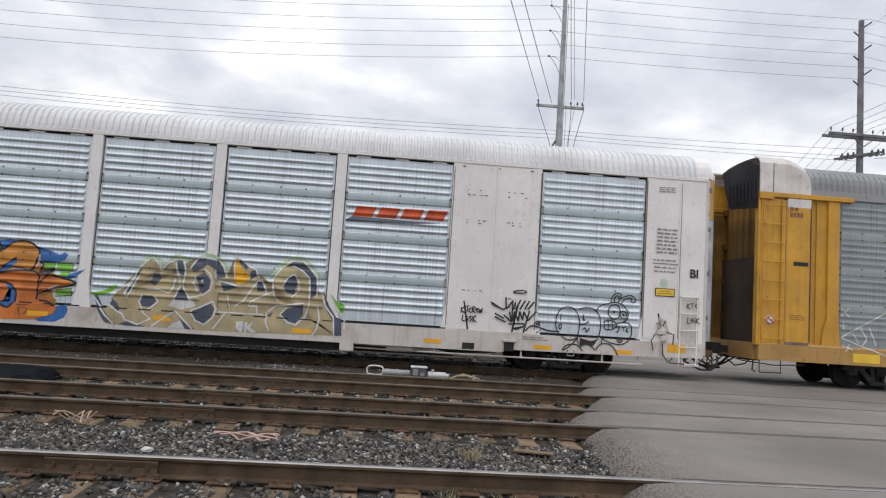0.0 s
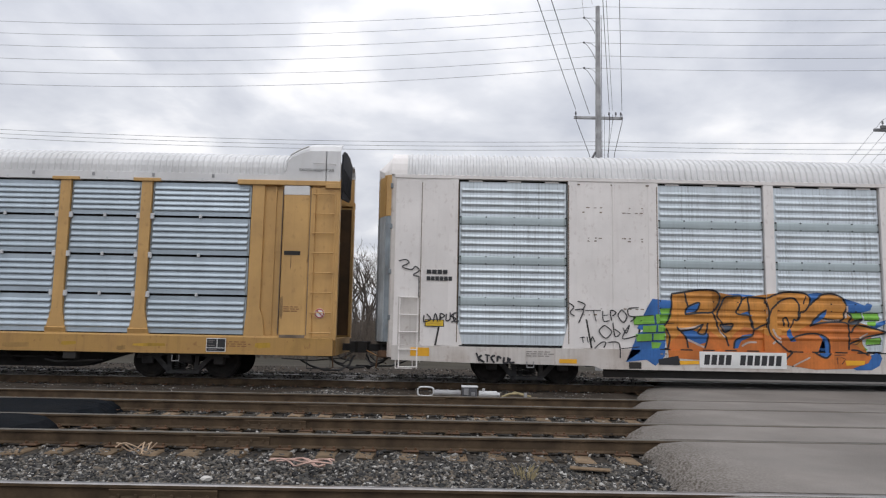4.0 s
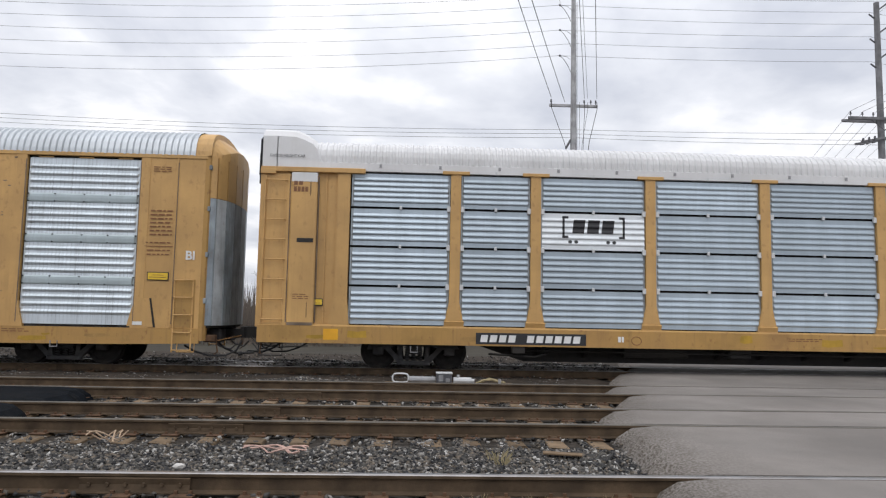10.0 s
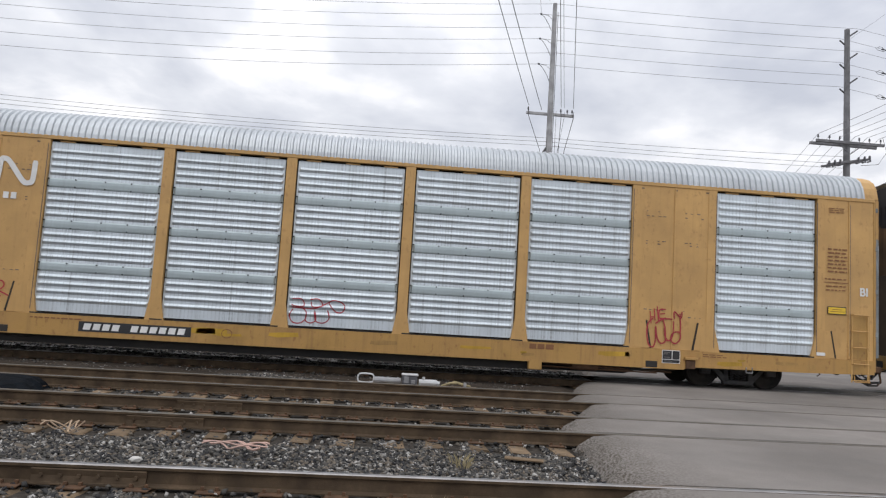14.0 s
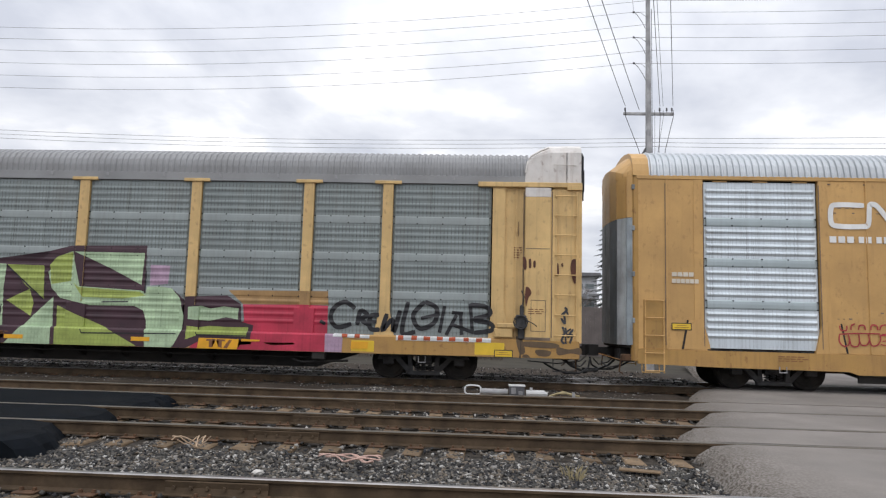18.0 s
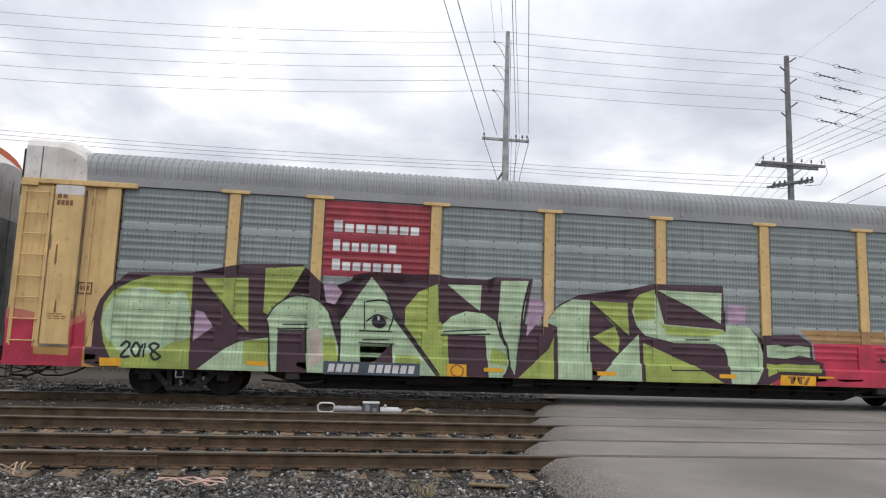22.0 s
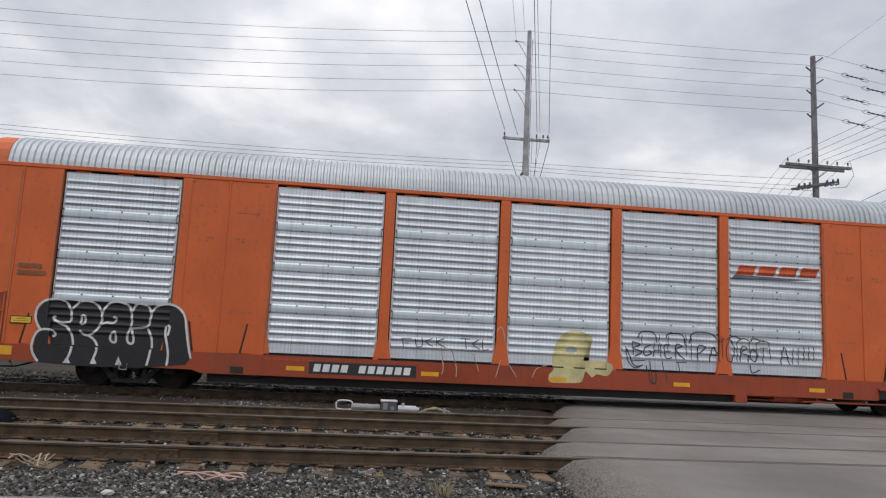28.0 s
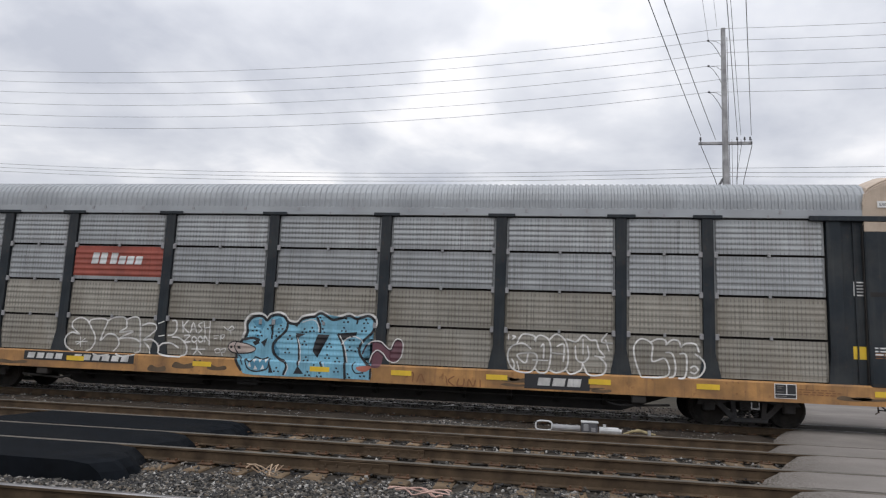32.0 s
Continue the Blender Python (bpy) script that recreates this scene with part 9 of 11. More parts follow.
spray("faded", brown_mark, 7, (4.9, 0.6), [[(-0.04, 0.25), (0.19, 0.26), (0.18, 0.22), (0.11, 0.22), (0.11, 0.06), (0.03, 0.06), (0.03, 0.21), (-0.04, 0.21)], [(0.22, 0.26), (0.43, 0.25), (0.43, 0.21), (0.35, 0.21), (0.35, 0.05), (0.27, 0.07), (0.27, 0.22), (0.21, 0.22)], [(0.39, 0.06), (0.52, 0.25), (0.59, 0.24), (0.48, 0.04)]])
scrawl("faded", brown_mark, 7, (-3.9, 0.6), [[(0.14, 0.31), (0.01, 0.2), (0.07, 0.05), (0.26, 0.04), (0.3, 0.21), (0.14, 0.31)]], width=0.03)
# crimson overspray on the end of the faded car
spray("faded", crimson_fade, 0, (-13.9, 1.4), [[(0.02, 0.47), (0.32, 0.44), (0.61, 0.38), (0.63, 0.14), (0.02, 0.14)], [(1.37, 0.25), (1.52, 0.34), (1.65, 0.45), (1.67, 0.11), (1.38, 0.01)]])
spray("faded", crimson_spray, 1, (-13.9, 0.6), [[(0.03, 1.04), (0.16, 1), (0.31, 1.08), (0.47, 0.99), (0.62, 1.02), (0.68, 0.26), (0.06, 0.27)], [(1.38, 0.87), (1.47, 0.95), (1.57, 0.98), (1.66, 1.06), (1.71, 0.22), (1.41, 0.24)], [(0.06, 0.29), (1.69, 0.25), (1.71, 0.01), (0.05, 0.03)]])
scrawl("faded", black_tag, 3, (13.4, 1), [[(0.06, 0.82), (0.11, 0.76), (-0.02, 0.64)], [(0.04, 0.71), (0.07, 0.44), (-0.02, 0.57)], [(0.09, 0.78), (0.15, 0.62)], [(0.01, 0.37), (0.06, 0.22), (-0.01, 0.04), (0.06, -0.03)], [(0.08, 0.35), (0.13, 0.13)], [(0.01, 0.17), (0.21, 0.33)], [(0.26, 0.31), (0.13, 0.13), (0.24, 0.18), (0.18, -0.02)], [(0.08, 0.13), (0.09, -0.03)]], width=0.05)
spray("faded", rust_stain, 3, (13.2, 2.4), [[(0.42, 0.54), (0.49, 0.58), (0.57, 0.54), (0.59, 0.36), (0.55, 0.09), (0.49, -0.01), (0.43, 0.13), (0.39, 0.35)], [(0.03, 0.44), (0.08, 0.47), (0.11, 0.43), (0.12, 0.23), (0.09, 0.17), (0.05, 0.21)], [(0.17, 0.46), (0.21, 0.47), (0.22, 0.4), (0.18, 0.39)]], smooth=True)
spray("faded", rust_stain, 3, (12.5, 1.8), [[(-0.04, 1.17), (0.0, 1.2), (0.04, 1.14), (0.05, 0.95), (0.02, 0.89), (-0.02, 0.94)], [(0.10, 1.14), (0.15, 1.15), (0.16, 0.97), (0.11, 0.95)], [(0.21, 1.10), (0.26, 1.11), (0.26, 0.96), (0.21, 0.97)], [(0.04, 0.48), (0.12, 0.46), (0.17, 0.34), (0.10, 0.22), (0.05, 0.02), (0.02, 0.24)]], smooth=True)
# the orange car: a black bubble piece edged in white, a yellow blob and black scrawls
spray("orange", black_spray, 1, (-12.2, 0.6), [[(0.27, -0.08), (0.15, 0.15), (0.15, 0.46), (0.25, 0.64), (0.15, 0.78), (0.13, 1.05), (0.25, 1.26), (0.46, 1.35), (0.68, 1.29), (0.81, 1.15), (0.87, 1.22), (1, 1.32), (1.16, 1.34), (1.35, 1.27), (1.48, 1.13), (1.54, 1.25), (1.72, 1.34), (1.9, 1.34), (2.05, 1.25), (2.14, 1.15), (2.19, 1.26), (2.31, 1.33), (2.46, 1.3), (2.55, 1.18), (2.59, 1.08), (2.66, 1.23), (2.81, 1.33), (3.04, 1.35), (3.21, 1.27), (3.33, 1.11), (3.4, 0.83), (3.46, 0.49), (3.54, 0.15), (3.45, 0), (2.41, -0.12), (1.02, -0.12)]])
scrawl("orange", white_spray, 2, (-12.2, 0.6), [[(0.27, -0.06), (0.15, 0.11), (0.1, 0.3), (0.15, 0.53), (0.25, 0.64), (0.41, 0.66), (0.52, 0.61), (0.55, 0.53), (0.49, 0.51)], [(0.25, 0.65), (0.16, 0.78), (0.11, 0.95), (0.14, 1.16), (0.28, 1.3), (0.49, 1.35), (0.68, 1.31), (0.81, 1.16), (0.86, 0.97), (0.84, 0.84)], [(0.86, 0.85), (0.68, 0.82), (0.53, 0.86), (0.47, 0.93), (0.53, 0.96)], [(0.6, 0.81), (0.78, 0.73), (0.9, 0.56), (0.95, 0.32), (0.92, 0.12), (0.86, -0.03)]], width=0.05)
scrawl("orange", white_spray, 2, (-12.2, 0.6), [[(0.86, 1.14), (0.99, 1.29), (1.16, 1.34), (1.35, 1.28), (1.48, 1.14), (1.52, 0.92), (1.45, 0.73), (1.32, 0.59), (1.18, 0.57), (1.06, 0.67)], [(1.08, 1.01), (1.15, 0.99), (1.16, 0.84), (1.08, 0.82), (1.08, 1.01)], [(1.24, 0.57), (1.4, 0.46), (1.49, 0.27), (1.45, 0.08), (1.42, -0.01)], [(1.5, 1.06), (1.6, 1.26), (1.76, 1.35), (1.96, 1.33), (2.11, 1.23), (2.17, 0.98), (2.17, 0.76)]], width=0.05)
scrawl("orange", white_spray, 2, (-12.2, 0.6), [[(1.47, 0.8), (1.62, 0.87), (1.78, 0.87), (1.84, 0.97), (1.76, 1)], [(1.75, 0.62), (1.83, 0.67), (1.86, 0.45), (1.77, 0.45), (1.73, 0.53), (1.75, 0.62)], [(2.16, 0.79), (2.1, 0.57), (2.14, 0.44), (2.23, 0.43), (2.24, 0.56), (2.18, 0.76)], [(2.17, 1.15), (2.22, 1.29), (2.34, 1.33), (2.49, 1.29), (2.58, 1.14), (2.57, 0.97), (2.52, 0.82), (2.21, 0.77)]], width=0.05)
scrawl("orange", white_spray, 2, (-12.2, 0.6), [[(2.53, 0.78), (2.62, 0.62), (2.66, 0.39), (2.64, 0.16), (2.6, -0.06)], [(2.58, 1.11), (2.67, 1.27), (2.85, 1.35), (3.07, 1.34), (3.24, 1.24), (3.35, 1.07), (3.41, 0.77), (3.48, 0.43), (3.56, 0.14)], [(2.95, 0.85), (2.95, 0.66), (3.01, 0.42), (3.05, 0.2), (3.04, -0.04)], [(2.97, 0.88), (3.03, 0.83), (3, 0.64)]], width=0.05)
spray("orange", white_spray, 3.4, (-12.2, 0.6), [[(0.8, -0.07), (0.88, 0.07), (0.97, -0.07)], [(1.38, -0.07), (1.44, 0.1), (1.53, -0.06)], [(1.92, -0.07), (1.98, 0.13), (2.07, -0.07)]])
spray("orange", pale_yellow_spray, 0, (-0.2, 0.6), [[(0.25, 1.06), (0.38, 1.17), (0.59, 1.22), (0.81, 1.2), (1.03, 1.1), (1.06, 0.98), (1.01, 0.82), (0.9, 0.62), (0.86, 0.5), (1.17, 0.53), (1.52, 0.46), (1.57, 0.33), (1.43, 0.16), (1.17, 0.19), (1.04, 0.11), (0.89, 0.25), (0.82, 0.06), (0.73, -0.03), (0.34, -0.05), (0, -0.04), (-0.03, 0.13), (0.08, 0.27), (0.05, 0.54), (0.12, 0.78), (0.16, 0.94)]], smooth=True)
spray("orange", strip_dull, 1, (0.2, 1.3), [[(0, 0.07), (0.11, 0.13), (0.24, 0.11), (0.28, 0.03), (0.15, -0.03), (0.01, 0)]], smooth=True)
scrawl("orange", black_tag, 2, (-3.8, 1.2), [[(-0.04, 0.24), (0.02, 0.02)], [(-0.04, 0.24), (0.2, 0.25)], [(-0.02, 0.13), (0.15, 0.13)], [(0.28, 0.25), (0.33, 0.06), (0.46, 0.09), (0.44, 0.28)], [(0.7, 0.27), (0.54, 0.18), (0.72, 0.08)], [(0.79, 0.3), (0.8, 0.08)], [(0.98, 0.28), (0.82, 0.18), (1.03, 0.06)], [(1.37, 0.3), (1.62, 0.29)], [(1.49, 0.3), (1.53, 0.06)], [(1.84, 0.29), (1.68, 0.18), (1.86, 0.06)], [(1.91, 0.29), (1.94, 0.06), (2.08, 0.07)]], width=0.022)
scrawl("orange", black_tag, 2, (1.9, 1.2), [[(-0.02, 0.43), (0.02, 0.09)], [(-0.02, 0.43), (0.19, 0.36), (0.01, 0.27), (0.24, 0.18), (0.03, 0.06)], [(0.47, 0.37), (0.29, 0.26), (0.32, 0.1), (0.48, 0.16), (0.4, 0.24)], [(0.55, 0.43), (0.54, 0.08)], [(0.72, 0.41), (0.73, 0.06)], [(0.54, 0.24), (0.73, 0.25)], [(0.96, 0.39), (0.82, 0.37), (0.86, 0.07), (1.02, 0.08)], [(0.84, 0.23), (0.99, 0.24)], [(1.11, 0.05), (1.12, 0.4), (1.28, 0.36), (1.12, 0.27), (1.35, 0.04)], [(1.69, 0.03), (1.71, 0.4), (1.9, 0.36), (1.72, 0.21)], [(1.99, 0.01), (2.11, 0.39), (2.26, 0.03)], [(2.04, 0.18), (2.23, 0.18)], [(2.82, 0.05), (2.86, 0.42), (3, 0.4), (2.85, 0.27), (3.03, 0.22), (3.03, 0.06)]], width=0.03)
scrawl("orange", black_tag, 2, (5, 1.2), [[(0.06, 0.38), (-0.02, 0.2), (0.12, 0.07), (0.19, 0.26), (0.06, 0.38)], [(0.24, 0.42), (0.46, 0.43)], [(0.35, 0.42), (0.33, 0.03)], [(0.81, 0.02), (0.91, 0.48), (1.05, 0.03)], [(0.83, 0.21), (1.04, 0.22)], [(1.15, 0.46), (1.13, 0.04)], [(1.3, 0.47), (1.29, 0.04)], [(1.46, 0.5), (1.44, 0.16)], [(1.59, 0.51), (1.57, 0.16)], [(1.73, 0.51), (1.71, 0.17)]], width=0.03)
scrawl("orange", black_tag, 1, (1.7, 0.6), [[(0.02, 0.9), (0.07, 0.58), (0.25, 0.39), (0.43, 0.44)], [(0.65, 0.57), (0.69, 0.09), (0.78, 0.01)], [(0.97, 0.58), (1.06, 0.1)], [(1.34, 0.56), (1.61, 0.57)], [(1.38, 0.56), (1.43, 0.36)], [(0.16, 0.55), (0.52, 0.58)], [(0.43, 1.2), (0.43, 1)], [(0.89, 1.23), (0.86, 0.78)], [(1.12, 1.2), (1.11, 0.79)], [(1.58, 1.26), (1.6, 0.73)], [(1.72, 1.27), (1.73, 0.65)], [(2.51, 1.26), (2.53, 0.73)], [(2.75, 1.23), (2.63, 0.98), (2.66, 0.69), (2.78, 0.66), (2.87, 0.95), (2.75, 1.23)], [(2.94, 1.16), (2.94, 0.66)], [(3.27, 1.18), (3.29, 0.72)], [(3.46, 1.14), (3.46, 0.69)], [(3.8, 1.16), (3.84, 0.74)], [(2.94, 1.16), (3.13, 1.24), (3.27, 1.18)]], width=0.028)
scrawl("orange", black_tag, 1, (5.2, 1.7), [[(-0.04, 0.04), (0.13, 0.11), (0.3, 0.06)]], width=0.028)
scrawl("orange", black_tag, 1, (1.8, 0.7), [[(0.21, 1.02), (0.34, 1.18), (0.64, 1.17), (0.73, 0.91)], [(0.95, 1.05), (1.04, 1.16), (1.39, 1.15), (1.46, 0.89)], [(1.57, 0.94), (1.69, 1.22), (2.16, 1.21), (2.37, 1.03), (2.47, 1.12)], [(2.53, 1.09), (2.77, 1.18), (2.97, 1.11)], [(-0.05, 0.74), (0.14, 0.35), (0.38, 0.36)], [(0.46, 0.36), (0.54, -0.03), (0.67, -0.05), (0.68, 0.24)], [(3.2, 1.07), (3.3, 1.15), (3.57, 1.08)], [(3.19, 0.49), (3.25, 0.29), (3.46, 0.37)]], width=0.03)
scrawl("orange", dust_line, 1, (-2.9, 0.6), [[(0, 0.77), (0.08, 0.23), (0.05, 0.03)], [(0.27, 0.64), (0.39, 0.24), (0.4, -0.02)], [(0.81, 0.53), (0.94, 0.14)], [(1.36, 0.02), (1.47, 0.43)], [(1.65, 0.37), (1.87, 0.04)], [(2.25, 0.04), (2.37, 0.27), (2.64, 0.35)], [(1.34, 1.1), (1.47, 1.21), (1.58, 0.84)]], width=0.025)
# the black car: chalky white outlines and a sky blue piece
scrawl("black", bright_chalk, 2, (-7, 1.1), [[(0.36, 0.4), (0.21, 0.5), (0.1, 0.61), (0.14, 0.76), (0.33, 0.84), (0.54, 0.76), (0.66, 0.59), (0.78, 0.41), (0.81, 0.21), (0.7, 0.03), (0.57, -0.02)], [(0.32, 0.4), (0.12, 0.45), (-0.01, 0.33), (-0.03, 0.18), (0.08, 0.02), (0.22, -0.03)], [(0.59, 0.66), (0.63, 0.79), (0.92, 0.83), (1.11, 0.78), (1.05, 0.57), (0.96, 0.26), (1.14, 0.43), (1.33, 0.43), (1.47, 0.32), (1.49, 0.15), (1.35, 0)], [(1.11, 0.78), (1.28, 0.87), (1.53, 0.89), (1.64, 0.82), (1.66, 0.62), (1.48, 0.5), (1.86, 0.54), (1.71, 0.45), (1.5, 0.35)], [(1.64, 0.82), (1.79, 0.89), (1.97, 0.89), (2.05, 0.71), (2.09, 0.34), (2.11, 0.05), (1.96, -0.02)]], width=0.041)
scrawl("black", bright_chalk, 2, (-6.2, 1), [[(0.67, 0.42), (0.89, 0.46), (1.15, 0.44), (1.29, 0.36)], [(1.3, 0.78), (1.49, 0.86), (1.7, 0.81), (1.7, 0.66), (1.38, 0.42), (1.59, 0.45), (1.76, 0.37), (1.84, 0.25), (1.84, 0.1)], [(1.41, 0.36), (1.55, 0.24), (1.62, 0.08)], [(1.77, 0.85), (1.94, 0.92)], [(1.81, 0.53), (1.98, 0.56)], [(2.13, 0.94), (2.25, 0.93), (2.28, 0.71), (2.19, 0.59), (2.06, 0.56)], [(2.17, 0.52), (2.36, 0.51), (2.53, 0.4), (2.61, 0.23), (2.57, 0.09), (2.45, 0.06)], [(1.84, 0.25), (1.95, 0.35), (2.17, 0.36), (2.39, 0.25)], [(1.85, 0.09), (2.11, 0.04), (2.49, 0.03)], [(0.04, 0.02), (0.21, -0.03), (0.5, 0.01)], [(0.67, 0.04), (0.88, -0.02), (1.23, 0.04)]], width=0.041)
scrawl("black", bright_chalk, 2, (-6.8, 1.2), [[(0.03, 0.1), (0.39, 0.13)], [(0.18, 0.24), (0.21, -0.02)], [(0.09, 0.03), (0.33, 0.2)], [(3.02, 0.75), (3.07, 0.43)], [(3.18, 0.77), (3.07, 0.59), (3.24, 0.44)], [(3.27, 0.44), (3.32, 0.71), (3.44, 0.46)], [(3.29, 0.54), (3.42, 0.56)], [(3.57, 0.72), (3.47, 0.66), (3.57, 0.55), (3.47, 0.44)], [(3.61, 0.76), (3.68, 0.42)], [(3.78, 0.77), (3.8, 0.43)], [(3.65, 0.58), (3.8, 0.6)], [(3.09, 0.37), (3.26, 0.38), (3.12, 0.22), (3.29, 0.22)], [(3.37, 0.37), (3.32, 0.28), (3.39, 0.21), (3.46, 0.29), (3.37, 0.37)], [(3.54, 0.38), (3.49, 0.29), (3.56, 0.22), (3.63, 0.29), (3.54, 0.38)], [(3.68, 0.22), (3.66, 0.39), (3.79, 0.26), (3.79, 0.43), (3.81, 0.14)]], width=0.034)
scrawl("black", bright_chalk, 2, (-3.5, 1.1), [[(0.04, 0.14), (0.41, 0.15)], [(0.15, 0.31), (0.18, 0.14), (0.09, 0)], [(0.18, 0.14), (0.33, 0.01)]], width=0.034)
scrawl("black", bright_chalk, 2, (-2.9, 1.1), [[(0, 0.49), (0.15, 0.51)], [(0.02, 0.42), (0.12, 0.44)], [(0.18, 0.51), (0.3, 0.53), (0.25, 0.43), (0.19, 0.51), (0.22, 0.37)], [(0.26, 0.74), (0.38, 0.67), (0.48, 0.76), (0.54, 0.69), (0.43, 0.65), (0.32, 0.68)], [(0.43, 0.65), (0.48, 0.55)], [(0.07, 0.15), (0.18, 0.18), (0.22, 0.1), (0.11, 0.07), (0.07, 0.15)], [(0.24, 0.16), (0.36, 0.19), (0.34, 0.1), (0.26, 0.09), (0.29, 0)]], width=0.026)
scrawl("black", bright_chalk, 2, (4.6, 1), [[(0.54, 0.57), (0.34, 0.7), (0.07, 0.61), (-0.01, 0.39), (0.08, 0.13), (0.29, 0.03), (0.55, 0.05), (0.68, 0.29), (0.61, 0.48), (0.21, 0.43), (0.41, 0.24), (0.47, 0.48)], [(0.2, 0.69), (0.33, 0.91), (0.6, 0.88), (0.64, 0.75)], [(0.6, 0.78), (0.73, 0.9), (0.93, 0.82), (1, 0.56), (0.94, 0.1), (0.75, 0.03), (0.61, 0.15)], [(0.76, 0.62), (0.83, 0.69), (0.83, 0.36)], [(0.57, 0.32), (0.94, 0.32)], [(0.96, 0.8), (1.12, 0.94), (1.32, 0.81), (1.4, 0.51), (1.36, 0.16), (1.14, 0.05), (0.97, 0.1)], [(1, 0.5), (1.35, 0.48)], [(1.13, 0.65), (1.3, 0.7), (1.29, 0.3)]], width=0.038)
scrawl("black", bright_chalk, 2, (4.6, 1), [[(1.36, 0.84), (1.58, 0.78), (1.74, 0.94), (1.91, 0.83), (2.04, 0.82), (2.1, 0.63), (2.23, 0.45), (2, 0.47)], [(1.56, 0.69), (1.59, 0.39), (1.74, 0.31), (1.87, 0.44), (1.84, 0.7)], [(1.74, 0.85), (1.74, 0.49)], [(1.74, 0.31), (1.69, 0.13), (1.46, 0.03), (1.36, 0.12)], [(2.1, 0.45), (2.26, 0.29), (2.23, 0.09), (2.04, 0.02), (1.85, 0.05), (1.74, 0.27)], [(0, 0.9), (0, 0.76)], [(0.08, 0.87), (0.16, 0.85), (0.08, 0.77)], [(0.08, 0.33), (0.15, 0.2), (0.13, 0.07)], [(0.21, 0.27), (0.26, 0.07)], [(2.29, 1), (2.16, 0.8), (2.42, 0.77)], [(2.25, 0.85), (2.33, 0.59)]], width=0.038)
scrawl("black", bright_chalk, 2, (7.5, 1), [[(0.15, 0.03), (0.03, 0.38), (-0.01, 0.7), (0.12, 0.89), (0.28, 0.88), (0.41, 0.75), (0.4, 0.4), (0.69, 0.47), (0.74, 0.09), (0.15, 0.03)], [(0.37, 0.84), (0.53, 0.91), (0.69, 0.89), (0.72, 0.77)], [(0.69, 0.77), (0.84, 0.9), (0.99, 0.88), (1.03, 0.74)], [(1.03, 0.74), (1.15, 0.83), (1.36, 0.82), (1.43, 0.63)], [(0.69, 0.61), (0.84, 0.59), (0.91, 0.35), (0.89, 0.1), (0.76, 0.05)], [(1, 0.59), (1.14, 0.58), (1.16, 0.3), (1.11, 0.07), (0.96, 0.04)], [(1.34, 0.61), (1.52, 0.44), (1.53, 0.25), (1.39, 0.08), (1.18, 0.07)], [(1.23, 0.28), (1.33, 0.33), (1.4, 0.25), (1.33, 0.16), (1.23, 0.2)]], width=0.038)
scrawl("black", bright_chalk, 1, (-2.1, 1.6), [[(-0.02, -0.03), (0.05, 0.17), (0.03, 0.37), (0.15, 0.55), (0.39, 0.6), (0.55, 0.56), (0.63, 0.49), (0.72, 0.59), (0.9, 0.64), (1.07, 0.59), (1.17, 0.47), (1.27, 0.43), (1.42, 0.43), (1.53, 0.55), (1.74, 0.61), (1.85, 0.63), (1.99, 0.7), (2.14, 0.65), (2.33, 0.56), (2.55, 0.61), (2.75, 0.67), (2.93, 0.59), (3.07, 0.64), (3.24, 0.67), (3.42, 0.59), (3.46, 0.43), (3.38, 0.26), (3.23, 0.12)]], width=0.06)
spray("black", sky_spray, 1.5, (-2.2, 0.7), [[(0.14, 0.82), (0.22, 1.02), (0.2, 1.22), (0.32, 1.39), (0.5, 1.44), (0.65, 1.4), (0.73, 1.33), (0.83, 1.44), (1, 1.49), (1.17, 1.43), (1.27, 1.31), (1.38, 1.27), (1.53, 1.28), (1.64, 1.39), (1.84, 1.45), (1.96, 1.47), (2.1, 1.55), (2.25, 1.5), (2.43, 1.4), (2.66, 1.45), (2.86, 1.51), (3.04, 1.44), (3.18, 1.48), (3.35, 1.52), (3.48, 1.44), (3.52, 1.27), (3.44, 1.1), (3.29, 0.96), (3.29, 0.8), (3.24, 0.6), (3.35, 0.42), (3.49, 0.26), (3.49, -0.01), (3.27, -0.02), (2.12, -0.02), (1.24, -0.03), (0.32, -0.02), (0.16, 0.08), (0.01, 0.25), (-0.05, 0.44), (-0.04, 0.64)]], smooth=True)
scrawl("black", black_spray, 2.5, (-2.2, 0.8), [[(0.14, 0.72), (0.22, 0.92), (0.2, 1.12), (0.32, 1.29), (0.5, 1.34), (0.65, 1.3), (0.73, 1.23), (0.83, 1.34), (1, 1.39), (1.17, 1.33), (1.27, 1.21), (1.38, 1.17), (1.53, 1.18), (1.64, 1.29), (1.84, 1.35), (1.96, 1.37), (2.1, 1.45), (2.25, 1.4), (2.43, 1.3), (2.66, 1.35), (2.86, 1.41), (3.04, 1.34), (3.18, 1.38), (3.35, 1.42), (3.48, 1.34), (3.52, 1.17), (3.44, 1), (3.29, 0.86)], [(0.12, 0.75), (0, 0.57), (-0.04, 0.35), (0.03, 0.15), (0.16, -0.04)], [(1.27, 1.21), (1.24, 1.01), (1.12, 0.87), (1, 0.75), (0.93, 0.61), (0.96, 0.44), (1.07, 0.31), (1.27, 0.23)], [(0.87, 1.2), (0.89, 0.77)], [(0.14, 0.73), (0.36, 0.78), (0.58, 0.73)]], width=0.066)
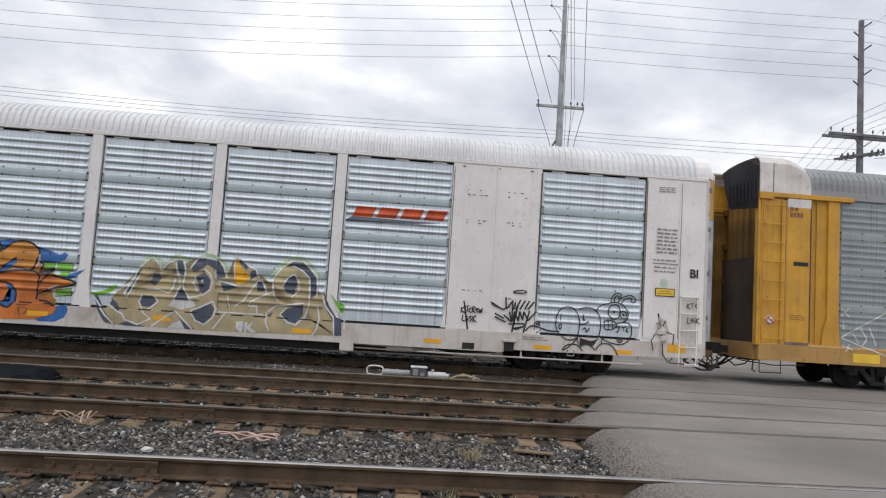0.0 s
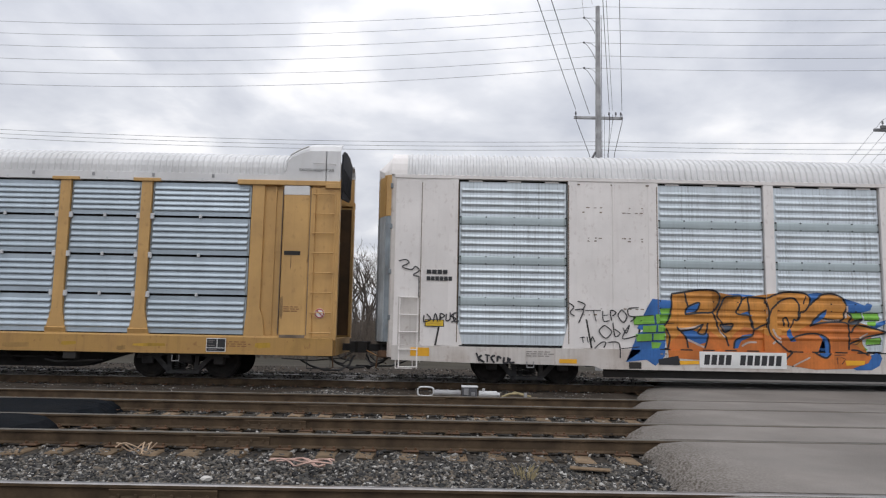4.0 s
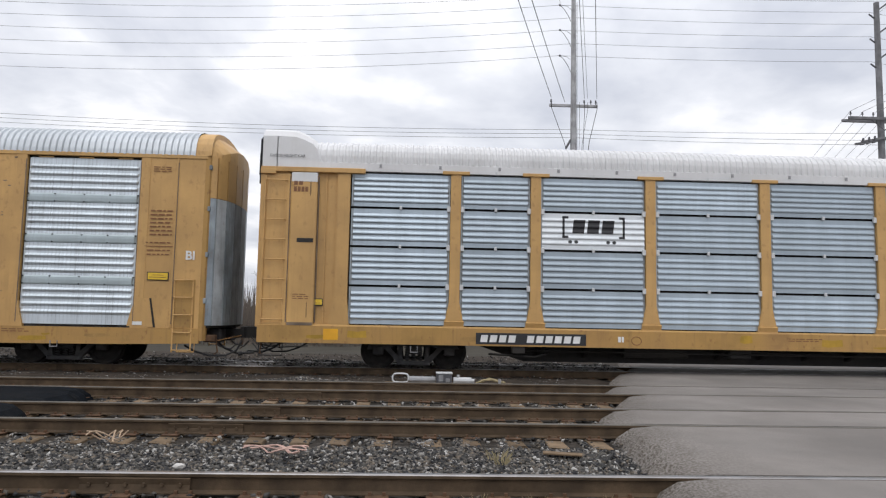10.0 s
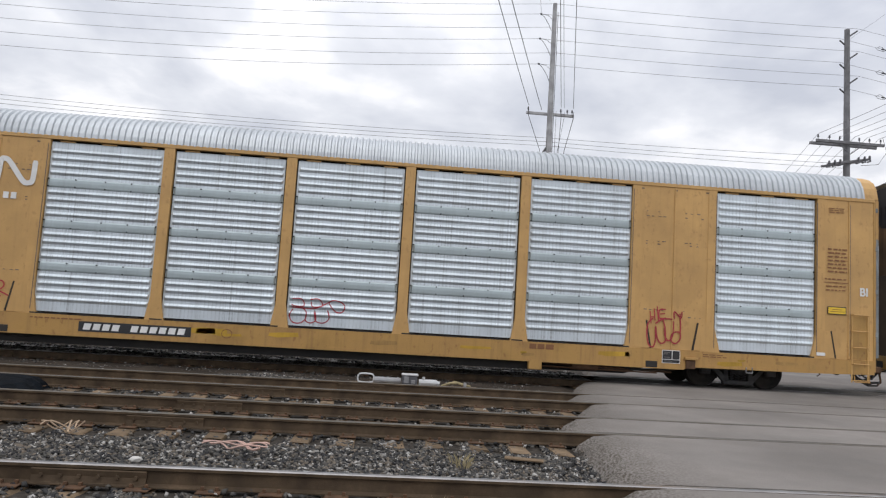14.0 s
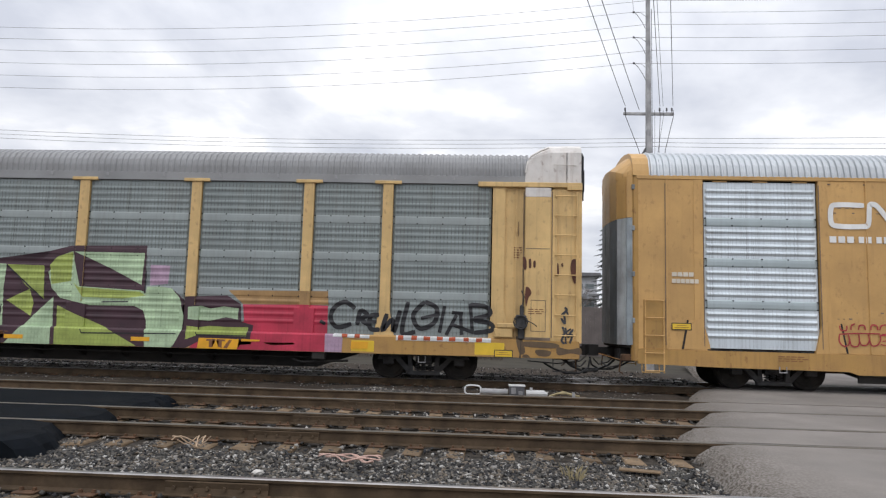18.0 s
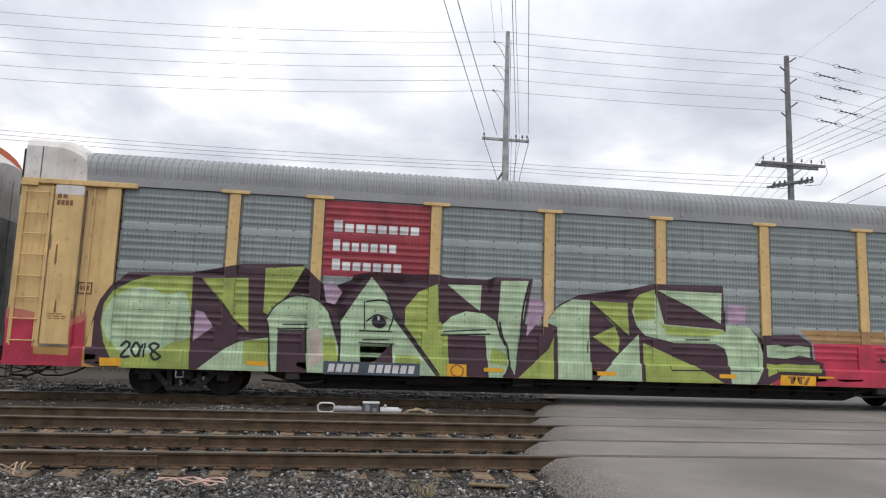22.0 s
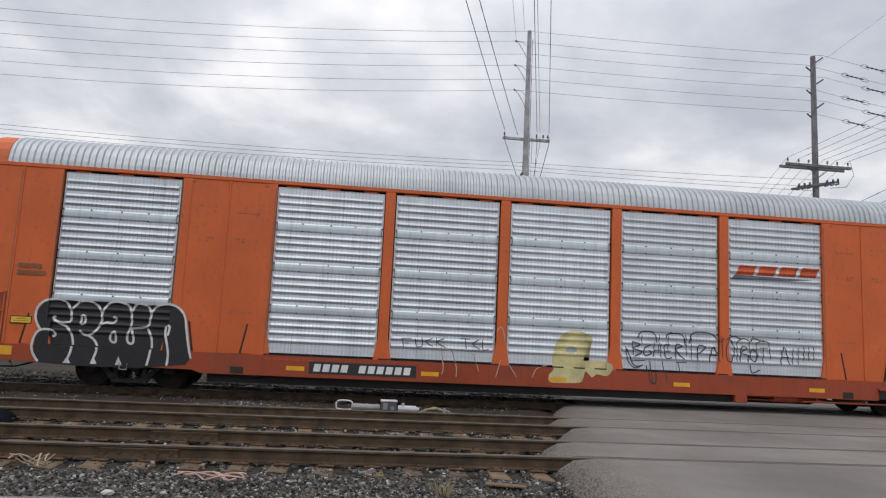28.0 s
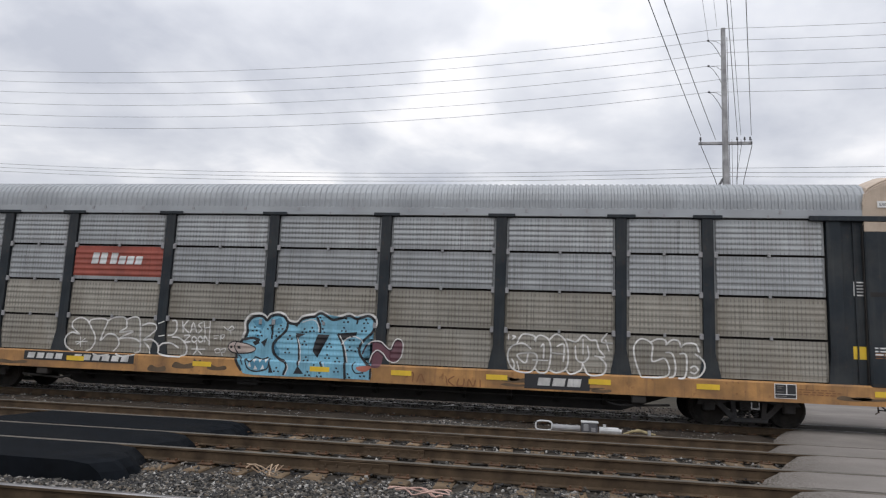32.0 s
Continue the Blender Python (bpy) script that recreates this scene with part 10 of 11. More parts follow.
scrawl("black", black_spray, 2.5, (-0.9, 0.7), [[(0.72, 1.45), (0.8, 1.28), (0.83, 1.06)], [(1.77, 1.42), (1.76, 1.31)], [(0.22, 1.01), (0.3, 0.73), (0.33, 0.24)], [(1.28, 1.07), (1.43, 0.78), (1.51, 0.39), (1.55, -0.04)], [(1.99, 0.96), (1.87, 0.79), (1.87, 0.6), (2.03, 0.39), (2.17, 0.29)], [(0.88, 0.37), (0.98, 0.18)], [(2.18, 0.26), (2.18, -0.01)], [(-0.03, 0.33), (0.04, 0.22), (-0.03, 0)]], width=0.066)
scrawl("black", bright_chalk, 2.8, (-0.9, 0.7), [[(0.34, 1.31), (0.54, 1.38), (0.69, 1.36), (0.78, 1.22), (0.79, 1.08)], [(0.25, 0.93), (0.33, 0.68), (0.36, 0.26)], [(1.34, 1.02), (1.48, 0.74), (1.56, 0.37)], [(1.4, 0.8), (1.51, 0.94), (1.7, 1.01), (1.88, 0.94), (1.94, 0.85)], [(0.04, 0.28), (0.07, 0.17), (0.01, 0)], [(0.97, 0.34), (1.04, 0.16)]], width=0.025)
spray("black", black_spray, 2.6, (-1.8, 0.7), [[(1.67, 1.03), (1.98, 1.03), (1.8, 0.84), (1.67, 0.64), (1.69, 0.45), (1.56, 0.61), (1.6, 0.83)], [(1.09, 1.04), (1.35, 1.03), (1.18, 0.93)], [(2.2, 1.07), (2.68, 1.12), (2.66, 1.04), (2.32, 0.91)], [(0.96, 1.28), (1.16, 1.28), (1.12, 1.19)], [(1.23, 0.24), (1.39, 0.05), (1.13, 0.04)], [(0.49, 0.29), (0.6, 0.04), (0.48, 0.04)], [(0.21, 0.78), (0.38, 0.9), (0.31, 0.67)], [(-0.03, 0.77), (0.13, 0.86), (0.18, 0.75), (0.04, 0.69)]])
spray("black", black_spray, 3, (-1.9, 1.6), [[(0.08, 0.27), (0.13, 0.27), (0.13, 0.23), (0.08, 0.23)], [(0.02, 0.18), (0.08, 0.18), (0.07, 0.14), (0.02, 0.14)], [(0.13, 0.19), (0.18, 0.19), (0.18, 0.14), (0.13, 0.15)], [(0.24, 0.15), (0.29, 0.15), (0.29, 0.1), (0.24, 0.11)], [(0.18, 0.06), (0.24, 0.06), (0.23, 0.02), (0.19, 0.02)], [(0.29, 0.07), (0.34, 0.06), (0.34, 0.02), (0.29, 0.03)], [(0.49, 0.33), (0.55, 0.33), (0.54, 0.28), (0.49, 0.29)], [(0.44, 0.24), (0.49, 0.24), (0.49, 0.2), (0.44, 0.2)], [(0.54, 0.24), (0.6, 0.24), (0.59, 0.2), (0.55, 0.2)], [(0.76, 0.34), (0.81, 0.33), (0.81, 0.29), (0.76, 0.3)], [(0.71, 0.25), (0.76, 0.25), (0.76, 0.21), (0.71, 0.21)]])
spray("black", black_spray, 3, (-1.2, 1.6), [[(0.11, 0.25), (0.17, 0.25), (0.16, 0.21), (0.11, 0.21)], [(0.02, 0.17), (0.07, 0.16), (0.07, 0.12), (0.02, 0.13)], [(-0.04, 0.08), (0.01, 0.08), (0.01, 0.03), (-0.04, 0.04)], [(0.07, 0.08), (0.12, 0.08), (0.12, 0.04), (0.07, 0.04)], [(0.69, 0.27), (0.74, 0.27), (0.74, 0.23), (0.69, 0.23)], [(0.64, 0.19), (0.69, 0.19), (0.69, 0.14), (0.64, 0.15)], [(0.74, 0.19), (0.79, 0.19), (0.79, 0.15), (0.74, 0.15)], [(0.89, 0.31), (0.94, 0.31), (0.94, 0.26), (0.89, 0.27)], [(0.84, 0.22), (0.89, 0.22), (0.89, 0.18), (0.84, 0.18)], [(0.94, 0.23), (0.99, 0.22), (0.99, 0.18), (0.94, 0.19)], [(0.32, 0.09), (0.37, 0.09), (0.37, 0.05), (0.32, 0.05)]])
spray("black", black_spray, 3, (-1, 1.1), [[(0.07, 0.51), (0.12, 0.5), (0.12, 0.46), (0.07, 0.47)], [(0.17, 0.51), (0.22, 0.51), (0.22, 0.47), (0.17, 0.47)], [(0.09, 0.26), (0.14, 0.25), (0.13, 0.21), (0.09, 0.21)], [(0.03, 0.17), (0.08, 0.17), (0.08, 0.13), (0.03, 0.13)], [(0.14, 0.17), (0.19, 0.17), (0.18, 0.13), (0.14, 0.13)], [(0.51, 0.47), (0.56, 0.46), (0.56, 0.42), (0.51, 0.43)], [(0.46, 0.38), (0.51, 0.38), (0.51, 0.34), (0.46, 0.34)], [(0.56, 0.38), (0.61, 0.38), (0.61, 0.34), (0.56, 0.34)], [(0.57, 0.08), (0.62, 0.08), (0.62, 0.04), (0.57, 0.04)], [(0.52, -0.01), (0.57, -0.01), (0.57, -0.05), (0.52, -0.05)], [(0.62, 0), (0.67, 0), (0.67, -0.04), (0.62, -0.04)]])
spray("black", black_spray, 3, (-0.2, 1.8), [[(0.08, 0.37), (0.13, 0.36), (0.13, 0.32), (0.08, 0.33)], [(0.03, 0.28), (0.08, 0.28), (0.08, 0.24), (0.03, 0.24)], [(0.13, 0.28), (0.18, 0.28), (0.18, 0.24), (0.13, 0.24)], [(0.16, 0.09), (0.21, 0.09), (0.21, 0.04), (0.16, 0.05)], [(0.11, 0), (0.16, 0), (0.15, -0.04), (0.11, -0.04)], [(0.21, 0.01), (0.26, 0), (0.26, -0.04), (0.21, -0.03)], [(0.75, 0.36), (0.8, 0.36), (0.8, 0.32), (0.75, 0.32)], [(0.7, 0.27), (0.75, 0.27), (0.75, 0.23), (0.7, 0.23)], [(0.8, 0.28), (0.85, 0.28), (0.85, 0.23), (0.8, 0.24)], [(0.71, 0.14), (0.76, 0.13), (0.76, 0.09), (0.71, 0.1)], [(0.66, 0.05), (0.71, 0.05), (0.7, 0.01), (0.66, 0.01)]])
spray("black", black_spray, 3, (0.6, 1.4), [[(-0.04, 0.45), (0.01, 0.45), (0, 0.41), (-0.04, 0.41)], [(0.46, 0.75), (0.51, 0.75), (0.51, 0.7), (0.46, 0.71)], [(0.41, 0.66), (0.46, 0.66), (0.45, 0.62), (0.41, 0.62)], [(0.51, 0.67), (0.56, 0.66), (0.55, 0.62), (0.51, 0.63)], [(0.43, 0.55), (0.48, 0.55), (0.47, 0.51), (0.43, 0.51)], [(0.37, 0.47), (0.42, 0.47), (0.42, 0.42), (0.37, 0.43)], [(0.47, 0.47), (0.52, 0.47), (0.52, 0.43), (0.47, 0.43)], [(0.12, 0.32), (0.17, 0.32), (0.17, 0.28), (0.13, 0.28)], [(0.07, 0.24), (0.12, 0.23), (0.12, 0.19), (0.07, 0.2)], [(0.17, 0.24), (0.22, 0.24), (0.22, 0.2), (0.17, 0.2)], [(0.08, 0.07), (0.13, 0.07), (0.13, 0.03), (0.08, 0.03)]])
spray("black", black_spray, 3, (0.1, 1.1), [[(0.53, 0.29), (0.58, 0.29), (0.58, 0.24), (0.53, 0.25)], [(0.63, 0.29), (0.68, 0.29), (0.68, 0.25), (0.63, 0.25)], [(0.78, 0.35), (0.83, 0.35), (0.83, 0.31), (0.79, 0.31)], [(0.73, 0.27), (0.78, 0.27), (0.78, 0.22), (0.73, 0.23)], [(0.83, 0.27), (0.88, 0.27), (0.88, 0.23), (0.83, 0.23)], [(0.06, 0.43), (0.11, 0.43), (0.11, 0.39), (0.06, 0.39)], [(0, 0.35), (0.06, 0.35), (0.05, 0.31), (0.01, 0.31)], [(0.11, 0.35), (0.16, 0.35), (0.15, 0.31), (0.11, 0.31)], [(0.02, 0.16), (0.07, 0.15), (0.07, 0.11), (0.02, 0.12)], [(-0.03, 0.07), (0.02, 0.07), (0.01, 0.03), (-0.03, 0.03)], [(0.07, 0.08), (0.12, 0.07), (0.11, 0.03), (0.07, 0.04)]])
spray("black", black_spray, 3, (-0.2, 0.7), [[(0.58, 0.49), (0.63, 0.48), (0.63, 0.44), (0.58, 0.45)], [(0.53, 0.4), (0.58, 0.4), (0.58, 0.36), (0.53, 0.36)], [(0.63, 0.4), (0.68, 0.4), (0.68, 0.36), (0.63, 0.37)], [(0.02, 0.3), (0.07, 0.29), (0.06, 0.25), (0.02, 0.26)], [(-0.04, 0.21), (0.01, 0.21), (0.01, 0.17), (-0.03, 0.17)], [(0.07, 0.22), (0.12, 0.21), (0.11, 0.17), (0.07, 0.18)], [(0.6, 0.24), (0.65, 0.24), (0.65, 0.2), (0.6, 0.2)], [(0.55, 0.15), (0.6, 0.15), (0.59, 0.11), (0.55, 0.12)], [(0.65, 0.16), (0.7, 0.16), (0.69, 0.12), (0.65, 0.12)], [(0.89, 0.12), (0.94, 0.11), (0.94, 0.07), (0.9, 0.08)], [(0.84, 0.03), (0.89, 0.03), (0.89, -0.01), (0.84, -0.01)]])
spray("black", black_spray, 3, (-1.1, 0.7), [[(1.84, 0.04), (1.89, 0.03), (1.89, -0.01), (1.84, 0)], [(2.16, 0.16), (2.21, 0.16), (2.21, 0.12), (2.16, 0.12)], [(2.11, 0.08), (2.16, 0.07), (2.16, 0.03), (2.11, 0.04)], [(2.21, 0.08), (2.26, 0.08), (2.26, 0.04), (2.21, 0.04)], [(0.77, 0.13), (0.82, 0.12), (0.82, 0.08), (0.77, 0.09)], [(0.72, 0.04), (0.77, 0.04), (0.76, 0), (0.72, 0)], [(0.82, 0.05), (0.87, 0.04), (0.87, 0), (0.82, 0.01)], [(1.07, 0.11), (1.13, 0.11), (1.12, 0.07), (1.08, 0.07)], [(1.02, 0.03), (1.07, 0.02), (1.07, -0.02), (1.02, -0.01)], [(1.12, 0.03), (1.17, 0.03), (1.17, -0.01), (1.12, -0.01)], [(-0.04, 0.19), (0.01, 0.19), (0, 0.14), (-0.04, 0.15)]])
spray("black", black_spray, 3, (-1.2, 0.8), [[(0, 0), (0.05, 0), (0.05, -0.04), (0, -0.04)], [(0.11, 0.01), (0.16, 0), (0.16, -0.04), (0.11, -0.03)]])
spray("black", sky_dark, 2, (-1.9, 0.8), [[(0.03, 1.21), (0.32, 1.27), (0.39, 1.13), (0.32, 0.99), (0.13, 1.07)], [(0.6, 1.25), (0.77, 1.32), (0.84, 1.18), (0.67, 1.12)], [(0.14, 0.9), (0.3, 0.85), (0.25, 0.76), (0.09, 0.78)], [(0.64, 0.69), (0.81, 0.47), (0.79, 0.33), (0.64, 0.5)], [(0.02, 0.19), (0.58, 0.27), (0.55, 0.02), (0.13, -0.03)]])
scrawl("black", black_spray, 3, (-2, 0.8), [[(0.03, 0.27), (0.18, 0.19), (0.29, 0.31), (0.48, 0.26), (0.65, 0.32)], [(0.03, 0.27), (0.11, 0.05), (0.29, -0.04), (0.53, -0.01), (0.66, 0.07), (0.68, 0.3)]], width=0.035)
spray("black", bright_chalk, 3.2, (-1.9, 0.8), [[(0.03, 0.08), (0.07, 0.19), (0.12, 0.06)], [(0.14, 0.25), (0.2, 0.17), (0.24, 0.27)], [(0.29, 0.26), (0.34, 0.18), (0.39, 0.26)], [(0.19, 0), (0.22, 0.12), (0.29, 0.01)], [(0.37, 0.01), (0.42, 0.14), (0.47, 0.03)], [(0.45, 0.27), (0.5, 0.17), (0.54, 0.28)]])
spray("black", flesh_spray, 2.7, (-2.5, 1.2), [[(0.02, 0.11), (0.06, 0.22), (0.19, 0.28), (0.34, 0.26), (0.59, 0.21), (0.78, 0.12), (0.66, 0.02), (0.4, -0.02), (0.15, 0)]], smooth=True)
scrawl("black", black_spray, 3, (-2.5, 1.2), [[(0.02, 0.11), (0.06, 0.22), (0.19, 0.28), (0.34, 0.26), (0.59, 0.21), (0.78, 0.12), (0.66, 0.02), (0.4, -0.02), (0.15, 0), (0.02, 0.11)], [(0.25, 0.27), (0.2, 0.14), (0.3, -0.01)]], width=0.028)
spray("black", black_spray, 3.4, (-2.4, 1.3), [[(-0.02, 0.06), (0.04, 0.07), (0.04, 0), (-0.02, 0.01)], [(0.17, 0.07), (0.25, 0.07), (0.26, -0.01), (0.19, 0)]])
spray("black", mauve_spray, 1, (1, 1), [[(0.03, 0.32), (0.13, 0.53), (0.3, 0.63), (0.5, 0.61), (0.64, 0.49), (0.76, 0.44), (0.82, 0.63), (0.91, 0.69), (1.03, 0.64), (1.04, 0.4), (0.97, 0.2), (0.8, 0.12), (0.66, 0.19), (0.57, 0.27), (0.5, 0), (0.22, 0.01)]], smooth=True)
scrawl("black", plum_spray, 2, (1, 1.1), [[(0.03, 0.18), (0.13, 0.4), (0.3, 0.49), (0.5, 0.47), (0.64, 0.36), (0.76, 0.31), (0.83, 0.51), (0.92, 0.56), (1.02, 0.51)], [(0.27, -0.01), (0.31, 0.19), (0.42, 0.27), (0.57, 0.17)]], width=0.04)
scrawl("black", bright_chalk, 2.6, (1.2, 1.1), [[(-0.04, 0.43), (0.1, 0.51), (0.3, 0.51), (0.44, 0.39), (0.54, 0.34), (0.61, 0.51), (0.7, 0.59), (0.81, 0.55), (0.85, 0.41), (0.81, 0.16), (0.66, 0.02), (0.49, 0.07), (0.37, 0.22), (0.22, 0.3), (0.09, 0.19), (0.03, -0.01)]], width=0.028)
spray("black", crimson_fade, 3, (0.9, 0.9), [[(0.03, 0.07), (0.26, 0.11), (0.4, 0.09), (0.27, -0.03), (0.07, -0.01)]], smooth=True)
scrawl("black", black_spray, 3.1, (-2.2, 0.8), [[(3.07, 0.3), (3.02, 0.17), (3.11, 0.03), (3.28, 0.04)], [(0.01, 0.35), (0.1, 0.28), (0.18, 0.1)]], width=0.03)
scrawl("black", brown_mark, 3, (2.2, 0.6), [[(-0.04, 0.18), (0.14, 0.3), (0.13, 0.08)], [(0.24, 0.09), (0.33, 0.28), (0.43, 0.07)], [(0.94, 0.25), (0.98, 0.04)], [(1.14, 0.26), (1, 0.15), (1.17, 0.02)], [(1.25, 0.21), (1.22, 0.05), (1.36, 0.06), (1.38, 0.22)], [(1.47, 0.04), (1.49, 0.2), (1.6, 0.04), (1.65, 0.2)], [(1.76, 0.21), (1.77, 0.03)]], width=0.03)
# the amber car: chalky triangle
scrawl("amber", chalk_spray, 2, (-11.7, 0.9), [[(0.08, 0.39), (1.24, 1.06)], [(0.08, 0.39), (1.25, -0.02)], [(0.38, 0.52), (0.56, 0.27)], [(0.58, 0.64), (0.75, 0.4), (0.65, 0.22)], [(0.82, 0.68), (1.01, 0.24)], [(0.07, 1.13), (0.3, 0.91)], [(0.28, 1.13), (0.07, 0.92)], [(0.05, 0.69), (0.23, 0.68)], [(0.14, 0.78), (0.14, 0.59)], [(0.12, 0.19), (0.35, 0.09)], [(0.32, 0.23), (0.15, 0.05)]], width=0.04)

# ---- marks and boards on each car ----
S_FLUSH, S_TEE = SIDE + 0.012, SIDE + 0.05
for key, tone in (("white", black_mark), ("tan", white_mark), ("orange", white_mark)):
    words(CARS[key], "BI", 13.0, 2.53, 0.21, tone, bold=0.008)
for key in ("white", "orange"):
    # the owner's mark, as plain slanted bars over a dark wedge
    for k in range(4):
        spray(key, logo_orange, 1, (4.62 + 0.575 * k, 3.46 + 0.01 * k), [[(0.0, 0.0), (0.47, 0.0), (0.58, 0.25), (0.11, 0.25)]])
    spray(key, slate_spray, 1, (4.46, 3.34), [[(0.0, 0.0), (1.6, 0.03), (2.3, 0.09), (0.14, 0.115)]])
number_board("white", -6.07, -3.99, 0.51, 0.89, white_mark, black_mark, S_FLUSH + 0.014, 4, 6)
number_board("ochre", -8.63, -5.98, 0.66, 0.93, black_mark, white_mark, S_TEE, 4, 6)
number_board("tan", -5.92, -3.41, 0.55, 0.78, black_mark, white_mark, S_FLUSH, 4, 6)
number_board("faded", -6.90, -4.64, 0.60, 0.90, slate_spray, chalk_spray, S_TEE + 0.02, 4, 6)
number_board("orange", -5.97, -3.46, 0.52, 0.80, black_mark, white_mark, S_FLUSH, 4, 6)
number_board("black", -8.14, -4.98, 0.80, 1.03, black_mark, chalk_spray, S_TEE, 4, 6)
# bracketed mark on a pale panel
spray("ochre", white_panel, 0, (-7.04, 2.975), [[(0, 0), (2.53, 0), (2.53, 0.885), (0, 0.885)]])
for x, toe in ((-6.54, 0.09), (-5.05, -0.09)):
    spray("ochre", black_spray, 1, (x, 3.26), [[(0, 0), (0.055, 0), (0.055, 0.54), (0, 0.54)]])
    for z in (3.26, 3.74):
        spray("ochre", black_spray, 1, (x + 0.0275 + toe / 2, z), [[(-0.075, 0), (0.075, 0), (0.075, 0.06), (-0.075, 0.06)]])
for x in (-6.30, -5.94, -5.58):
    spray("ochre", black_spray, 1.4, (x, 3.38), [[(0, 0), (0.29, 0), (0.33, 0.33), (0.04, 0.33)]])
for x in (-6.40, -6.25, -5.46, -5.31):
    spray("ochre", black_spray, 1, (x, 3.17), [[(0.05 + 0.05 * math.cos(k * 0.785), 0.045 * math.sin(k * 0.785)) for k in range(8)]])
# a white looping ribbon mark over a row of blocks
scrawl("tan", white_mark, 2, (-8.93, 3.86), [[(0.78, 0.52), (0.20, 0.53), (0.03, 0.46), (0.02, 0.10), (0.20, 0.02), (0.72, 0.02), (0.86, 0.08), (0.90, 0.50), (0.98, 0.55), (1.10, 0.48), (1.42, 0.06), (1.56, 0.02), (1.64, 0.10), (1.66, 0.55)]], width=0.12)
bars(CARS["tan"], -8.96, 3.49, (0.15, 0.15, 0.15, -0.01, 0.12, 0.12, -0.01, 0.12, 0.12), 0.15, 0.05, white_mark)
for x, w in ((4.93, 0.17), (5.13, 0.17), (5.33, 0.20)):
    bars(CARS["ochre"], x, 0.75, (w,), 0.13, 0.0, red_mark, out=S_TEE + 0.002)
    bars(CARS["tan"], x - 0.38, 0.74, (w,), 0.12, 0.0, brown_mark, out=S_FLUSH + 0.002)
board("black", "mark_board", 5.0, 6.5, 0.66, 1.0, black_mark, S_TEE + 0.006)
bars(CARS["black"], 5.30, 0.74, (0.28, 0.28, 0.30), 0.18, 0.06, chalk_spray, out=S_TEE + 0.008, slant=0.03)
# the red panel with three lines of white blocks
spray("faded", cherry_panel, 0, (-7.05, 2.90), [[(0, 0), (2.54, 0), (2.54, 1.83), (0, 1.83)]])
for z, n, w in ((3.98, 8, 0.205), (3.52, 7, 0.165), (3.05, 7, 0.185)):
    spray("faded", white_spray, 1, (-6.83, z), [[(k * (w + 0.06), 0), (k * (w + 0.06) + w, 0), (k * (w + 0.06) + w, 0.27 if k == 0 else 0.20), (k * (w + 0.06), 0.27 if k == 0 else 0.20)] for k in range(n)])
spray("black", brick_panel, 0, (-7.05, 3.06), [[(0, 0), (2.54, 0), (2.54, 0.80), (0, 0.80)]])
spray("black", white_spray, 1, (-6.56, 3.38), [[(k * 0.24 + (0.06 if k > 1 else 0), 0), (k * 0.24 + 0.19 + (0.06 if k > 1 else 0), 0), (k * 0.24 + 0.23 + (0.06 if k > 1 else 0), 0.30 if k < 3 else 0.22), (k * 0.24 + 0.04 + (0.06 if k > 1 else 0), 0.30 if k < 3 else 0.22)] for k in range(6)])
# end marks
board("black", "height_plate", 12.80, 13.72, 5.02, 5.17, white_mark, 1.562)
for key, tone in (("ochre", black_mark), ("black", black_mark)):
    words(CARS[key], "EXCESS HEIGHT CAR", 12.84, 5.06, 0.065, tone, out=1.565)
    words(CARS[key], "EXCESS HEIGHT CAR", -13.66, 5.06, 0.065, tone, out=1.565)
for key, tone in (("ochre", brown_mark), ("amber", brown_mark), ("faded", brown_mark), ("black", grey_mark)):
    bars(CARS[key], -13.06, 4.38, (0.09,) * 2, 0.12, 0.03, tone, out=SIDE + 0.051)
    bars(CARS[key], -13.06, 4.22, (0.07,) * 4, 0.12, 0.02, tone, out=SIDE + 0.051)
    fine_print(CARS[key], -13.70, 2.0, 0.45, 5, tone, 0.03, 0.04, out=SIDE + 0.004, seed=21)
warn_plate(CARS["ochre"], -12.52, 1.5, 0.23, 0.17, out=SIDE - 0.02)
for key in ("ochre", "amber"):
    # a round no-entry plate
    ring = bmesh.new()
    lathe(ring, [(-SIDE - 0.03, 0.12), (-SIDE - 0.01, 0.12)], sides=20)
    plate = part("round_sign", ring, white_mark, CARS[key], "round white sign with a red bar", m=pose(13.46 if key == "ochre" else -13.5, 0, 1.62))
    rim = bmesh.new()
    tube(rim, [(0.10 * math.cos(k * 0.3307), -SIDE - 0.032, 0.10 * math.sin(k * 0.3307)) for k in range(20)], 0.014, 4)
    tube(rim, [(-0.07, -SIDE - 0.034, 0.07), (0.07, -SIDE - 0.034, -0.07)], 0.014, 4)
    part("red_ring", rim, paint("sign_red", (0.45, 0.08, 0.08)), plate)
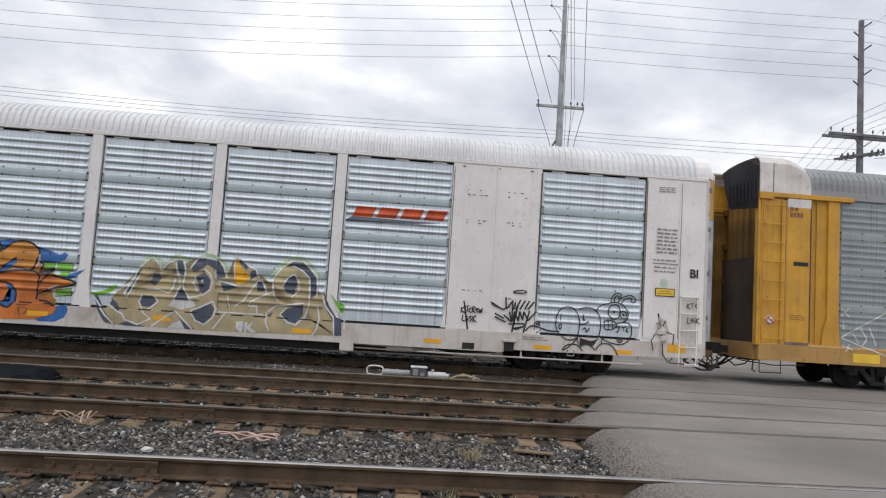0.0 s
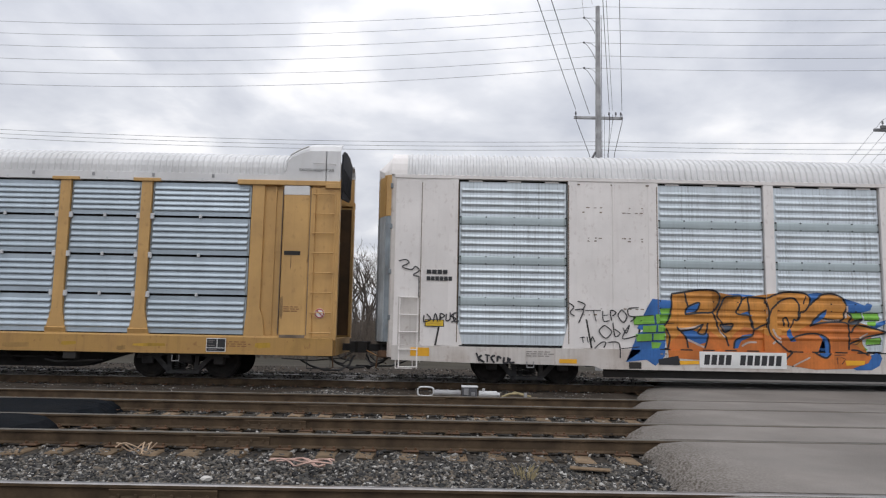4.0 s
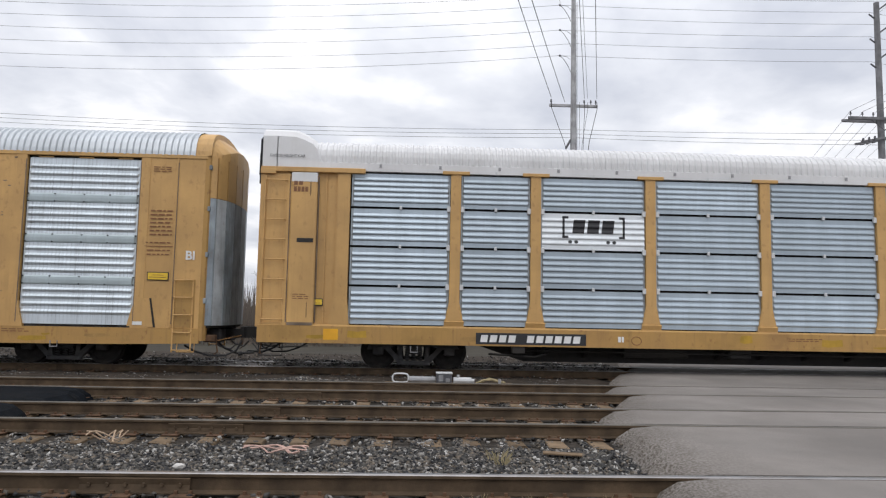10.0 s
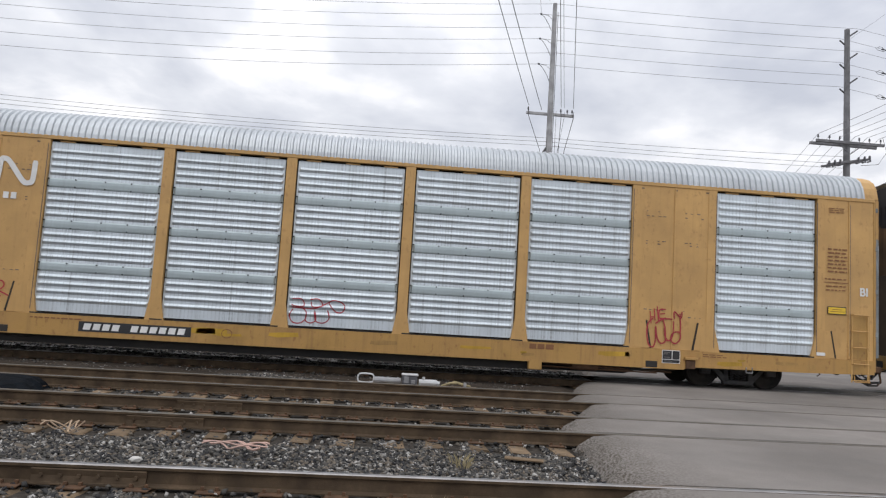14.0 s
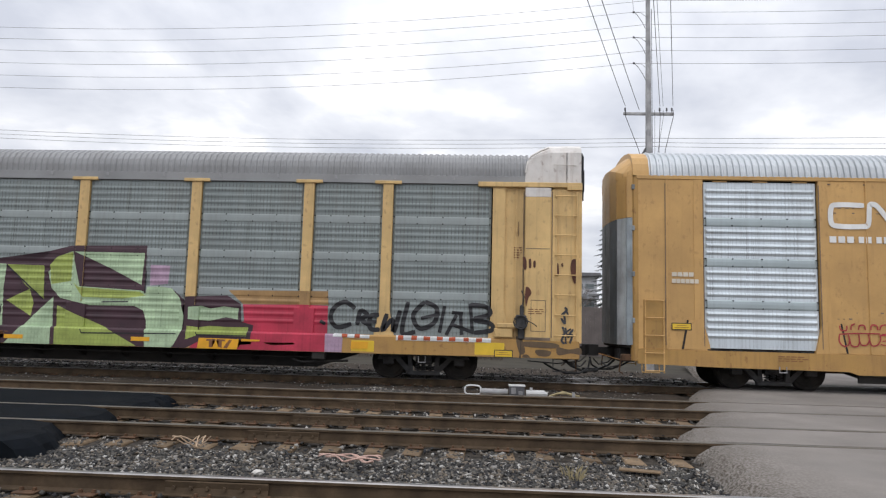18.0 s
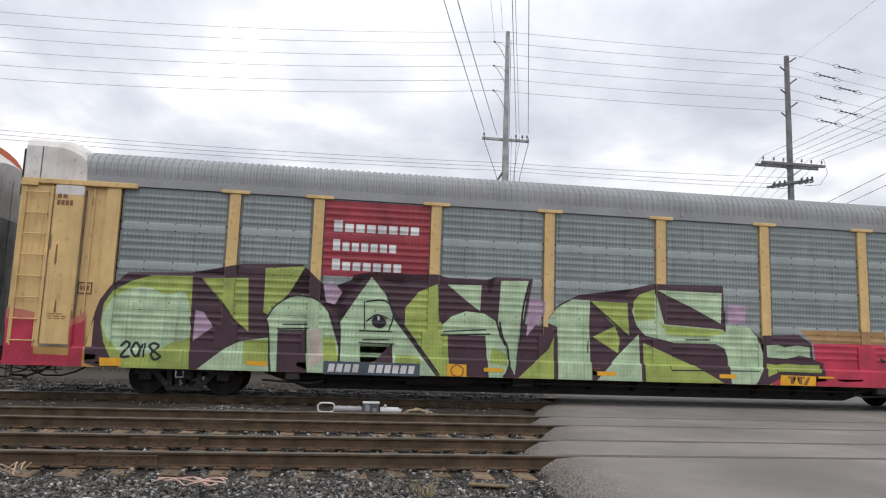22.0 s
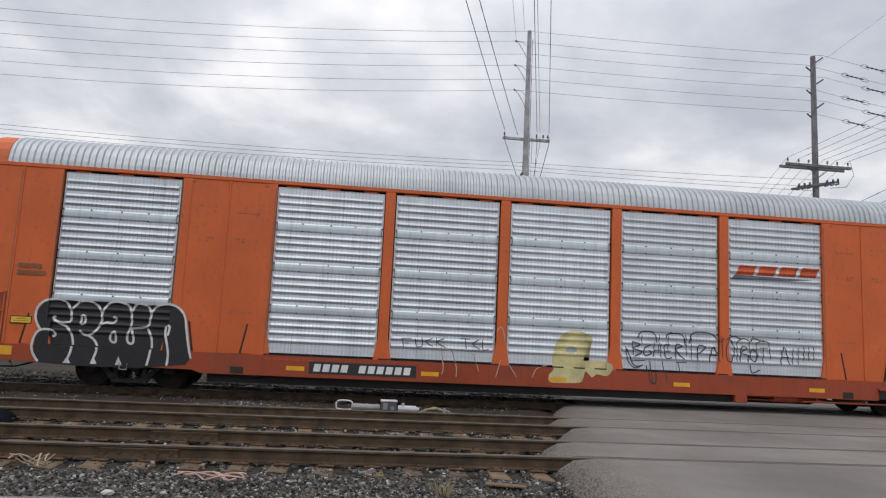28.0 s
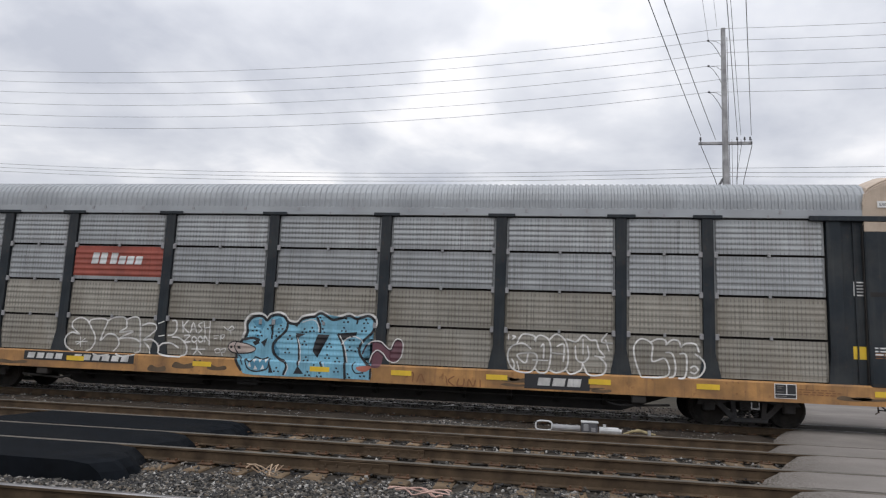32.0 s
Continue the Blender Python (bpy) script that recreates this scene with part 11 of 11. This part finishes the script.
for key, x, z, out in (("ochre", 10.82, 0.67, S_TEE), ("tan", 7.86, 0.57, S_FLUSH), ("black", 10.5, 0.70, S_TEE)):
    host = board(key, "data_board", x, x + 0.46, z, z + 0.32, white_mark, out + 0.005, "black data board in a white frame")
    cells = ((0.015, 0.245, 0.10, 0.305), (0.265, 0.445, 0.10, 0.305), (0.015, 0.445, 0.015, 0.085))
    for a, b, c, d in cells:
        part("data_cell", boxes((x + a, x + b, -out - 0.009, -out - 0.004, z + c, z + d)), black_mark, host)
    part("data_print", boxes(*[(x + 0.05, x + 0.05 + q, -out - 0.012, -out - 0.008, z + zz, z + zz + 0.012) for q, zz in ((0.14, 0.26), (0.10, 0.22), (0.15, 0.14), (0.20, 0.045))]), grey_mark, host)
board("black", "white_note", 12.26, 12.50, 3.02, 3.34, white_mark, SIDE - 0.055)
part("note_print", boxes(*[(12.28, 12.48, -SIDE + 0.050, -SIDE + 0.056, 3.05 + 0.07 * k, 3.10 + 0.07 * k) for k in range(4)]), black_mark, CARS["black"])
board("black", "torn_label", 12.2, 12.5, 1.62, 1.9, plate_yellow, SIDE - 0.055, "torn yellow label")
fine_print(CARS["black"], 12.60, 1.86, 0.42, 3, white_mark, 0.03, 0.04, out=SIDE + 0.052, seed=31)
# round stencils on the end panels
for key, tone in (("white", grey_mark), ("orange", white_mark)):
    ring = bmesh.new()
    lathe(ring, [(-SIDE - 0.004, 0.10), (-SIDE, 0.10)], sides=20)
    part("round_stencil", ring, tone if key == "orange" else paint("pale_green_stencil", (0.50, 0.60, 0.50)), CARS[key], m=pose(12.36, 0, 2.36))
reflectors(CARS["orange"], (-6.28, -3.13, -0.0, 3.15, 6.75, 9.3), 0.625, amber)
reflectors(CARS["white"], (6.74, 9.4, 11.4, -9.2), 0.60, amber)
reflectors(CARS["black"], (-6.64, -3.1, 0.0, 2.05, 4.35, 6.72, 9.1, 12.8), 0.88, plate_yellow, 0.50, 0.12, SIDE + 0.056)
reflectors(CARS["amber"], (-11.0, -8.2), 0.80, plate_yellow, 0.7, 0.22, SIDE + 0.054)
for key in ("white", "orange"):
    board(key, "amber_patch", 12.5, 12.95, 0.66, 0.86, amber, SIDE + 0.016)
    board(key, "amber_patch", -12.95, -12.5, 0.66, 0.86, amber, SIDE + 0.016)
board("ochre", "amber_patch", -12.25, -11.9, 0.70, 0.96, amber, SIDE + 0.054)
board("faded", "amber_patch", 11.35, 12.05, 0.66, 0.95, plate_yellow, SIDE + 0.054)
board("faded", "amber_patch", 8.4, 8.95, 0.66, 0.92, plate_yellow, SIDE + 0.054)
bars(CARS["ochre"], -5.20, 0.76, (0.07, 0.05), 0.13, 0.02, white_mark, out=S_TEE + 0.002)
for key, x in (("ochre", -4.75), ("tan", -2.6)):
    ring = bmesh.new()
    o = S_TEE if key == "ochre" else S_FLUSH
    tube(ring, [(x + 0.12 * math.cos(k * 0.349), -o - 0.002, (0.80 if key == "ochre" else 0.68) + 0.10 * math.sin(k * 0.349)) for k in range(19)], 0.008, 4, False)
    part("round_stencil", ring, brown_mark, CARS[key])
# oily brake gear on the faded car's end: a wheel, a box, a chain and a shelf
gear = boxes((12.30, 12.56, -SIDE - 0.16, -SIDE, 1.30, 1.62), (12.40, 12.50, -SIDE - 0.12, -SIDE, 1.60, 1.86), (12.36, 12.52, -SIDE - 0.10, -SIDE, 1.04, 1.30), bevel=0.03)
tube(gear, [(12.42 + 0.16 * math.cos(k * 0.524), -SIDE - 0.19, 1.45 + 0.16 * math.sin(k * 0.524)) for k in range(13)], 0.022, 6, False)
tube(gear, [(12.46, -SIDE - 0.05, 1.85), (12.50, -SIDE - 0.04, 2.05), (12.44, -SIDE - 0.04, 2.2)], 0.015, 5)
tube(gear, [(12.55, -SIDE - 0.15, 1.5), (12.72, -SIDE - 0.17, 1.42), (12.80, -SIDE - 0.17, 1.36)], 0.012, 5)
tube(gear, [(12.44, -SIDE - 0.03, 1.05), (12.42, -SIDE - 0.03, 0.6)], 0.03, 6)
part("brake_gear", gear, truck_steel, CARS["faded"], "oily black hand brake gear")
part("brake_shelf", boxes((11.86, 12.3, -SIDE - 0.10, -SIDE, 1.30, 1.42), (11.80, 12.24, -SIDE - 0.08, -SIDE, 1.08, 1.30), bevel=0.02), pale_yellow_paint, CARS["faded"])
hatch = bmesh.new()
for a, b, c, d in ((12.66, 12.672, 1.25, 1.98), (13.0, 13.012, 1.25, 1.98), (12.66, 13.012, 1.97, 1.982), (12.66, 13.012, 1.24, 1.252), (12.52, 13.10, 3.20, 3.215)):
    box(hatch, a, b, -SIDE - 0.056, -SIDE - 0.04, c, d)
part("hatch_outline", hatch, seam_dark, CARS["faded"])
fine_print(CARS["faded"], 12.25, 3.22, 0.18, 5, brown_mark, 0.03, 0.03, out=SIDE - 0.05, seed=41)
# soot caked on the sill below it, a plate, and a framed board by the other end
caked_soot = sprayed("caked_brown_soot", (0.13, 0.085, 0.048))
spray("faded", caked_soot, 1, (12.3, 0.4), [[(0.23, 0.6), (0.95, 0.57), (0.96, 0.46), (0.23, 0.48)], [(0.18, 0.26), (0.3, 0.29), (0.37, 0.19), (0.33, 0.01), (0.22, -0.01)], [(0.99, 0.48), (1.26, 0.44), (1.53, 0.48), (1.54, 0.33), (1.3, 0.35), (1.01, 0.3)], [(0.49, 0.41), (0.83, 0.39), (0.79, 0.27), (0.54, 0.28)], [(0.02, 0.69), (0.15, 0.68), (0.24, 0.36), (0.11, 0.31)]], smooth=True)
warn_plate(CARS["faded"], 11.81, 0.61, 0.44, 0.18, out=SIDE + 0.056)
frame_lines = boxes(*[(a, b, -SIDE + 0.045, -SIDE + 0.062, c, d) for a, b, c, d in ((-12.47, -12.17, 2.48, 2.50), (-12.47, -12.17, 2.24, 2.26), (-12.47, -12.45, 2.26, 2.48), (-12.19, -12.17, 2.26, 2.48))])
part("board_outline", frame_lines, black_mark, CARS["faded"])
bars(CARS["faded"], -12.42, 2.32, (0.05, 0.05, 0.05), 0.10, 0.02, brown_mark, out=SIDE - 0.058)
sr = random.Random(12)
for k in range(26):
    x, w, h = sr.uniform(-13.2, 12.4), sr.uniform(0.2, 0.9), sr.uniform(0.05, 0.16)
    spray("black", caked_soot, 0, (x, sr.uniform(0.64, 0.86)), [[(0, 0.02), (0.4 * w, -0.01), (w, 0.02), (0.96 * w, h), (0.55 * w, 0.7 * h), (0.2 * w, 1.1 * h), (0.02, 0.8 * h)]], smooth=True)
# grime that has settled on sills and panels
grime_tone = sprayed("settled_brown_grime", (0.24, 0.145, 0.06))
rub_grime = sprayed("brushed_tan_grime", (0.40, 0.235, 0.075))
tan_grime = sprayed("rubbed_ochre_patch", (0.50, 0.30, 0.03))
gr_ = random.Random(77)
for key in ("ochre", "tan", "faded", "amber"):
    tee = KIND[key] != "flush"
    for k in range(16):
        x, w, h = gr_.uniform(-13.3, 12.6), gr_.uniform(0.15, 0.8), gr_.uniform(0.05, 0.2)
        z = gr_.uniform(0.66, 0.80) if tee else gr_.uniform(0.56, 0.70)
        loop = [(0, gr_.uniform(0, 0.03)), (0.3 * w, -0.01), (w, gr_.uniform(0, 0.04)), (w * 0.97, h), (0.5 * w, h * gr_.uniform(0.8, 1.1)), (0.02, h * gr_.uniform(0.7, 1))]
        spray(key, gr_.choice((tan_grime, tan_grime, rub_grime)), 0, (x, z), [loop])
for key, tone in (("faded", grime_tone), ("ochre", grime_tone)):
    for k in range(7):
        x = gr_.choice((-1, 1)) * (gr_.uniform(12.2, 13.2) if KIND[key] != "flush" else gr_.choice((gr_.uniform(7.3, 8.9), gr_.uniform(12.2, 13.2))))
        z, w, h = gr_.uniform(1.2, 4.3), gr_.uniform(0.02, 0.06), gr_.uniform(0.15, 0.5)
        spray(key, tone, 0, (x, z), [[(0, 0), (w * 0.5, -h * 0.2), (w, 0.02), (w * 0.8, h), (w * 0.2, h * 0.9)]])
# pipes and a box hung under each sill near the trucks
for key, car in CARS.items():
    for s in (-1, 1):
        part("sill_bracket", boxes((s * 7.6 - 0.16, s * 7.6 + 0.16, -SIDE - 0.02, -SIDE + 0.2, 0.44, 0.62), bevel=0.02), under_steel, car)
        bm = bmesh.new()
        tube(bm, [(s * 8.3, -1.35, 0.42), (s * 7.2, -1.35, 0.36), (s * 6.9, -1.3, 0.42)], 0.03, 6)
        part("brake_pipe", bm, under_steel, car)
        loop = bmesh.new()
        x = s * 10.1
        tube(loop, [(x - 0.08, -SIDE - 0.02, 0.58), (x - 0.08, -SIDE - 0.02, 0.44), (x + 0.08, -SIDE - 0.02, 0.44), (x + 0.08, -SIDE - 0.02, 0.58)], 0.016, 5)
        part("jacking_loop", loop, mid_metal, car)



# ---- what moves ----
def rolled(t):
    return float(np.interp(t, [r[0] for r in ROLLED], [r[1] for r in ROLLED]))


def motions():
    for car in CARS.values():
        x0 = car.location.x
        walk(car, [(t, pose(x0 + d, TRACK_Y, 0)) for t, d in ROLLED])
    # wheels roll on the rails without slipping, keyed at every eighty degrees or so
    times = [k * 0.125 for k in range(257)]
    for ws in WHEELSETS:
        x = ws.location.x
        walk(ws, [(t, Matrix.Translation((x, 0, WHEEL)) @ Matrix.Rotation(rolled(t) / WHEEL, 4, "Y")) for t in times])


motions()
